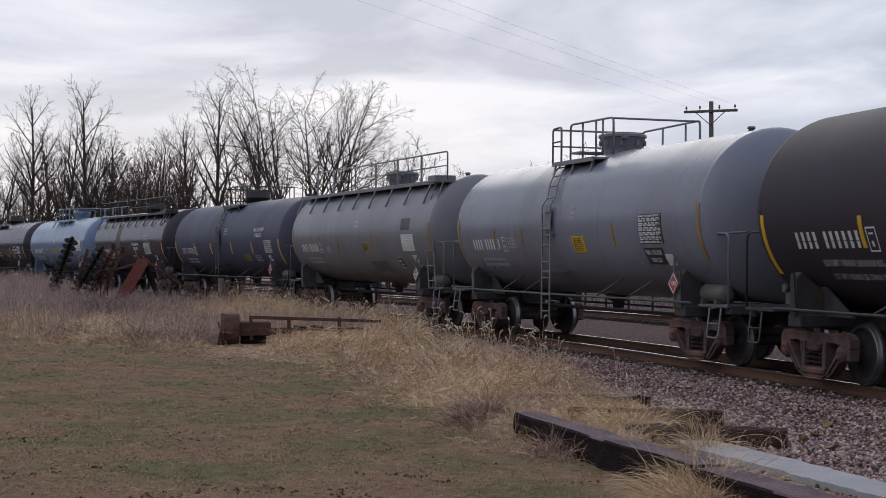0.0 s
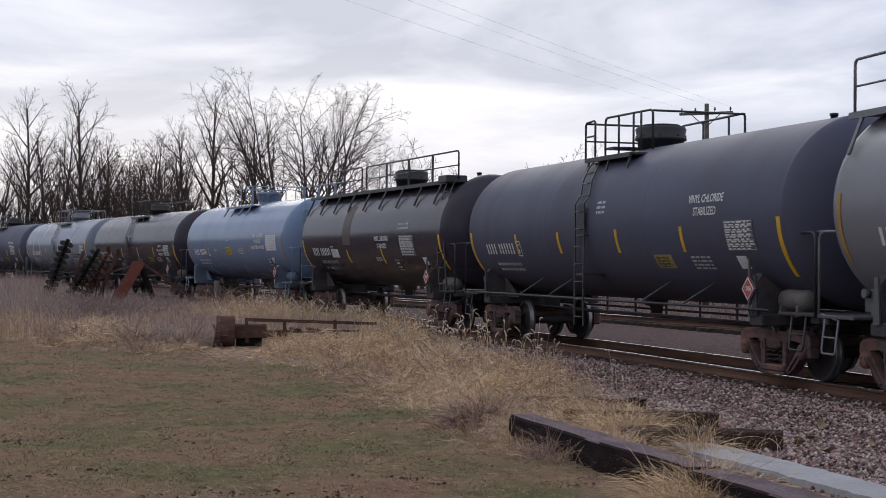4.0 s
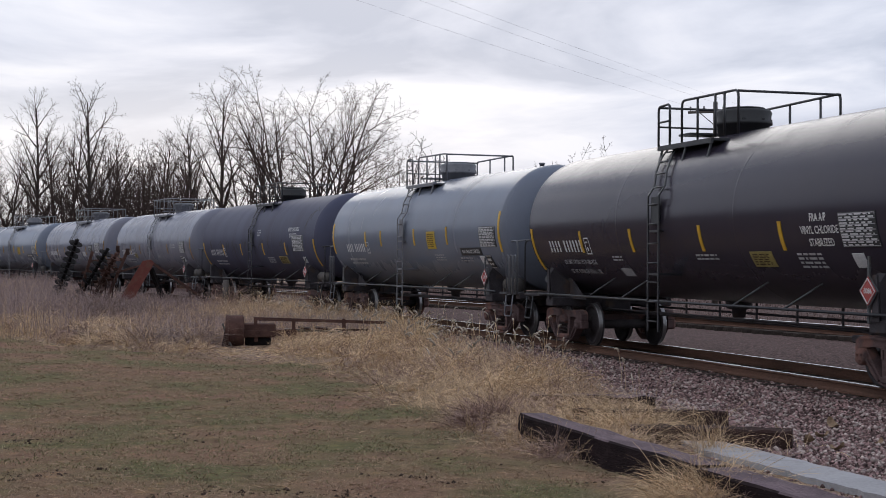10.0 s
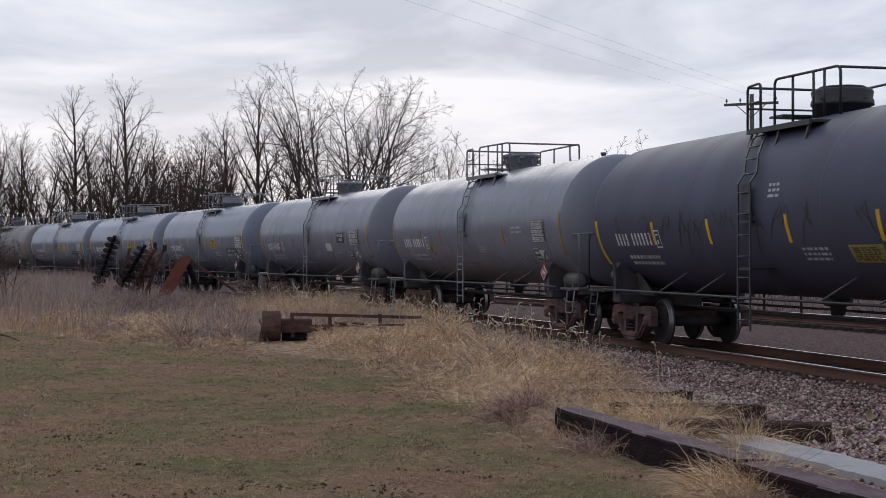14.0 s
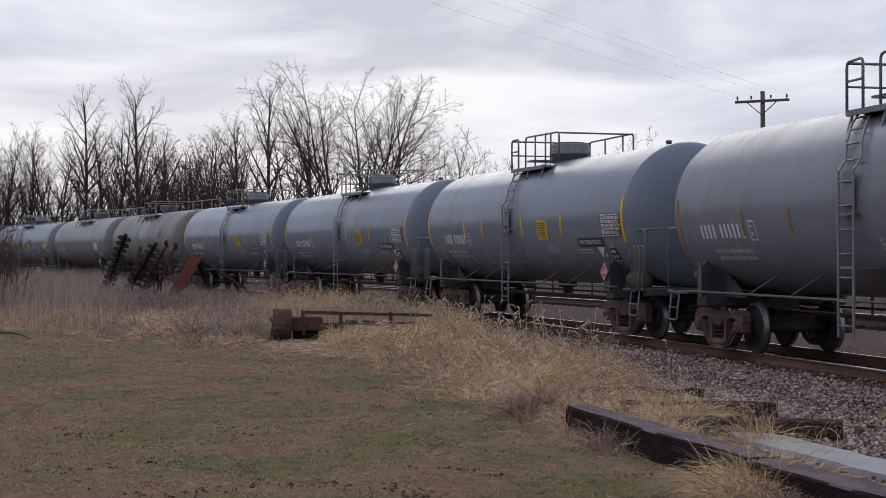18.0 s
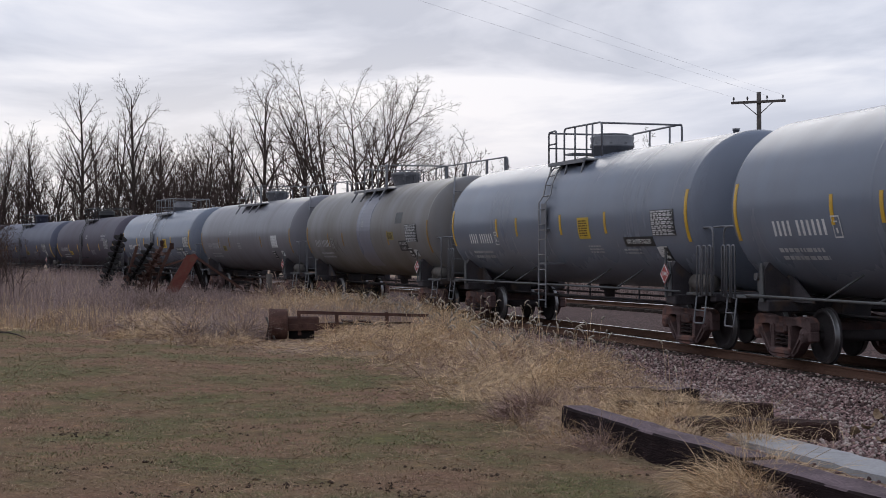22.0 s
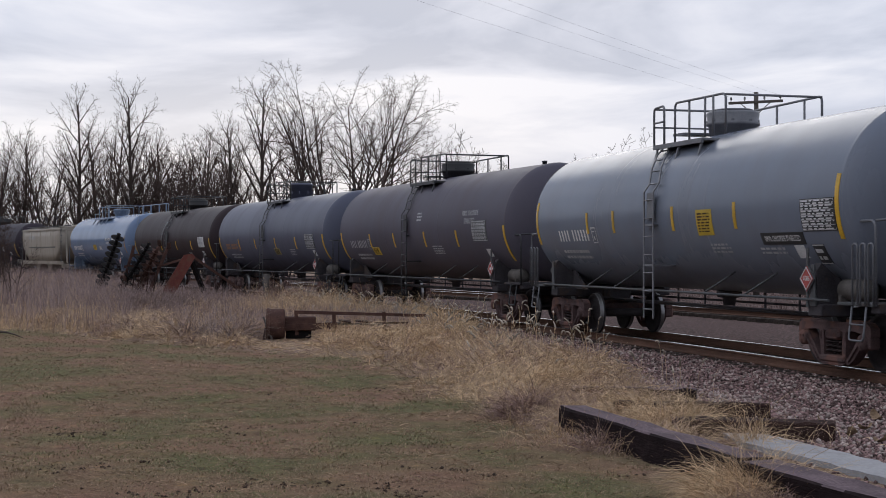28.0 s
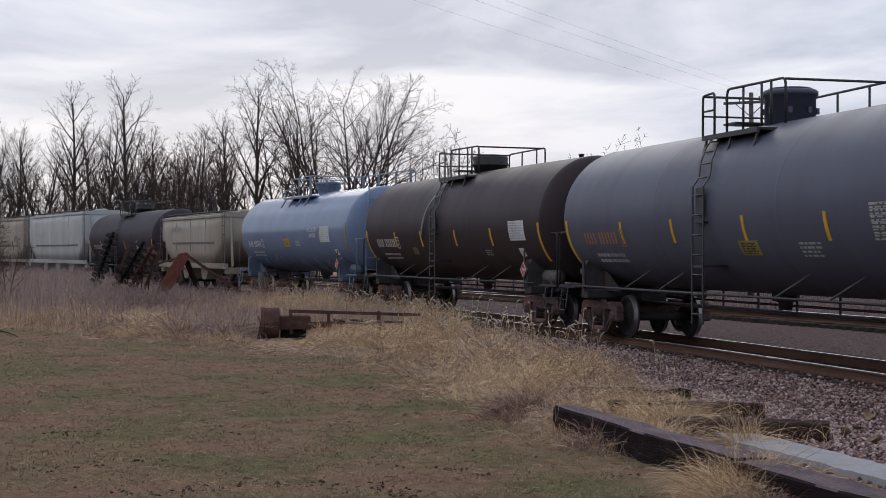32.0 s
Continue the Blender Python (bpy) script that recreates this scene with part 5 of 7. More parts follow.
def scuffs(car, spots, material, seed):
    """Thin branching smears of old sealant on a tank's side."""
    rnd = random.Random(seed)
    for x, z, length in spots:
        s = Shape()
        for j in range(4):
            x0, z0 = x + rnd.uniform(-0.22, 0.22), z + rnd.uniform(-0.15, 0.12)
            slope = rnd.uniform(-0.12, 0.12)
            pts = [(x0 + slope * k + rnd.uniform(-0.04, 0.04), z0 - length * (0.5 + 0.5 * (j == 0)) * k / 5) for k in range(6)]
            w0 = rnd.uniform(0.020, 0.042)
            for k, ((ax, az), (bx, bz)) in enumerate(zip(pts, pts[1:])):
                w, w1 = w0 * (1 - abs(k - 2) * 0.28), w0 * (1 - abs(k - 1) * 0.22)
                s.add([tuple(skin(ax - w, az, lift=0.004)), tuple(skin(ax + w, az, lift=0.004)), tuple(skin(bx + w1, bz, lift=0.004)), tuple(skin(bx - w1, bz, lift=0.004))], [(0, 1, 2, 3)])
        part("scuff", s, material, car, "dark smear of old sealant")["kind"] = "stuff"


scuffs(CARS[8][0], ((-6.3, 2.6, 0.5), (-4.6, 2.6, 0.5), (-3.6, 2.6, 0.6), (-2.7, 2.6, 0.7), (-2.3, 2.45, 0.7), (-1.6, 2.6, 0.7), (-0.9, 2.6, 0.7), (0.2, 2.6, 0.7), (1.2, 2.6, 0.6), (2.0, 2.65, 0.6), (3.6, 2.6, 0.5), (4.6, 2.4, 0.7), (6.6, 3.4, 0.6), (7.0, 3.75, 0.4)), M_DECAL_K, 5)
scuffs(CARS[14][0], ((-3.6, 2.4, 0.9), (-2.9, 2.3, 0.7)), M_RES, 6)
part("side_pipe", Shape().tube([tuple(skin(-1.5 + 0.14 * k, 2.30 + 0.30 * k - 0.012 * k * k, lift=0.05)) for k in range(6)], 0.03, 6), M_WHTD, CARS[19][0], "curved pale pipe over the tank's shoulder")


def hopper_car(lt, rt, height, paint, label, bays, roofbars=False):
    """A covered hopper: smooth bulged sides, sloped ends, outlet bays, roof hatches."""
    hb = (rt - lt) / 2
    half = hb + 1.9
    car = tagged(new("hopper_car"), label, "hopper car", "cars of the freight train")
    m, fr = PAINT[paint], M_SILL_G
    top, low, w = height, 1.35, 1.50
    side = [(w, top - 0.25), (w + 0.05, top - 0.7), (w + 0.06, (top + low) / 2), (w + 0.02, low + 0.5), (w - 0.05, low)]
    ring = [(-a, b) for a, b in side] + [(a, b) for a, b in reversed(side)]
    s, n = Shape(), len(ring)
    v, f = [], []
    cuts = [(-half + 0.5, 2.3)] + [(-hb + 0.4 + (2 * hb - 0.8) * k / 8, low) for k in range(9)] + [(half - 0.5, 2.3)]
    for x, floor in cuts:
        v += [(x, y, top - 0.25 - (top - 0.25 - z) * (top - 0.25 - floor) / (top - 0.25 - low)) for y, z in ring]
    for k in range(len(cuts) - 1):
        f += [(k * n + q, k * n + (q + 1) % n, k * n + n + (q + 1) % n, k * n + n + q) for q in range(n)]
    f += [tuple(range(n - 1, -1, -1)), tuple((len(cuts) - 1) * n + q for q in range(n))]
    s.add(v, f, flat=False)
    part("body", s, m, car)
    ro = Shape().prism([(-w - 0.05, top - 0.26), (w + 0.05, top - 0.26), (w + 0.05, top - 0.16), (0.7, top), (-0.7, top), (-w - 0.05, top - 0.16)], -half + 0.45, half - 0.45, "x")
    part("roof", ro, m, car)
    part("side_sill", Shape().bar((-half, -w, 1.22), (half, -w, 1.22), 0.10, 0.24).bar((-half, w, 1.22), (half, w, 1.22), 0.10, 0.24), m, car)
    for i in range(1, 4):
        x = -half + 0.7 + (2 * half - 1.4) * i / 4
        part("seam", Shape().box((x, -w - 0.055, (top + low) / 2 + 0.1), (0.05, 0.02, top - low - 0.9)), m, car)
    for i in range(bays):
        x = (i - (bays - 1) / 2) * (2 * hb - 1.8) / bays
        part("outlet_bay", Shape().prism([(x - 1.0, low + 0.1), (x - 0.3, 0.55), (x + 0.3, 0.55), (x + 1.0, low + 0.1)], -w + 0.2, w - 0.2), m, car)
    for i in range(4):
        x = -hb + 2 * hb * i / 3
        part("roof_hatch", Shape().lathe([(top - 0.05, 0.0), (top - 0.05, 0.34), (top + 0.10, 0.34), (top + 0.14, 0.0)], 14, "z", (x, 0, 0)), m, car)
    part("running_board", Shape().box((0, -1.0, top + 0.04), (2 * half - 1.2, 0.45, 0.04)), fr, car)
    for q in (-1, 1):
        part("end_ladder", ladder_shape([(q * (half - 0.42), -w - 0.06, 1.2), (q * (half - 0.42), -w - 0.06, top)], 0.44, 0.42), fr, car)
        part("end_post", Shape().bar((q * (half - 0.15), -1.2, 1.2), (q * (half - 0.5), -1.2, top - 0.3), 0.09, 0.09).bar((q * (half - 0.15), 1.2, 1.2), (q * (half - 0.5), 1.2, top - 0.3), 0.09, 0.09), m, car)
        part("end_sill", Shape().box((q * (half - 0.3), 0, 1.0), (0.6, 2.9, 0.3), bevel=0.02), m, car)
        part("coupler", coupler_mesh(q, half + 0.35), M_TRUCK_D, car)
        truck, sets = add_truck(car, q * hb, True)
        WHEELS.extend(sets)
    part("stencil_mark", Shape().add([(x - hb * 0.6, -w - 0.075, z + 3.0) for x, y, z in mark_bars(9, 0.25, 1.9).v], mark_bars(9, 0.25, 1.9).f), M_WHTD, car)
    part("stripe_panel", Shape().box((0.4, -w - 0.052, 2.3), (2 * hb - 1.0, 0.02, 0.10)), M_RES, car)
    if roofbars:
        for x in (-1.4, 1.6):
            part("roof_frame", Shape().tube(rounded([(x - 0.6, -0.9, top), (x - 0.2, -0.9, top + 0.75), (x + 0.5, -0.9, top + 0.75), (x + 0.8, -0.9, top)], 0.2), 0.05, 6).tube([(x, -0.9, top), (x + 0.3, -0.9, top + 0.7)], 0.03, 5), M_SILL_D, car)
    CARS.append((car, lt, rt))
    return car


hopper_car(-368.6, -360.2, 3.75, "hopper_tan", "short tan covered hopper with a stained lower side", 2, True)
tank_car(gat(-385.6, -373.0, paint="matteblack", label="black tank car behind the hopper", decals=[("white", 4.2, 2.2, 0.6, 0.4)]))
hopper_car(-402.6, -389.6, 4.55, "hopper_grey", "long pale grey covered hopper", 3)
hopper_car(-419.6, -406.9, 4.5, "hopper_tan", "long tan covered hopper", 3)


# ---- bare trees behind the line ----
def grow_skeleton(seed, height, stems, lean, orders, bend, lift):
    """A bare tree: stems from one root, then side branches order by order.
    orders: for each order the count, the lowest place on its parent, the least and most angle, and the length as a share of the parent's.
    Returns the nodes, each one's parent, and the radii."""
    g = random.Random(seed)
    nodes, parent, rad = [Vector((0, 0, -0.1))], [-1], [0.0]

    def branch(at, start, d, length, r0, order):
        n = max(3, int(length / (0.7, 0.5, 0.38, 0.3)[min(order, 3)]))
        last, p, v, made = at, start, d.normalized(), []
        for k in range(n):
            e = bend * (0.5 if order == 0 else 1.0)
            v = (v + Vector((g.gauss(0, e), g.gauss(0, e), g.gauss(0, e * 0.7) + lift * (1 if order < 3 else 0.4)))).normalized()
            p = p + v * (length / n) * g.uniform(0.85, 1.15)
            nodes.append(p)
            parent.append(last)
            rad.append(max(r0 * (1 - 0.78 * (k + 1) / n), 0.009 if order < 2 else 0.0065))
            last = len(nodes) - 1
            made.append((last, p, v))
        if order >= len(orders):
            return
        count, low, a0, a1, share = orders[order]
        turn = g.uniform(0, 6.28)
        for k in range(count):
            f = low + (1 - low) * (k + g.uniform(0.1, 0.9)) / count
            idx, q, w = made[min(n - 1, int(f * n))]
            turn += 2.4 + g.gauss(0, 0.5)
            x = w.orthogonal().normalized()
            y = w.cross(x)
            a = radians(g.uniform(a0, a1))
            kd = w * math.cos(a) + (x * math.cos(turn) + y * math.sin(turn)) * math.sin(a)
            rest = 1.12 - 0.72 * f if order else 1.15 - 0.85 * (f - low) / (1 - low) * 0.9
            branch(idx, q, kd, length * share * rest * g.uniform(0.7, 1.2), max(0.0100, rad[idx] * (0.74, 0.66, 0.6, 0.6)[order]), order + 1)

    for k in range(stems):
        a = 6.28 * k / stems + g.uniform(-0.5, 0.5)
        t = radians(lean * (g.uniform(0.5, 1.2) if stems > 1 else 0.15))
        branch(0, nodes[0], Vector((math.sin(t) * math.cos(a), math.sin(t) * math.sin(a), math.cos(t))), height * g.uniform(0.82, 1.0), 0.02 + height * (0.0122 if height > 10 else 0.0085) / stems ** 0.3, 0)
    rad[0] = rad[1]
    return np.array([tuple(p) for p in nodes]), np.array(parent), np.array(rad)


def stick_mesh(name, nodes, parent, rad, pick, sides):
    """Tapered prisms along the picked branch pieces."""
    idx = np.nonzero(pick)[0]
    a, b = nodes[parent[idx]], nodes[idx]
    ra, rb = np.minimum(rad[parent[idx]], rad[idx] * 1.5), rad[idx]
    d = b - a
    d /= np.linalg.norm(d, axis=1)[:, None]
    u = np.cross(d, np.where(np.abs(d[:, 2:3]) > 0.9, np.array([[1.0, 0, 0]]), np.array([[0, 0, 1.0]])))
    u /= np.linalg.norm(u, axis=1)[:, None]
    w = np.cross(d, u)
    t = 2 * np.pi * np.arange(sides) / sides
    ring = u[:, None] * np.cos(t)[None, :, None] + w[:, None] * np.sin(t)[None, :, None]
    v = np.concatenate([a[:, None] + ring * ra[:, None, None], b[:, None] + ring * rb[:, None, None]], 1)
    k = np.arange(sides)
    quad = np.stack([k, (k + 1) % sides, sides + (k + 1) % sides, sides + k], 1)
    f = (quad[None] + (np.arange(len(idx)) * 2 * sides)[:, None, None]).reshape(-1, 4)
    me = bpy.data.meshes.new(name)
    nv, nf = len(idx) * 2 * sides, len(f)
    me.vertices.add(nv)
    me.vertices.foreach_set("co", np.ascontiguousarray(v, dtype=np.float32).ravel())
    me.loops.add(nf * 4)
    me.loops.foreach_set("vertex_index", np.ascontiguousarray(f, dtype=np.int32).ravel())
    me.polygons.add(nf)
    me.polygons.foreach_set("loop_start", np.arange(0, nf * 4, 4, dtype=np.int32))
    me.polygons.foreach_set("loop_total", np.full(nf, 4, dtype=np.int32))
    me.update(calc_edges=True)
    return me


def tree_kind(seed, height, stems, lean, orders, bend, lift, label):
    nodes, parent, rad = grow_skeleton(seed, height, stems, lean, orders, bend, lift)
    nodes = nodes * (height / nodes[:, 2].max())
    t = tagged(new("tree"), label, "tree", "bare woods behind the railway")
    thick = rad > 0.05
    part("trunk", stick_mesh("trunk", nodes, parent, rad, thick & (parent >= 0), 6), M_BARK, t)
    part("crown", stick_mesh("crown", nodes, parent, rad, ~thick & (parent >= 0), 3), M_TWIG, t)
    return t


# orders of branches: count, lowest place, least and most angle, length share
UP = ((17, 0.24, 24, 42, 0.36), (8, 0.18, 28, 52, 0.46), (5, 0.2, 30, 60, 0.42))
SPREAD = ((9, 0.30, 26, 52, 0.50), (8, 0.15, 30, 58, 0.50), (6, 0.2, 30, 65, 0.42))
THICK = ((8, 0.22, 25, 50, 0.42), (6, 0.2, 30, 55, 0.48), (4, 0.2, 30, 65, 0.45))
TALL = "tall leafless tree with upright grey branches"
WIDE = "spreading leafless tree with many crooked limbs"
SCRUB = "leafless thicket tree with dense brown twigs"
KINDS = {
    "tall": [tree_kind(11, 14, 1, 4, UP, 0.055, 0.035, TALL), tree_kind(12, 14, 2, 8, UP, 0.06, 0.03, TALL), tree_kind(13, 14, 1, 4, UP, 0.06, 0.02, TALL)],
    "wide": [tree_kind(21, 14, 4, 27, SPREAD, 0.10, 0.012, WIDE), tree_kind(22, 14, 3, 22, SPREAD, 0.10, 0.010, WIDE), tree_kind(23, 14, 3, 17, SPREAD, 0.10, 0.015, WIDE)],
    "scrub": [tree_kind(31, 8, 4, 15, THICK, 0.09, 0.02, SCRUB), tree_kind(32, 8, 3, 20, THICK, 0.10, 0.015, SCRUB), tree_kind(33, 8, 3, 12, THICK, 0.08, 0.02, SCRUB)],
}
USED = set()


def plant(kind, i, heading, dist, height, turn):
    """A tree at a heading (degrees west of north) and distance from the eye."""
    src = KINDS[kind][i]
    ref = 14 if kind != "scrub" else 8
    k = height / ref
    a = radians(heading)
    x, y = -math.sin(a) * dist, math.cos(a) * dist
    m = pose(x, y, -0.35, 0, 0, turn)
    if (kind, i) not in USED:
        USED.add((kind, i))
        src.matrix_basis = m
        src.scale = (k, k, k)
        return src
    t = copy_thing(src, m)
    t.scale = (k, k, k)
    return t


# main trees: heading, distance, height
for kind, i, hd, dist, h, turn in (
        ("tall", 0, 91.15, 140, 18.0, 20), ("tall", 1, 90.25, 140, 17.0, 100), ("tall", 2, 89.2, 132, 18.2, 200), ("tall", 2, 84.2, 118, 16.8, 40), ("tall", 1, 83.4, 118, 13.6, 10), ("tall", 0, 85.2, 121, 14.0, 300),
        ("wide", 0, 81.5, 110, 16.4, 0), ("wide", 1, 80.7, 112, 17.0, 130), ("wide", 2, 79.9, 108, 15.6, 120), ("tall", 2, 82.6, 116, 14.0, 130),
        ("scrub", 2, 76.9, 112, 12.0, 10), ("scrub", 1, 76.1, 116, 11.4, 80), ("scrub", 0, 77.6, 110, 11.0, 190), ("scrub", 2, 75.2, 120, 10.4, 300), ("scrub", 2, 70.2, 108, 11.4, 50),
        ("scrub", 1, 95.0, 50, 4.2, 70), ("scrub", 0, 94.2, 56, 3.4, 150), ("scrub", 2, 96.2, 47, 4.6, 220),
        ("tall", 1, 94.1, 152, 15.4, 10), ("tall", 0, 93.2, 150, 14.5, 60), ("tall", 1, 87.6, 136, 13.0, 80), ("tall", 0, 86.4, 132, 13.6, 150), ("tall", 1, 92.2, 144, 15.0, 250), ("tall", 0, 88.2, 142, 14.2, 20), ("tall", 0, 85.7, 128, 13.8, 110)):
    plant(kind, i, hd, dist, h, turn)
rnd = random.Random(8)
for k in range(30):
    hd = 84.4 + 10.4 * k / 29 + rnd.uniform(-0.15, 0.15)
    dist = 122 + 30 * smooth(86, 93, hd) + rnd.uniform(-3, 10)
    plant("scrub", rnd.randrange(3), hd, dist, rnd.uniform(9.0, 13.5) * (0.9 + 0.25 * smooth(86, 93, hd)), rnd.uniform(0, 360))
for k in range(11):
    hd = 85.9 + 4.2 * k / 10 + rnd.uniform(-0.1, 0.1)
    plant("scrub", rnd.randrange(3), hd, 134 + rnd.uniform(-4, 6), rnd.uniform(10.5, 14.5), rnd.uniform(0, 360))
for hd, dist, h in ((93.5, 52, 3.3), (94.6, 50, 4.0), (95.3, 49, 4.2), (95.8, 52, 4.4), (94.0, 54, 3.2)):
    plant("scrub", rnd.randrange(3), hd, dist, h, rnd.uniform(0, 360))
for k in range(9):
    hd = 83.6 + 11.4 * k / 8 + rnd.uniform(-0.2, 0.2)
    plant("scrub", rnd.randrange(3), hd, 162 + rnd.uniform(-3, 8), rnd.uniform(6.5, 8.5), rnd.uniform(0, 360))
for k in range(6):
    hd = 77 + 6.3 * k / 5 + rnd.uniform(-0.2, 0.2)
    plant("scrub", rnd.randrange(3), hd, 124 + rnd.uniform(-2, 8), rnd.uniform(5.0, 7.5), rnd.uniform(0, 360))


# ---- pole and wires ----
def utility_pole(x, y, label):
    p = tagged(new("utility_pole"), label, "utility pole", "poles of the power line")
    p.matrix_basis = pose(x, y, -0.4, 0, 0, 49.5)
    part("shaft", Shape().tube([(0, 0, 0), (0.03, 0, 5), (0, 0, 10.35)], 0.16, 10, 0.11), M_POLE, p)
    part("crossarm", Shape().box((0, -0.12, 9.85), (2.75, 0.10, 0.13), bevel=0.01), M_POLE, p)
    for q in (-1, 1):
        part("brace", Shape().bar((q * 0.75, -0.15, 9.80), (0, -0.13, 9.15), 0.03, 0.04), M_POLE, p)
    for x0 in (-1.25, -0.55, 0.45, 1.25):
        ins = part("insulator", Shape().lathe([(9.92, 0.0), (9.92, 0.02), (10.0, 0.02), (10.0, 0.055), (10.05, 0.06), (10.06, 0.035), (10.10, 0.05), (10.14, 0.03), (10.15, 0.0)], 10, "z", (x0, -0.12, 0)), M_INSUL, p)
    return p


PA, PB = Vector((-68.2, 31.6)), Vector((-26.2, -4.3))
utility_pole(*PA, "weathered wooden utility pole with one crossarm")
utility_pole(*PB, "weathered wooden utility pole beside the lawn")
arm = Vector((math.cos(radians(49.5)), math.sin(radians(49.5))))
for off in (-1.25, 0.0, 1.25):
    a, b = PA + arm * (off if off else 0.45), PB + arm * (off if off else 0.45)
    pts = []
    for k in range(25):
        f = k / 24
        q = a.lerp(b, f)
        pts.append((q.x, q.y, 9.74 - 0.35 * 4 * f * (1 - f) * 0.5))
    thing("power_wire", Shape().tube(pts, 0.0026, 5), M_WIRE, "thin grey overhead power wire between poles", "wire", "wires of the power line")


# ---- timbers, ties and the slab beside the ballast ----
def timber(name, a, b, width, height, top, material, label, category, group, split=False):
    """A squared timber whose near top edge runs from a to b."""
    a, b = Vector((*a, 0)), Vector((*b, 0))
    d = (b - a)
    n = 12
    side = Vector((-d.y, d.x, 0)).normalized()
    if side.y < 0:
        side = -side
    rnd = random.Random(int(a.x * 100))
    s = Shape()
    v, f = [], []
    c = 0.02
    for i in range(n + 1):
        p = a + d * (i / n)
        j = [rnd.uniform(-0.012, 0.012) for _ in range(6)]
        v += [tuple(p + side * (0 + j[0]) + Vector((0, 0, top - height))), tuple(p + side * j[1] + Vector((0, 0, top - c))), tuple(p + side * (c + j[1]) + Vector((0, 0, top + j[2]))),
              tuple(p + side * (width - c) + Vector((0, 0, top + j[3]))), tuple(p + side * (width + j[4]) + Vector((0, 0, top - c))), tuple(p + side * (width + j[4]) + Vector((0, 0, top - height)))]
    for i in range(n):
        for k in range(6):
            f.append((i * 6 + k, i * 6 + (k + 1) % 6, i * 6 + 6 + (k + 1) % 6, i * 6 + 6 + k))
    f += [tuple(range(5, -1, -1)), tuple(n * 6 + k for k in range(6))]
    s.add(v, f)
    ob = thing(name, s, material, label, category, group)
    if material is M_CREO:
        # the upper side is weathered paler, with skylight on it put into the colour
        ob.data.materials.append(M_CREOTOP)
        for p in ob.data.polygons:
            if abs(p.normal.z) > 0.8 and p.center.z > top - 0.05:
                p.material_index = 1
    return ob


OLD = "old timbers beside the track"
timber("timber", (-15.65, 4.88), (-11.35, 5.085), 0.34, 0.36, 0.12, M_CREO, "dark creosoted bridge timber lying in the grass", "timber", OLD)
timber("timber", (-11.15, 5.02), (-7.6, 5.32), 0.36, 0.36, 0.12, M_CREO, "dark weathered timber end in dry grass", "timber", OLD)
timber("railway_tie", (-17.0, 6.0), (-16.3, 7.74), 0.24, 0.20, 0.02, M_OLDTIE, "loose grey-brown railway tie on ballast", "railway tie", OLD)
timber("railway_tie", (-15.1, 6.0), (-14.25, 7.5), 0.34, 0.20, 0.02, M_OLDTIE, "loose railway tie with a dark sawn end", "railway tie", OLD)
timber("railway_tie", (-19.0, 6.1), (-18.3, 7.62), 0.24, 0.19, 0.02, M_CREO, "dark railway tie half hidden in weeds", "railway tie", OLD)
def broken_edge(pts, seed):
    """The outline with uneven, broken edges."""
    rnd = random.Random(seed)
    out = []
    for (ax, ay), (bx, by) in zip(pts, pts[1:] + pts[:1]):
        n = max(1, int(math.hypot(bx - ax, by - ay) / 0.12))
        for k in range(n):
            out.append((ax + (bx - ax) * k / n + rnd.gauss(0, 0.012), ay + (by - ay) * k / n + rnd.gauss(0, 0.014)))
    return out


s = Shape().prism(broken_edge([(-15.35, 6.52), (-14.7, 6.46), (-14.08, 6.36), (-13.2, 6.44), (-11.67, 6.54), (-10.4, 6.60), (-8.2, 6.82), (-8.3, 7.22), (-10.9, 7.06), (-12.5, 7.02), (-13.8, 6.95), (-14.85, 6.84)], 3), -0.30, -0.115, "z")
thing("concrete_slab", s, M_CONC, "pale grey concrete slab lying beside a timber", "slab")


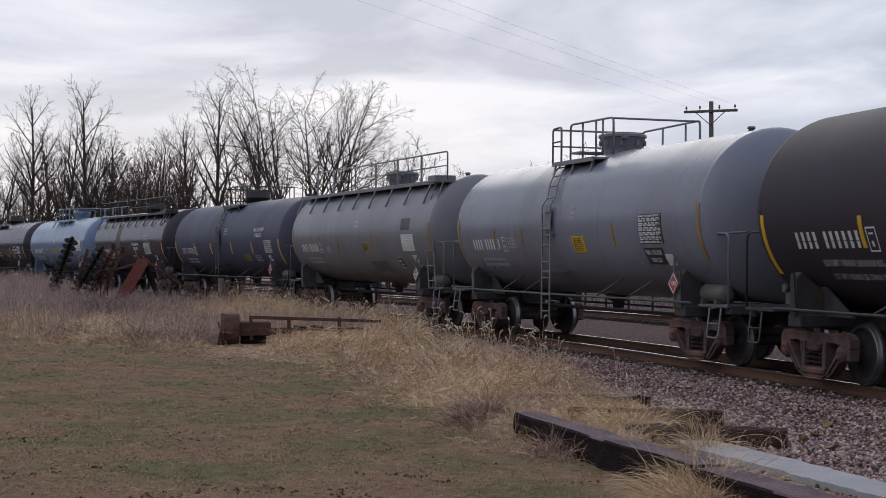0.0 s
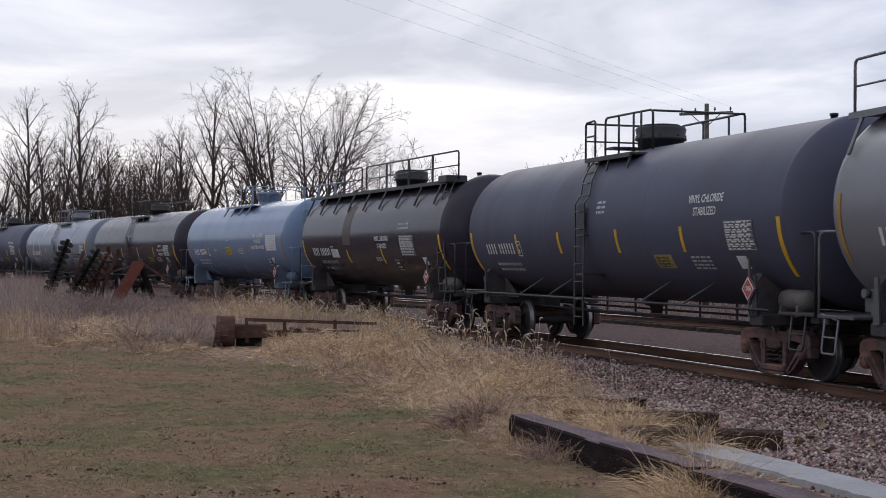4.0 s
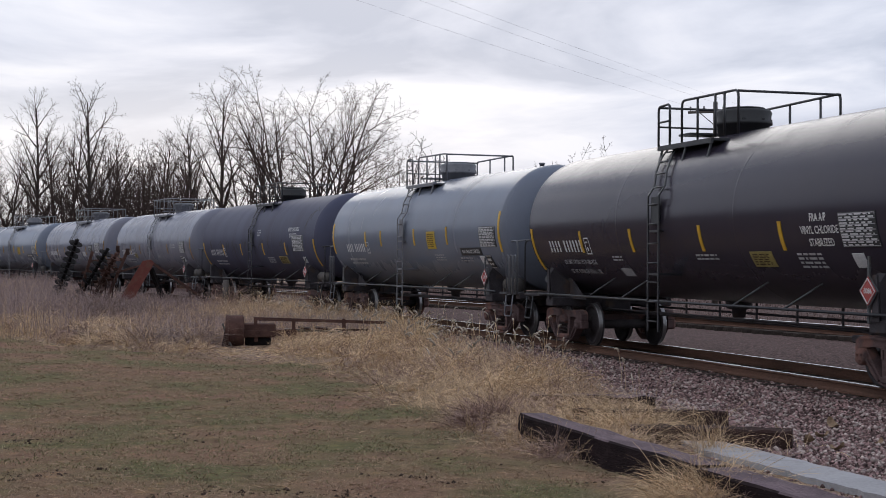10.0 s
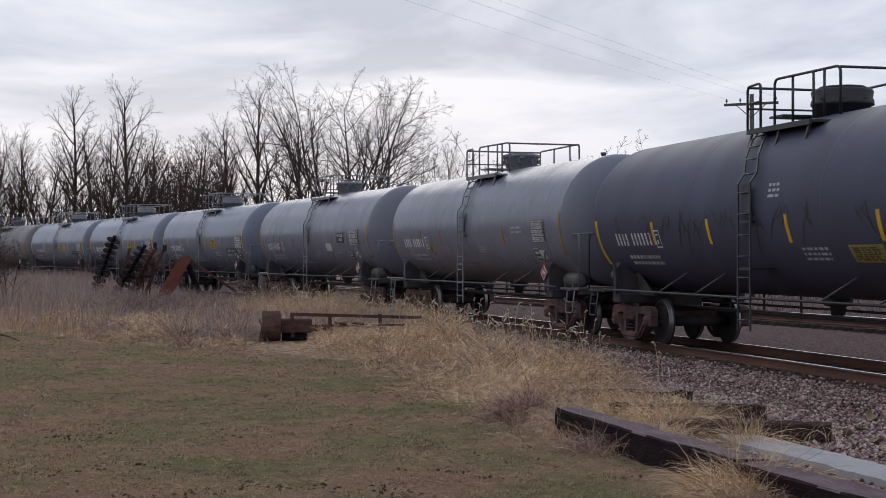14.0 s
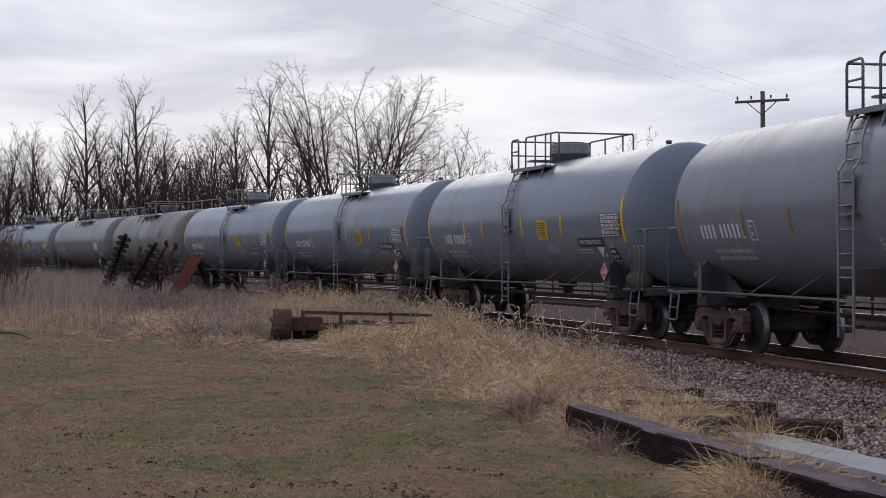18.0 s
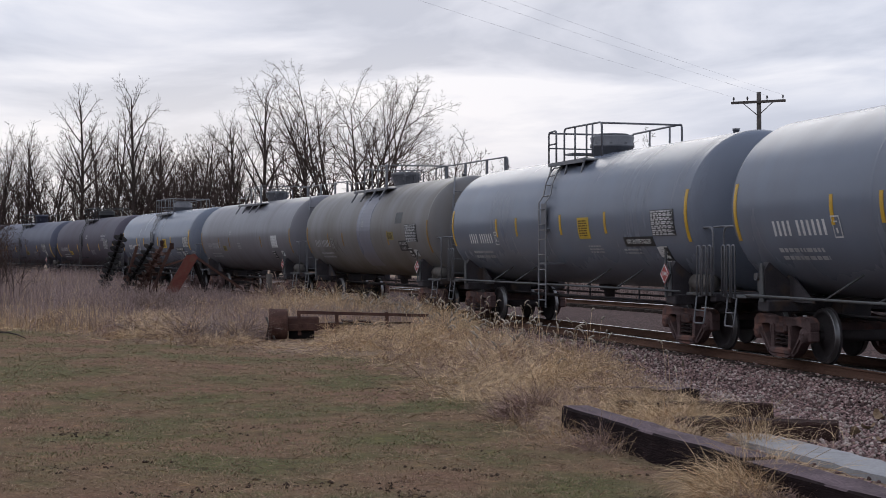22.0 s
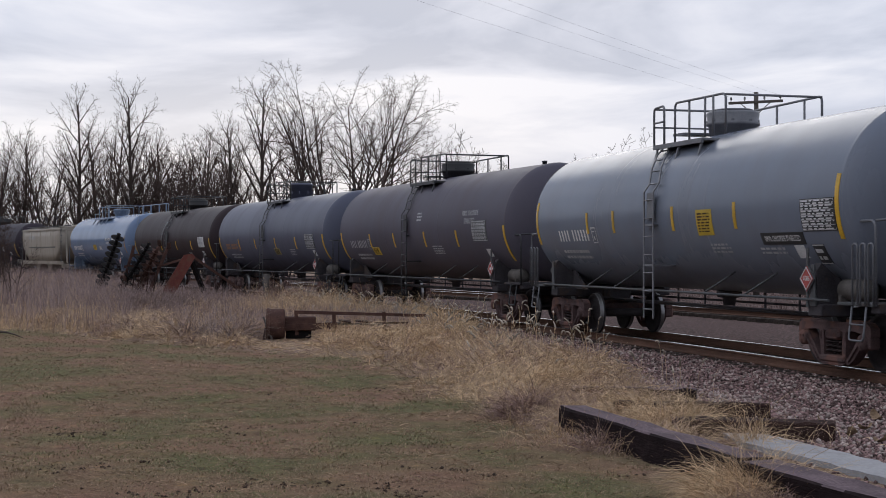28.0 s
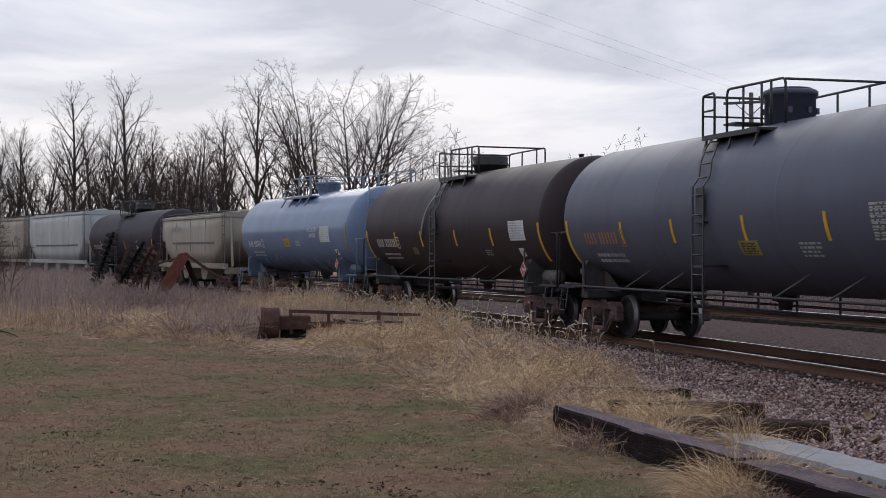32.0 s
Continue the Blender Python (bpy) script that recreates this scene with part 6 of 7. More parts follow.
# ---- rusty machinery in the weeds ----
def rusty_frame():
    f = tagged(new("rusty_frame"), "rusty steel machine frame with a drum at its end", "machine frame")
    f.matrix_basis = pose(-34.4, 3.75, -0.24, 0, 0, 83)
    part("drum", Shape().lathe([(-0.20, 0.0), (-0.20, 0.30), (-0.17, 0.36), (0.17, 0.36), (0.20, 0.30), (0.20, 0.0)], 22, "x", (0.08, 0, 0.42)).lathe([(-0.23, 0.36), (-0.19, 0.38), (-0.15, 0.36)], 22, "x", (0.08, 0, 0.42)), M_RUST, f)
    part("axle", Shape().tube([(0.2, 0, 0.30), (0.75, 0, 0.30)], 0.05, 8), M_RUSTD, f)
    part("top_bar", Shape().bar((0.50, 0, 0.70), (3.6, 0.1, 0.60), 0.08, 0.07), M_RUST, f)
    part("lower_bar", Shape().bar((0.2, 0.35, 0.36), (3.2, 0.45, 0.42), 0.06, 0.05), M_RUSTD, f)
    part("back_bar", Shape().bar((0.50, 0.8, 0.66), (3.4, 0.9, 0.58), 0.08, 0.07), M_RUSTD, f)
    for x in (0.54, 1.42, 2.6):
        part("post", Shape().bar((x, 0, 0.70), (x + 0.02, 0, 0.16), 0.09, 0.08), M_RUST, f)
    part("gear_box", Shape().box((0.62, 0.25, 0.42), (0.78, 0.55, 0.32), bevel=0.03), M_RUST, f)
    part("sill_beam", Shape().bar((0.25, -0.05, 0.34), (1.50, 0.0, 0.38), 0.10, 0.15), M_RUST, f)
    part("plank", Shape().box((1.95, 0.30, 0.40), (1.5, 0.22, 0.05), Matrix.Rotation(0.04, 3, "Y"), bevel=0.005), M_RES, f)
    # black cylinder added in place of the shade in the hollow under the box
    part("dark_hollow", Shape().lathe([(-0.30, 0.0), (-0.30, 0.14), (0.30, 0.14), (0.30, 0.0)], 14, "x", (0.6, 0.15, 0.16)), M_SPRING, f)
    part("leg", Shape().bar((-0.10, -0.2, 0.62), (-0.22, -0.25, -0.02), 0.05, 0.05), M_RUSTD, f)
    part("leg", Shape().bar((-0.22, -0.2, 0.60), (0.02, -0.25, -0.02), 0.04, 0.04), M_RES, f)
    for x in (1.7, 2.1):
        part("tread", Shape().box((x, 0.45, 0.46), (0.28, 0.8, 0.03), Matrix.Rotation(0.1, 3, "Y")), M_RUSTD, f)


rusty_frame()


def disc_gang(base, axis, count, radius, pitch, material, label):
    """Dished discs strung on a shaft that leans along the axis."""
    g = tagged(new("disc_gang"), label, "farm implement", "rusty farm implements")
    g.matrix_basis = Matrix.Translation(base) @ Vector(axis).to_track_quat("Z", "Y").to_matrix().to_4x4()
    part("shaft", Shape().tube([(0, 0, -0.1), (0, 0, count * pitch + 0.12)], 0.035, 8), material, g)
    for k in range(count):
        zz = 0.1 + k * pitch
        part("disc", Shape().lathe([(zz, 0.0), (zz, 0.10), (zz + 0.02, radius * 0.6), (zz + 0.055, radius), (zz + 0.075, radius), (zz + 0.045, radius * 0.6), (zz + 0.03, 0.0)], 20, "z"), material, g)
        part("spool", Shape().lathe([(zz + 0.03, 0.0), (zz + 0.03, 0.085), (zz + pitch * 0.5, 0.055), (zz + pitch - 0.01, 0.085), (zz + pitch - 0.01, 0.0)], 8, "z"), material, g)


def farm_pile():
    disc_gang((-60.5, -0.62, -0.35), (0.40, 0.30, 0.87), 13, 0.27, 0.255, M_SPRING, "black disc harrow gang leaning in the weeds")
    disc_gang((-60.6, 0.12, -0.35), (0.34, 0.46, 0.82), 11, 0.26, 0.28, M_SPRING, "dark disc harrow gang leaning between rusty beams")
    disc_gang((-60.9, 0.72, -0.35), (0.34, 0.42, 0.84), 10, 0.26, 0.28, M_RUST, "rusty disc harrow gang with dished discs")
    f = tagged(new("harrow_frame"), "rusty harrow frame of crossed steel beams", "farm implement", "rusty farm implements")
    for a, b in (((-60.2, 0.30, -0.3), (-60.3, 1.0, 2.15)), ((-60.3, 1.35, -0.3), (-60.5, 2.35, 2.12)), ((-60.7, 1.0, -0.3), (-60.9, 2.05, 2.2)), ((-60.4, 0.45, 0.85), (-60.5, 1.95, 1.05)), ((-60.4, 0.85, 1.75), (-60.6, 2.2, 1.85)), ((-60.5, 0.6, 1.3), (-60.6, 2.0, 1.45))):
        part("beam", Shape().bar(a, b, 0.11, 0.11), M_RUST, f)
    part("bracket", Shape().box((-60.5, 2.38, 2.15), (0.2, 0.16, 0.26), bevel=0.02), M_RUSTD, f)
    part("bracket", Shape().box((-60.8, 2.0, 2.28), (0.2, 0.14, 0.22), bevel=0.02), M_RUSTD, f)
    for k in range(5):
        yy = 0.75 + 0.28 * k
        part("tine", Shape().tube(rounded([(-60.35, yy, 1.1), (-60.0, yy - 0.05, 0.9), (-60.15, yy - 0.1, 0.3)], 0.15), 0.03, 5), M_RUSTD, f)
    p = tagged(new("plow_blade"), "faded red steel plow blade on rusty arms", "farm implement", "rusty farm implements")
    part("blade", Shape().prism([(1.95, 0.05), (2.50, 0.05), (3.42, 1.70), (3.30, 1.84), (2.96, 1.78)], -60.3, -60.15, "x"), M_REDPAINT, p, "faded red steel plate")
    part("arm", Shape().bar((-60.4, 3.35, 1.70), (-60.8, 5.3, 0.35), 0.10, 0.10), M_RUST, p)
    part("arm", Shape().bar((-60.4, 3.1, 1.66), (-60.3, 1.9, 1.30), 0.08, 0.08), M_RUST, p)
    part("arm", Shape().bar((-60.5, 3.3, 1.5), (-61.0, 4.0, -0.2), 0.22, 0.12), M_SPRING, p)
    part("shoe", Shape().box((-60.1, 2.4, 0.15), (0.5, 0.5, 0.16), bevel=0.04), M_REDPAINT, p)


farm_pile()
thing("wooden_post", Shape().tube([(-58, 6.05, -0.3), (-58, 6.07, 1.05)], 0.14, 9, 0.12), M_POLE, "short grey weathered wooden post in tall weeds", "post")


# ---- gravel, grass and weeds ----
def scatter_mesh(name, v, tri, material, label, category):
    me = bpy.data.meshes.new(name)
    nv, nt = len(v), len(tri)
    me.vertices.add(nv)
    me.vertices.foreach_set("co", np.ascontiguousarray(v, dtype=np.float32).ravel())
    me.loops.add(nt * 3)
    me.loops.foreach_set("vertex_index", np.ascontiguousarray(tri, dtype=np.int32).ravel())
    me.polygons.add(nt)
    me.polygons.foreach_set("loop_start", np.arange(0, nt * 3, 3, dtype=np.int32))
    me.polygons.foreach_set("loop_total", np.full(nt, 3, dtype=np.int32))
    me.update(calc_edges=True)
    me.validate()
    me.materials.append(material)
    return tagged(new(name, me), label, category, kind="stuff")


LX = LINE_XY[(LINE_XY[:, 0] > -135) & (LINE_XY[:, 0] < 5)]


def d_many(x, y):
    """Signed distances of many places from the track."""
    order = np.argsort(LX[:, 0])
    yt = np.interp(x, LX[order, 0], LX[order, 1])
    sl = np.gradient(LX[order, 1], LX[order, 0])
    k = np.interp(x, LX[order, 0], sl)
    return (y - yt) / np.sqrt(1 + k * k)


def z_many(x, y, d):
    return np.array([ground_z(a, b, c) for a, b, c in zip(x, y, d)])


RG = np.random.default_rng(3)


def blades(name, x, y, h, w, lean, material, label, category, z=None, away=None):
    n = len(x)
    if z is None:
        z = z_many(x, y, d_many(x, y))
    yaw = RG.uniform(0, 2 * np.pi, n)
    la = RG.uniform(0, 2 * np.pi, n) if away is None else away
    lx, ly = np.cos(la) * lean * h, np.sin(la) * lean * h
    cx, cy = np.cos(yaw) * w / 2, np.sin(yaw) * w / 2
    v = np.zeros((n, 5, 3))
    v[:, 0] = np.stack([x - cx, y - cy, z - 0.02], 1)
    v[:, 1] = np.stack([x + cx, y + cy, z - 0.02], 1)
    mx, my, mz = x + lx * 0.3, y + ly * 0.3, z + h * 0.6
    v[:, 2] = np.stack([mx - cx * 0.75, my - cy * 0.75, mz], 1)
    v[:, 3] = np.stack([mx + cx * 0.75, my + cy * 0.75, mz], 1)
    v[:, 4] = np.stack([x + lx, y + ly, z + h * np.clip(1 - lean * lean * 0.35, 0.5, 1)], 1)
    k = (np.arange(n) * 5)[:, None]
    tri = np.concatenate([k + [0, 1, 3], k + [0, 3, 2], k + [2, 3, 4]], 1).reshape(-1, 3)
    return scatter_mesh(name, v.reshape(-1, 3), tri, material, label, category)


def strands(name, x, y, z, length, w, yaw, rise, droop, material, label, category):
    """Thin curved stems: each rises from its root and bends over by droop along its length."""
    n, k = len(x), 4
    v = np.zeros((n, 2 * k + 1, 3))
    px, py, pz = x.copy(), y.copy(), z.copy()
    side = yaw + np.pi / 2 + RG.normal(0, 0.5, n)
    sx, sy = np.cos(side), np.sin(side)
    sz = RG.normal(0, 0.6, n)
    turn = RG.normal(0, 0.35, n)
    for i in range(k + 1):
        f = i / k
        ww = w * 0.5 * (1 - 0.6 * f)
        if i < k:
            v[:, 2 * i] = np.stack([px - sx * ww, py - sy * ww, pz - sz * ww], 1)
            v[:, 2 * i + 1] = np.stack([px + sx * ww, py + sy * ww, pz + sz * ww], 1)
        else:
            v[:, 2 * k] = np.stack([px, py, pz], 1)
        e = rise - droop * f
        a = yaw + turn * f * 2
        st = length / k
        px, py, pz = px + np.cos(e) * np.cos(a) * st, py + np.cos(e) * np.sin(a) * st, pz + np.sin(e) * st
    b = (np.arange(n) * (2 * k + 1))[:, None]
    quads = []
    for i in range(k - 1):
        quads += [b + [2 * i, 2 * i + 1, 2 * i + 3], b + [2 * i, 2 * i + 3, 2 * i + 2]]
    quads.append(b + [2 * k - 2, 2 * k - 1, 2 * k])
    return scatter_mesh(name, v.reshape(-1, 3), np.concatenate(quads, 1).reshape(-1, 3), material, label, category)


def edge_many(x):
    return np.interp(x, (-75, -60, -41.4, -32.8, -30.4, -26.7, -17.2, -8), (-16, -9.5, -3.0, 1.2, 3.1, 5.0, 4.65, 4.9)) + 0.2 * np.sin(x * 1.3)


def patchy(x, y, scale, seed):
    return np.array([noise.noise(Vector((a * scale, b * scale, seed))) for a, b in zip(x, y)])


def grow_lawn():
    n = 210000
    r = 8.5 * (44 / 8.5) ** RG.random(n)
    a = RG.uniform(radians(83.5), radians(122), n)
    x, y = -np.sin(a) * r, -np.cos(a) * r
    keep = (y < edge_many(x) + 0.5) & (d_many(x, y) < -5.2)
    keep &= RG.random(n) < np.clip(0.55 + 1.9 * patchy(x, y, 2.3, 44), 0.06, 1)
    x, y, r = x[keep], y[keep], r[keep]
    p = patchy(x, y, 0.35, 4)
    green = RG.random(len(x)) < np.clip(0.34 + 1.3 * p, 0.05, 0.9)
    k = r / 12
    h = RG.uniform(0.010, 0.030, len(x)) * (0.8 + 0.3 * k)
    w = RG.uniform(0.004, 0.009, len(x)) * k
    for sel, m, nm, lb in ((green, M_LAWN, "lawn_grass", "short thin green grass of the mown lawn"), (~green, M_LAWNDEAD, "dead_lawn_grass", "short dead tan grass of the mown lawn")):
        blades(nm, x[sel], y[sel], h[sel] * (1 if m is M_LAWN else 0.8), w[sel], np.where(RG.random(sel.sum()) < 0.75, RG.uniform(1.8, 5.0, sel.sum()), RG.uniform(0.3, 1.5, sel.sum())), m, lb, "grass")


def litter_lawn():
    """Flat dead strands, clods of turned soil and a few pale leaves on the mown grass."""
    n = 42000
    r = 9.5 * (44 / 9.5) ** RG.random(n)
    a = RG.uniform(radians(83.5), radians(122), n)
    x, y = -np.sin(a) * r, -np.cos(a) * r
    keep = (y < edge_many(x) + 0.6) & (d_many(x, y) < -5.2) & (RG.random(n) < np.clip(0.45 + 2.2 * patchy(x, y, 1.4, 61), 0.04, 1))
    x, y, r = x[keep], y[keep], r[keep]
    m = len(x)
    strands("lawn_thatch", x, y, z_many(x, y, d_many(x, y)) + 0.012, RG.uniform(0.04, 0.15, m), 0.0035 * (r / 12) * RG.uniform(0.7, 1.6, m), RG.uniform(0, 6.28, m), RG.uniform(0.0, 0.5, m), RG.uniform(0.2, 0.9, m), M_LAWNDEAD, "flat strands of dead grass lying on the lawn", "dead grass")
    n = 30000
    r = 9.5 * (36 / 9.5) ** RG.random(n)
    a = RG.uniform(radians(83.5), radians(122), n)
    x, y = -np.sin(a) * r, -np.cos(a) * r
    keep = (y < edge_many(x) - 0.2) & (d_many(x, y) < -5.6) & (patchy(x, y, 1.1, 71) + 0.5 * patchy(x, y, 4.5, 72) > 0.36 + 0.022 * np.clip(r - 10.5, 0, 12)) & (RG.random(n) < 0.75)
    x, y = x[keep], y[keep]
    size = 0.007 + 0.026 * RG.random(len(x)) ** 2.2
    v, t = stone_mesh(x, y, size, z_many(x, y, d_many(x, y)) + 0.002)
    scatter_mesh("soil_clods", v, t, M_CLOD, "dark crumbs of turned soil in the lawn", "soil")


def grow_weeds():
    # matted straw between the lawn and the ballast, heaped in low mounds
    n = 150000
    x = -13.5 * (47 / 13.5) ** RG.random(n)
    e = edge_many(x)
    d_edge = np.array([gravel_edge(q) for q in x])
    y = e - 0.5 + RG.random(n) * 8.5
    d = d_many(x, y)
    keep = (d < -d_edge + 0.5 - 1.0 * RG.random(n) ** 2) & (RG.random(n) < 0.3 + 0.7 * np.clip(0.6 + 1.2 * patchy(x, y, 0.7, 7), 0, 1))
    keep &= RG.random(n) < np.clip((y - e + 0.5) / 0.9, 0.05, 1)
    keep &= (x < -17.8) | (y < 5.9) | (RG.random(n) < 0.12)
    x, y, d, e = x[keep], y[keep], d[keep], e[keep]
    m = len(x)
    r = np.hypot(x, y)
    mound = np.clip(0.16 + 0.42 * patchy(x, y, 0.55, 51) + 0.22 * patchy(x, y, 1.7, 52), 0.02, 0.5) * np.clip((y - e + 0.3) / 1.2, 0.2, 1) * np.where(x > -20, 0.7, 1.0)
    z = z_many(x, y, d) + mound * RG.random(m) ** 0.6
    head = np.degrees(np.arctan2(-x, y))
    bare = (head > 81.9) & (head < 84.6) & (r > 29) & (r < 35.2)
    z = np.where(bare, z_many(x, y, d) + 0.02, z)
    length = RG.uniform(0.16, 0.55, m) * np.where(bare, 0.4, 1.0)
    w = 0.0040 * (r / 18) * RG.uniform(0.6, 1.5, m)
    lay = 6.28 * patchy(x, y, 0.6, 77) + RG.normal(0, 0.9, m)
    up = RG.random(m) < 0.10
    rise = np.where(up & ~bare, RG.uniform(0.8, 1.5, m), RG.normal(0.45, 0.35, m) * np.where(bare, 0.4, 1.0))
    droop = np.where(up, RG.uniform(0.2, 1.4, m), RG.uniform(0.4, 1.5, m))
    straw = RG.random(m) < np.clip(0.72 + 0.8 * patchy(x, y, 0.45, 12), 0.25, 0.95)
    for sel, mt, nm, lb, ct in ((straw, M_STRAW, "dry_straw", "matted dry tan straw beside the ballast", "dry grass"), (~straw, M_STRAWD, "dead_weeds", "tangled grey-brown dead weeds beside the ballast", "dry weeds")):
        strands(nm, x[sel], y[sel], z[sel], length[sel], w[sel], lay[sel], rise[sel], droop[sel], mt, lb, ct)
    # the rough field farther off, tallest where nothing has been parked
    n = 95000
    x = -36 * (100 / 36) ** RG.random(n)
    y = RG.uniform(-10, 12, n)
    keep = (y > edge_many(x) + RG.uniform(-0.5, 0.6, n)) & (d_many(x, y) < -2.9)
    x, y = x[keep], y[keep]
    m = len(x)
    r = np.hypot(x, y)
    head = np.degrees(np.arctan2(-x, y))
    tall = 0.62 + 0.45 * np.clip((head - 88.6) / 2.0, 0, 1) + 0.05 * np.clip((head - 84) / 2, 0, 1)
    h = RG.uniform(0.45, 1.35, m) * (1 + 0.35 * patchy(x, y, 0.3, 21)) * tall * np.clip(0.35 + 0.65 * (y - edge_many(x)) / 3.0, 0.35, 1)
    w = 0.0085 * (r / 45) * RG.uniform(0.6, 1.4, m)
    sel = RG.random(m) < np.clip(0.16 + 0.8 * patchy(x, y, 0.12, 31) + 0.3 * np.clip(1 - (y - edge_many(x)) / 1.5, 0, 1), 0.05, 0.7)
    lean = np.where(RG.random(m) < 0.3, RG.uniform(0.6, 1.8, m), RG.uniform(0.05, 0.5, m))
    blades("field_straw", x[sel], y[sel], h[sel] * 0.8, w[sel], lean[sel], M_STRAW, "tall dry straw of the rough field", "dry grass")
    blades("field_weeds", x[~sel], y[~sel], h[~sel], w[~sel], lean[~sel], M_FIELD, "tall grey-mauve dead weeds of the rough field", "dry weeds")


def grow_far_side():
    """Rough dead weeds between the second line and the trees."""
    n = 26000
    x = RG.uniform(-125, -8, n)
    LXo = LX[np.argsort(LX[:, 0])]
    y = np.interp(x, LXo[:, 0], LXo[:, 1]) + RG.uniform(13.5, 34, n)
    d = d_many(x, y)
    h = RG.uniform(0.05, 0.18, n) * (1 + 0.5 * patchy(x, y, 0.2, 91))
    blades("far_weeds", x, y, h, 0.016 * (np.hypot(x, y) / 60 + 0.5), RG.uniform(0.1, 0.9, n), M_FARWEED, "dead brown weeds beyond the second track", "dry weeds", z=z_many(x, y, d))


def brush(x, y, n, radius, h, label, material=M_BRUSH):
    """A low tangle of dry twigs that arch out of one root."""
    a = RG.uniform(0, 2 * np.pi, n)
    q = radius * 0.45 * RG.random(n)
    px, py = x + np.cos(a) * q, y + np.sin(a) * q
    z = z_many(px, py, d_many(px, py)) + RG.uniform(0, 0.15, n)
    ob = strands("dry_bush", px, py, z, radius * RG.uniform(0.5, 1.1, n), 0.009 * RG.uniform(0.5, 1.3, n), a + RG.normal(0, 0.7, n), RG.uniform(0.2, 1.3, n) * h / radius * 1.6, RG.uniform(0.3, 1.4, n), material, label, "bush")
    ob["group"] = "dry bushes at the lawn's edge"


def tuft(x, y, n, radius, h, w, material, label):
    """Arching stems that spread from one root."""
    n = int(n * 1.6)
    a, q = RG.uniform(0, 2 * np.pi, n), 0.7 * radius * RG.random(n) ** 0.6
    px, py = x + np.cos(a) * q, y + np.sin(a) * q
    z = z_many(px, py, d_many(px, py)) + 0.25 * h * RG.random(n) * (1 - q / radius)
    out = q / radius
    return strands("grass_tuft", px, py, z, h * RG.uniform(0.6, 1.5, n), w * 0.75 * RG.uniform(0.6, 1.3, n), a + RG.normal(0, 1.1, n), np.clip(1.15 - 1.1 * out + RG.normal(0, 0.35, n), -0.1, 1.6), RG.uniform(0.6, 2.6, n), material, label, "grass tuft")


def stone_mesh(x, y, size, z):
    n = len(x)
    base = np.array([(1, 0, 0), (-1, 0, 0), (0, 1, 0), (0, -1, 0), (0, 0, 1), (0, 0, -1)], float)
    tri = np.array([(0, 2, 4), (2, 1, 4), (1, 3, 4), (3, 0, 4), (2, 0, 5), (1, 2, 5), (3, 1, 5), (0, 3, 5)])
    v = base[None] * (size[:, None, None] * RG.uniform(0.55, 1.15, (n, 6, 1)))
    v[:, :, 2] *= 0.75
    yaw = RG.uniform(0, 2 * np.pi, n)
    c, s = np.cos(yaw)[:, None], np.sin(yaw)[:, None]
    tilt = RG.uniform(-0.6, 0.6, n)[:, None]
    vx, vz = v[:, :, 0] * np.cos(tilt) - v[:, :, 2] * np.sin(tilt), v[:, :, 0] * np.sin(tilt) + v[:, :, 2] * np.cos(tilt)
    px = vx * c - v[:, :, 1] * s + x[:, None]
    py = vx * s + v[:, :, 1] * c + y[:, None]
    pz = vz + z[:, None]
    return np.stack([px, py, pz], 2).reshape(-1, 3), (tri[None] + (np.arange(n) * 6)[:, None, None]).reshape(-1, 3)


def lay_stones():
    n = 95000
    x = -10 * (46 / 10) ** RG.random(n)
    d = -RG.uniform(0.85, 6.2, n)
    LXo = LX[np.argsort(LX[:, 0])]
    y = np.interp(x, LXo[:, 0], LXo[:, 1]) + d
    dd = d_many(x, y)
    lim = np.array([gravel_edge(q) for q in x])
    keep = (dd > -lim - 0.3 * RG.random(n)) | ((dd > -lim - 1.5) & (RG.random(n) < 0.10))
    x, y, dd = x[keep], y[keep], dd[keep]
    keep = (np.abs(dd) > 1.36) | (RG.random(len(x)) < 0.3)
    x, y, dd = x[keep], y[keep], dd[keep]
    size = 0.012 + 0.026 * RG.random(len(x)) ** 1.5
    v, t = stone_mesh(x, y, size, z_many(x, y, dd) + size * 0.25)
    scatter_mesh("ballast_stones", v, t, M_STONE, "loose brown and pinkish crushed ballast stones", "gravel")
    pick = RG.random(len(x)) < 0.10
    px, py = x[pick] + 0.03, y[pick] + 0.02
    ps = 0.014 + 0.026 * RG.random(len(px))
    v, t = stone_mesh(px, py, ps, z_many(px, py, dd[pick]) + ps * 0.55)
    scatter_mesh("pale_stones", v, t, M_PALESTONE, "scattered cream limestone chips on the ballast", "gravel")


grow_lawn()
litter_lawn()
grow_weeds()
grow_far_side()
lay_stones()
tuft(-17.2, 5.0, 1300, 0.55, 0.40, 0.006, M_STRAWD, "round grey-brown grass tuft by the timber's end")
tuft(-16.6, 5.35, 500, 0.5, 0.36, 0.007, M_STRAW, "dry straw tuft behind the timber")
tuft(-11.1, 5.12, 900, 0.70, 0.48, 0.005, M_STRAW, "tall dry straw tuft between the timbers")
tuft(-10.85, 4.88, 760, 0.6, 0.36, 0.005, M_STRAW, "dry straw tuft against the timber's end")
tuft(-10.35, 4.95, 420, 0.6, 0.26, 0.005, M_STRAWD, "grey-brown grass tuft before the timber")
tuft(-14.1, 4.84, 330, 0.38, 0.32, 0.005, M_STRAWD, "pale dry grass tuft against the timber")
tuft(-14.2, 6.5, 160, 0.30, 0.55, 0.006, M_STRAW, "tall dry straw tuft beside the slab")
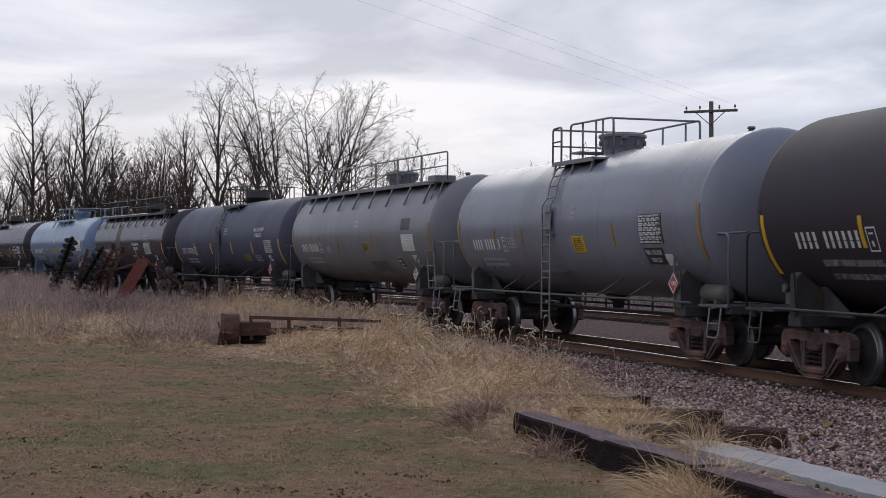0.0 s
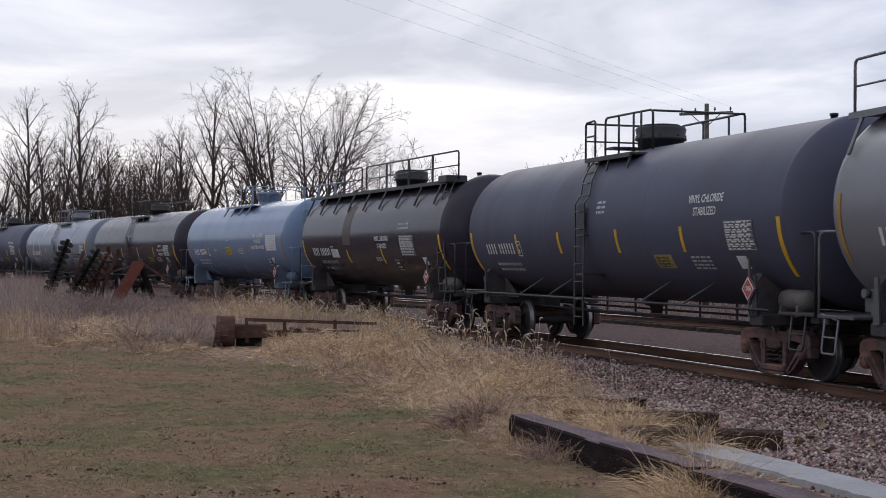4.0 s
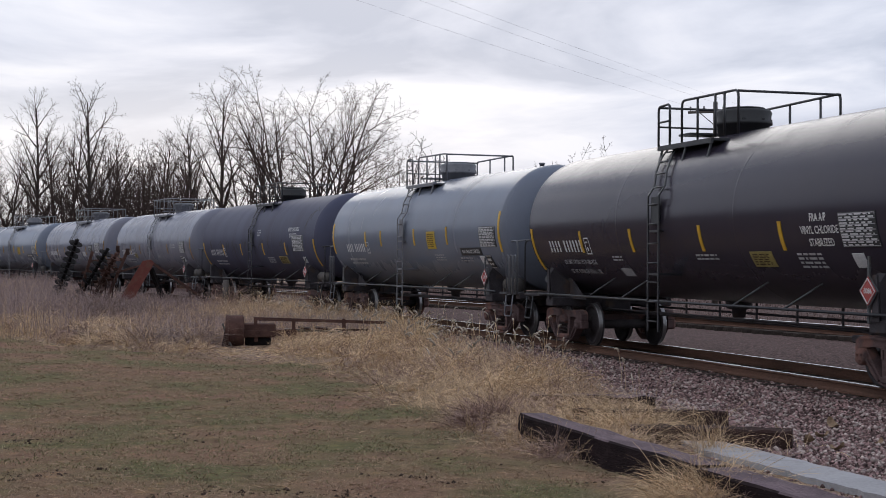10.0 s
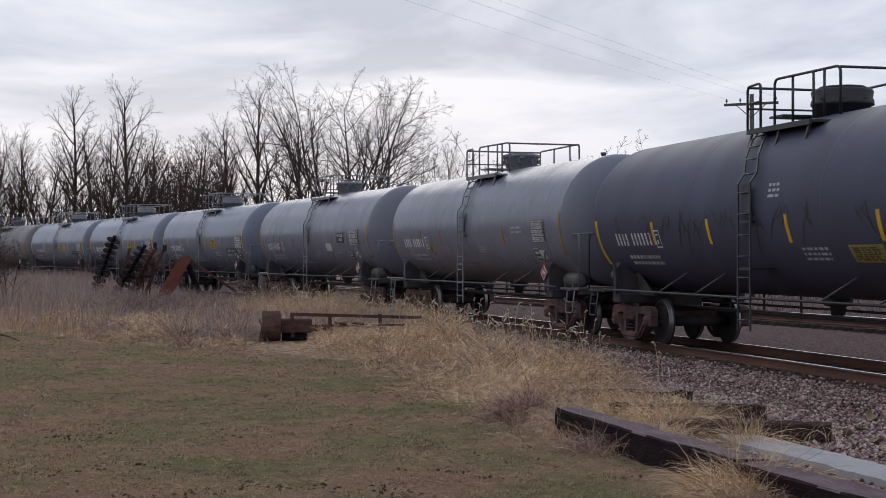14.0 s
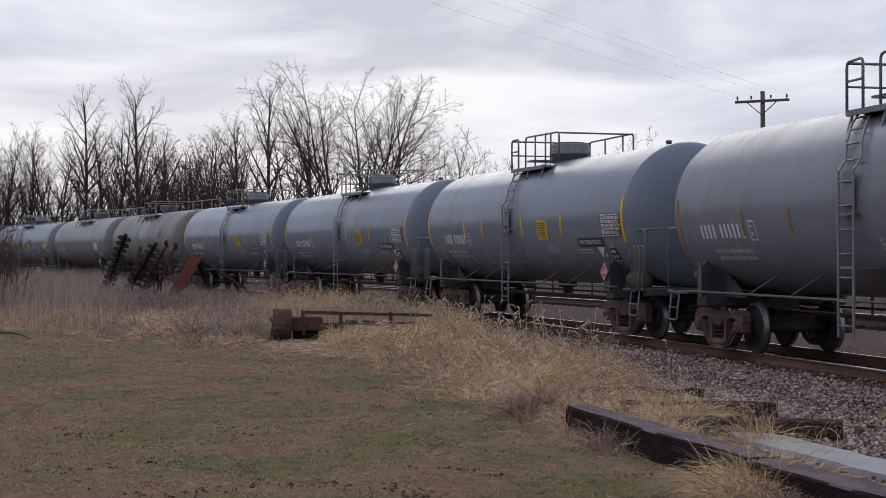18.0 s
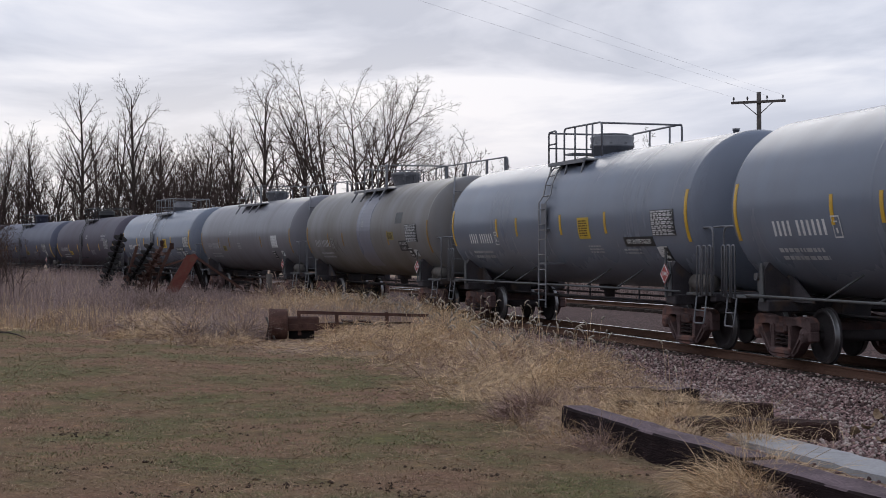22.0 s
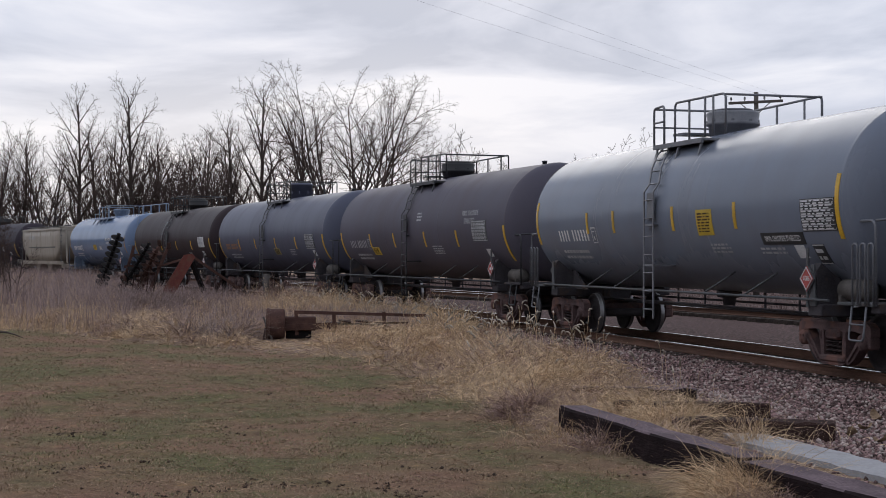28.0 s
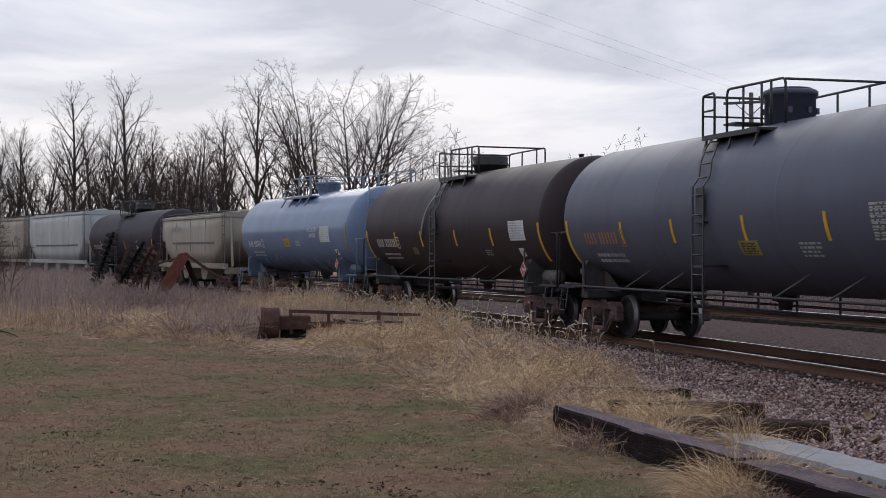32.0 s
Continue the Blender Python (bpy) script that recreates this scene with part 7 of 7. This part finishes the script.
tuft(-15.5, 6.2, 1300, 0.75, 0.46, 0.006, M_STRAW, "golden dry grass tuft on the gravel's edge")
tuft(-18.9, 6.5, 800, 0.6, 0.34, 0.006, M_STRAW, "golden dry grass tuft round a tie")
tuft(-17.0, 6.3, 800, 0.6, 0.42, 0.006, M_STRAW, "golden dry grass tuft round a tie")
tuft(-33.4, 5.6, 420, 0.6, 0.40, 0.007, M_STRAW, "pale straw before the rusty frame")
tuft(-33.7, 6.6, 420, 0.8, 0.5, 0.008, M_STRAW, "pale straw before the rusty frame")
tuft(-35.2, 3.2, 500, 0.9, 0.55, 0.008, M_STRAWD, "brown weeds by the rusty frame")
brush(-33.9, 2.7, 420, 1.1, 0.6, "tangle of grey dry twigs before the rusty frame")
brush(-34.6, 1.9, 380, 1.2, 0.55, "low grey dry bush at the lawn's edge")
brush(-36.2, 0.8, 300, 1.1, 0.45, "low grey dry bush at the lawn's edge")
brush(-34.2, 3.2, 130, 0.6, 0.7, "tangle of grey dry twigs before the rusty frame")
for bx, by, bn in ((-44.2, 0.5, 620), (-45.6, 1.5, 560), (-46.5, 2.6, 480), (-47.5, -0.6, 420)):
    brush(bx, by, bn, 1.7, 0.85, "dark brown bramble tangle in the rough field", M_FARWEED)
zb = ground_z(-37.2, -2.3)
thing("fallen_branch", Shape().tube([(-38.6, -2.85, zb + 0.03), (-37.6, -2.45, zb + 0.06), (-36.8, -2.2, zb + 0.05), (-35.7, -1.95, zb + 0.02)], 0.028, 5, 0.010).tube([(-37.2, -2.3, zb + 0.05), (-36.3, -2.25, zb + 0.09)], 0.014, 4, 0.007), M_BARK, "thin dark fallen branch lying on the lawn", "branch")
for tx, ty, th in ((-37.0, 8.5, 0.62), (-38.5, 8.9, 0.7), (-40.5, 9.1, 0.8), (-42.5, 9.2, 0.75), (-44.5, 9.2, 0.85), (-47.0, 9.0, 0.9), (-50.0, 8.6, 0.95), (-36.0, 7.8, 0.55), (-34.5, 8.0, 0.5), (-32.5, 7.6, 0.5), (-30.5, 7.4, 0.45), (-53.0, 8.0, 1.0)):
    tuft(tx, ty, 420, 0.9, th, 0.010, M_STRAW, "tall golden grass tuft along the ballast")["group"] = "tall tufts along the ballast"
for tx, ty in ((-58.2, 0.6), (-58.0, 1.8), (-58.4, 2.9), (-57.6, 4.1)):
    tuft(tx, ty, 500, 1.0, 0.75, 0.012, M_FARWEED, "dark brown weeds before the rusty harrows")["group"] = "weeds by the harrows"
for tx, ty, th in ((-43.5, 6.6, 1.15), (-44.6, 5.7, 1.3), (-46.0, 5.0, 1.2), (-45.2, 4.2, 1.0), (-41.5, 6.9, 0.95), (-39.8, 6.2, 0.8), (-47.5, 6.8, 1.3), (-49.5, 5.8, 1.2), (-42.8, 4.9, 0.85), (-51.5, 6.9, 1.3)):
    tuft(tx, ty, 460, 1.0, th * 0.8, 0.009, M_STRAW, "tall golden weeds standing before the train")["group"] = "tall tufts along the ballast"
tuft(-57.8, 6.3, 900, 0.9, 1.25, 0.010, M_STRAWD, "tall brown weeds round the wooden post")


def straw_mounds():
    """Domed clumps that break up the band of straw."""
    rnd = random.Random(29)
    for k in range(24):
        x = rnd.uniform(-40, -16)
        lo, hi = edge_many(np.array([x]))[0] + 0.2, on_track(x - 0.5)[1] - gravel_edge(x) - 0.3
        y = rnd.uniform(lo, hi)
        big = rnd.uniform(0.25, 0.6)
        straw = rnd.random() < 0.6
        t = tuft(x, y, int(380 * big), big, big * rnd.uniform(0.45, 0.7), 0.0045 * math.hypot(x, y) / 18, M_STRAW if straw else M_STRAWD, "domed dry straw tuft in the weed strip" if straw else "domed grey-brown weed tuft in the weed strip")
        t["group"] = "tufts of the weed strip"


straw_mounds()


def dried_leaf(x, y, size, turn, seed):
    """A large curled brown leaf."""
    rnd = random.Random(seed)
    v, f = [], []
    for i in range(7):
        a = -1.5 + 3.0 * i / 6
        w = size * 0.32 * math.sin(math.pi * (i + 0.7) / 7.4)
        cx, cz = size * 0.5 * math.sin(a), size * 0.42 * (1 - math.cos(a))
        for j in (-1, 0, 1):
            v.append((cx, w * j, cz + 0.25 * w * abs(j) + rnd.uniform(-0.003, 0.003)))
    for i in range(6):
        for j in range(2):
            k = i * 3 + j
            f.append((k, k + 1, k + 4, k + 3))
    s = Shape()
    s.add(v, f)
    thing("dried_leaf", s, M_LEAF, "large curled dry leaf lying on the ballast", "leaf", "dry leaves on the ballast", at=pose(x, y, ground_z(x, y) + 0.03, rnd.uniform(-20, 20), rnd.uniform(-30, 30), turn))


for k, (lx, ly, ls) in enumerate(((-16.6, 9.3, 0.20), (-15.9, 8.2, 0.15), (-15.4, 8.5, 0.17), (-14.6, 7.9, 0.20), (-14.0, 7.9, 0.17), (-13.2, 8.3, 0.13), (-15.0, 9.0, 0.12))):
    dried_leaf(lx, ly, ls, 50 * k, k)


def foxtails():
    """Nodding foxtail heads on thin stems along the edge of the ballast."""
    rnd = random.Random(17)
    for k in range(330):
        s = rnd.uniform(-52, -20) if k < 150 else rnd.uniform(-46, -26)
        d = -rnd.uniform(2.5, 5.2) - (0.9 if s > -27 else 0)
        x, y, h = on_track(s, d)
        z = ground_z(x, y)
        hh = rnd.uniform(0.25, 0.95) * (1.0 if s < -28 else 0.8)
        a = rnd.uniform(0, 6.28)
        u = Vector((math.cos(a), math.sin(a), 0))
        p = tagged(new("foxtail_weed"), "dry foxtail stem with a pale nodding head", "weed", "foxtails along the ballast")
        p.matrix_basis = pose(x, y, z)
        top = u * 0.10 + Vector((0, 0, hh))
        part("stem", Shape().tube([(0, 0, -0.03), tuple(u * 0.02 + Vector((0, 0, hh * 0.5))), tuple(top)], 0.003, 4), M_STRAW, p)
        nod = rnd.uniform(-0.4, 1.0)
        k2 = rnd.uniform(1.0, 1.8)
        hd = [top, top + (u * 0.02 + Vector((0, 0, 0.030))) * k2, top + (u * 0.05 + Vector((0, 0, 0.05 - 0.012 * nod))) * k2, top + (u * (0.075 + 0.01 * nod) + Vector((0, 0, 0.06 - 0.045 * nod))) * k2]
        part("seed_head", Shape().tube([tuple(q) for q in hd], 0.020, 6, 0.010), M_HEADS, p)


foxtails()
# unseen dark wall added behind the camera to darken the tanks' lower reflections
s = Shape().prism([(-260, -70), (260, -70), (260, -73), (-260, -73)], -1.0, 9.0, "z")
thing("backdrop", s, M_TWIG, "added plain dark wall, unseen behind the camera", "woods", kind="structure")


# ---- motion: the train runs to the right, slowly gathering speed ----
def run(t):
    return 8.9396 * t + 0.016551 * (t - 16) ** 2


def motions():
    rows = [i * 0.5 for i in range(65)]
    for car, lt, rt in CARS:
        keys = []
        for t in rows:
            d = run(t)
            a, b = on_track(lt + d), on_track(rt + d)
            keys.append((t, pose((a[0] + b[0]) / 2, (a[1] + b[1]) / 2, 0, 0, 0, math.degrees(math.atan2(b[1] - a[1], b[0] - a[0])))))
        walk(car, keys)
    steps = [i * 0.0667 for i in range(481)]
    for k, ws in enumerate(WHEELS):
        base = ws.matrix_basis.copy()
        walk(ws, [(min(t, 32.0), base @ Matrix.Rotation(run(t) / 0.457 + k * 0.7, 4, "Y")) for t in steps])


motions()
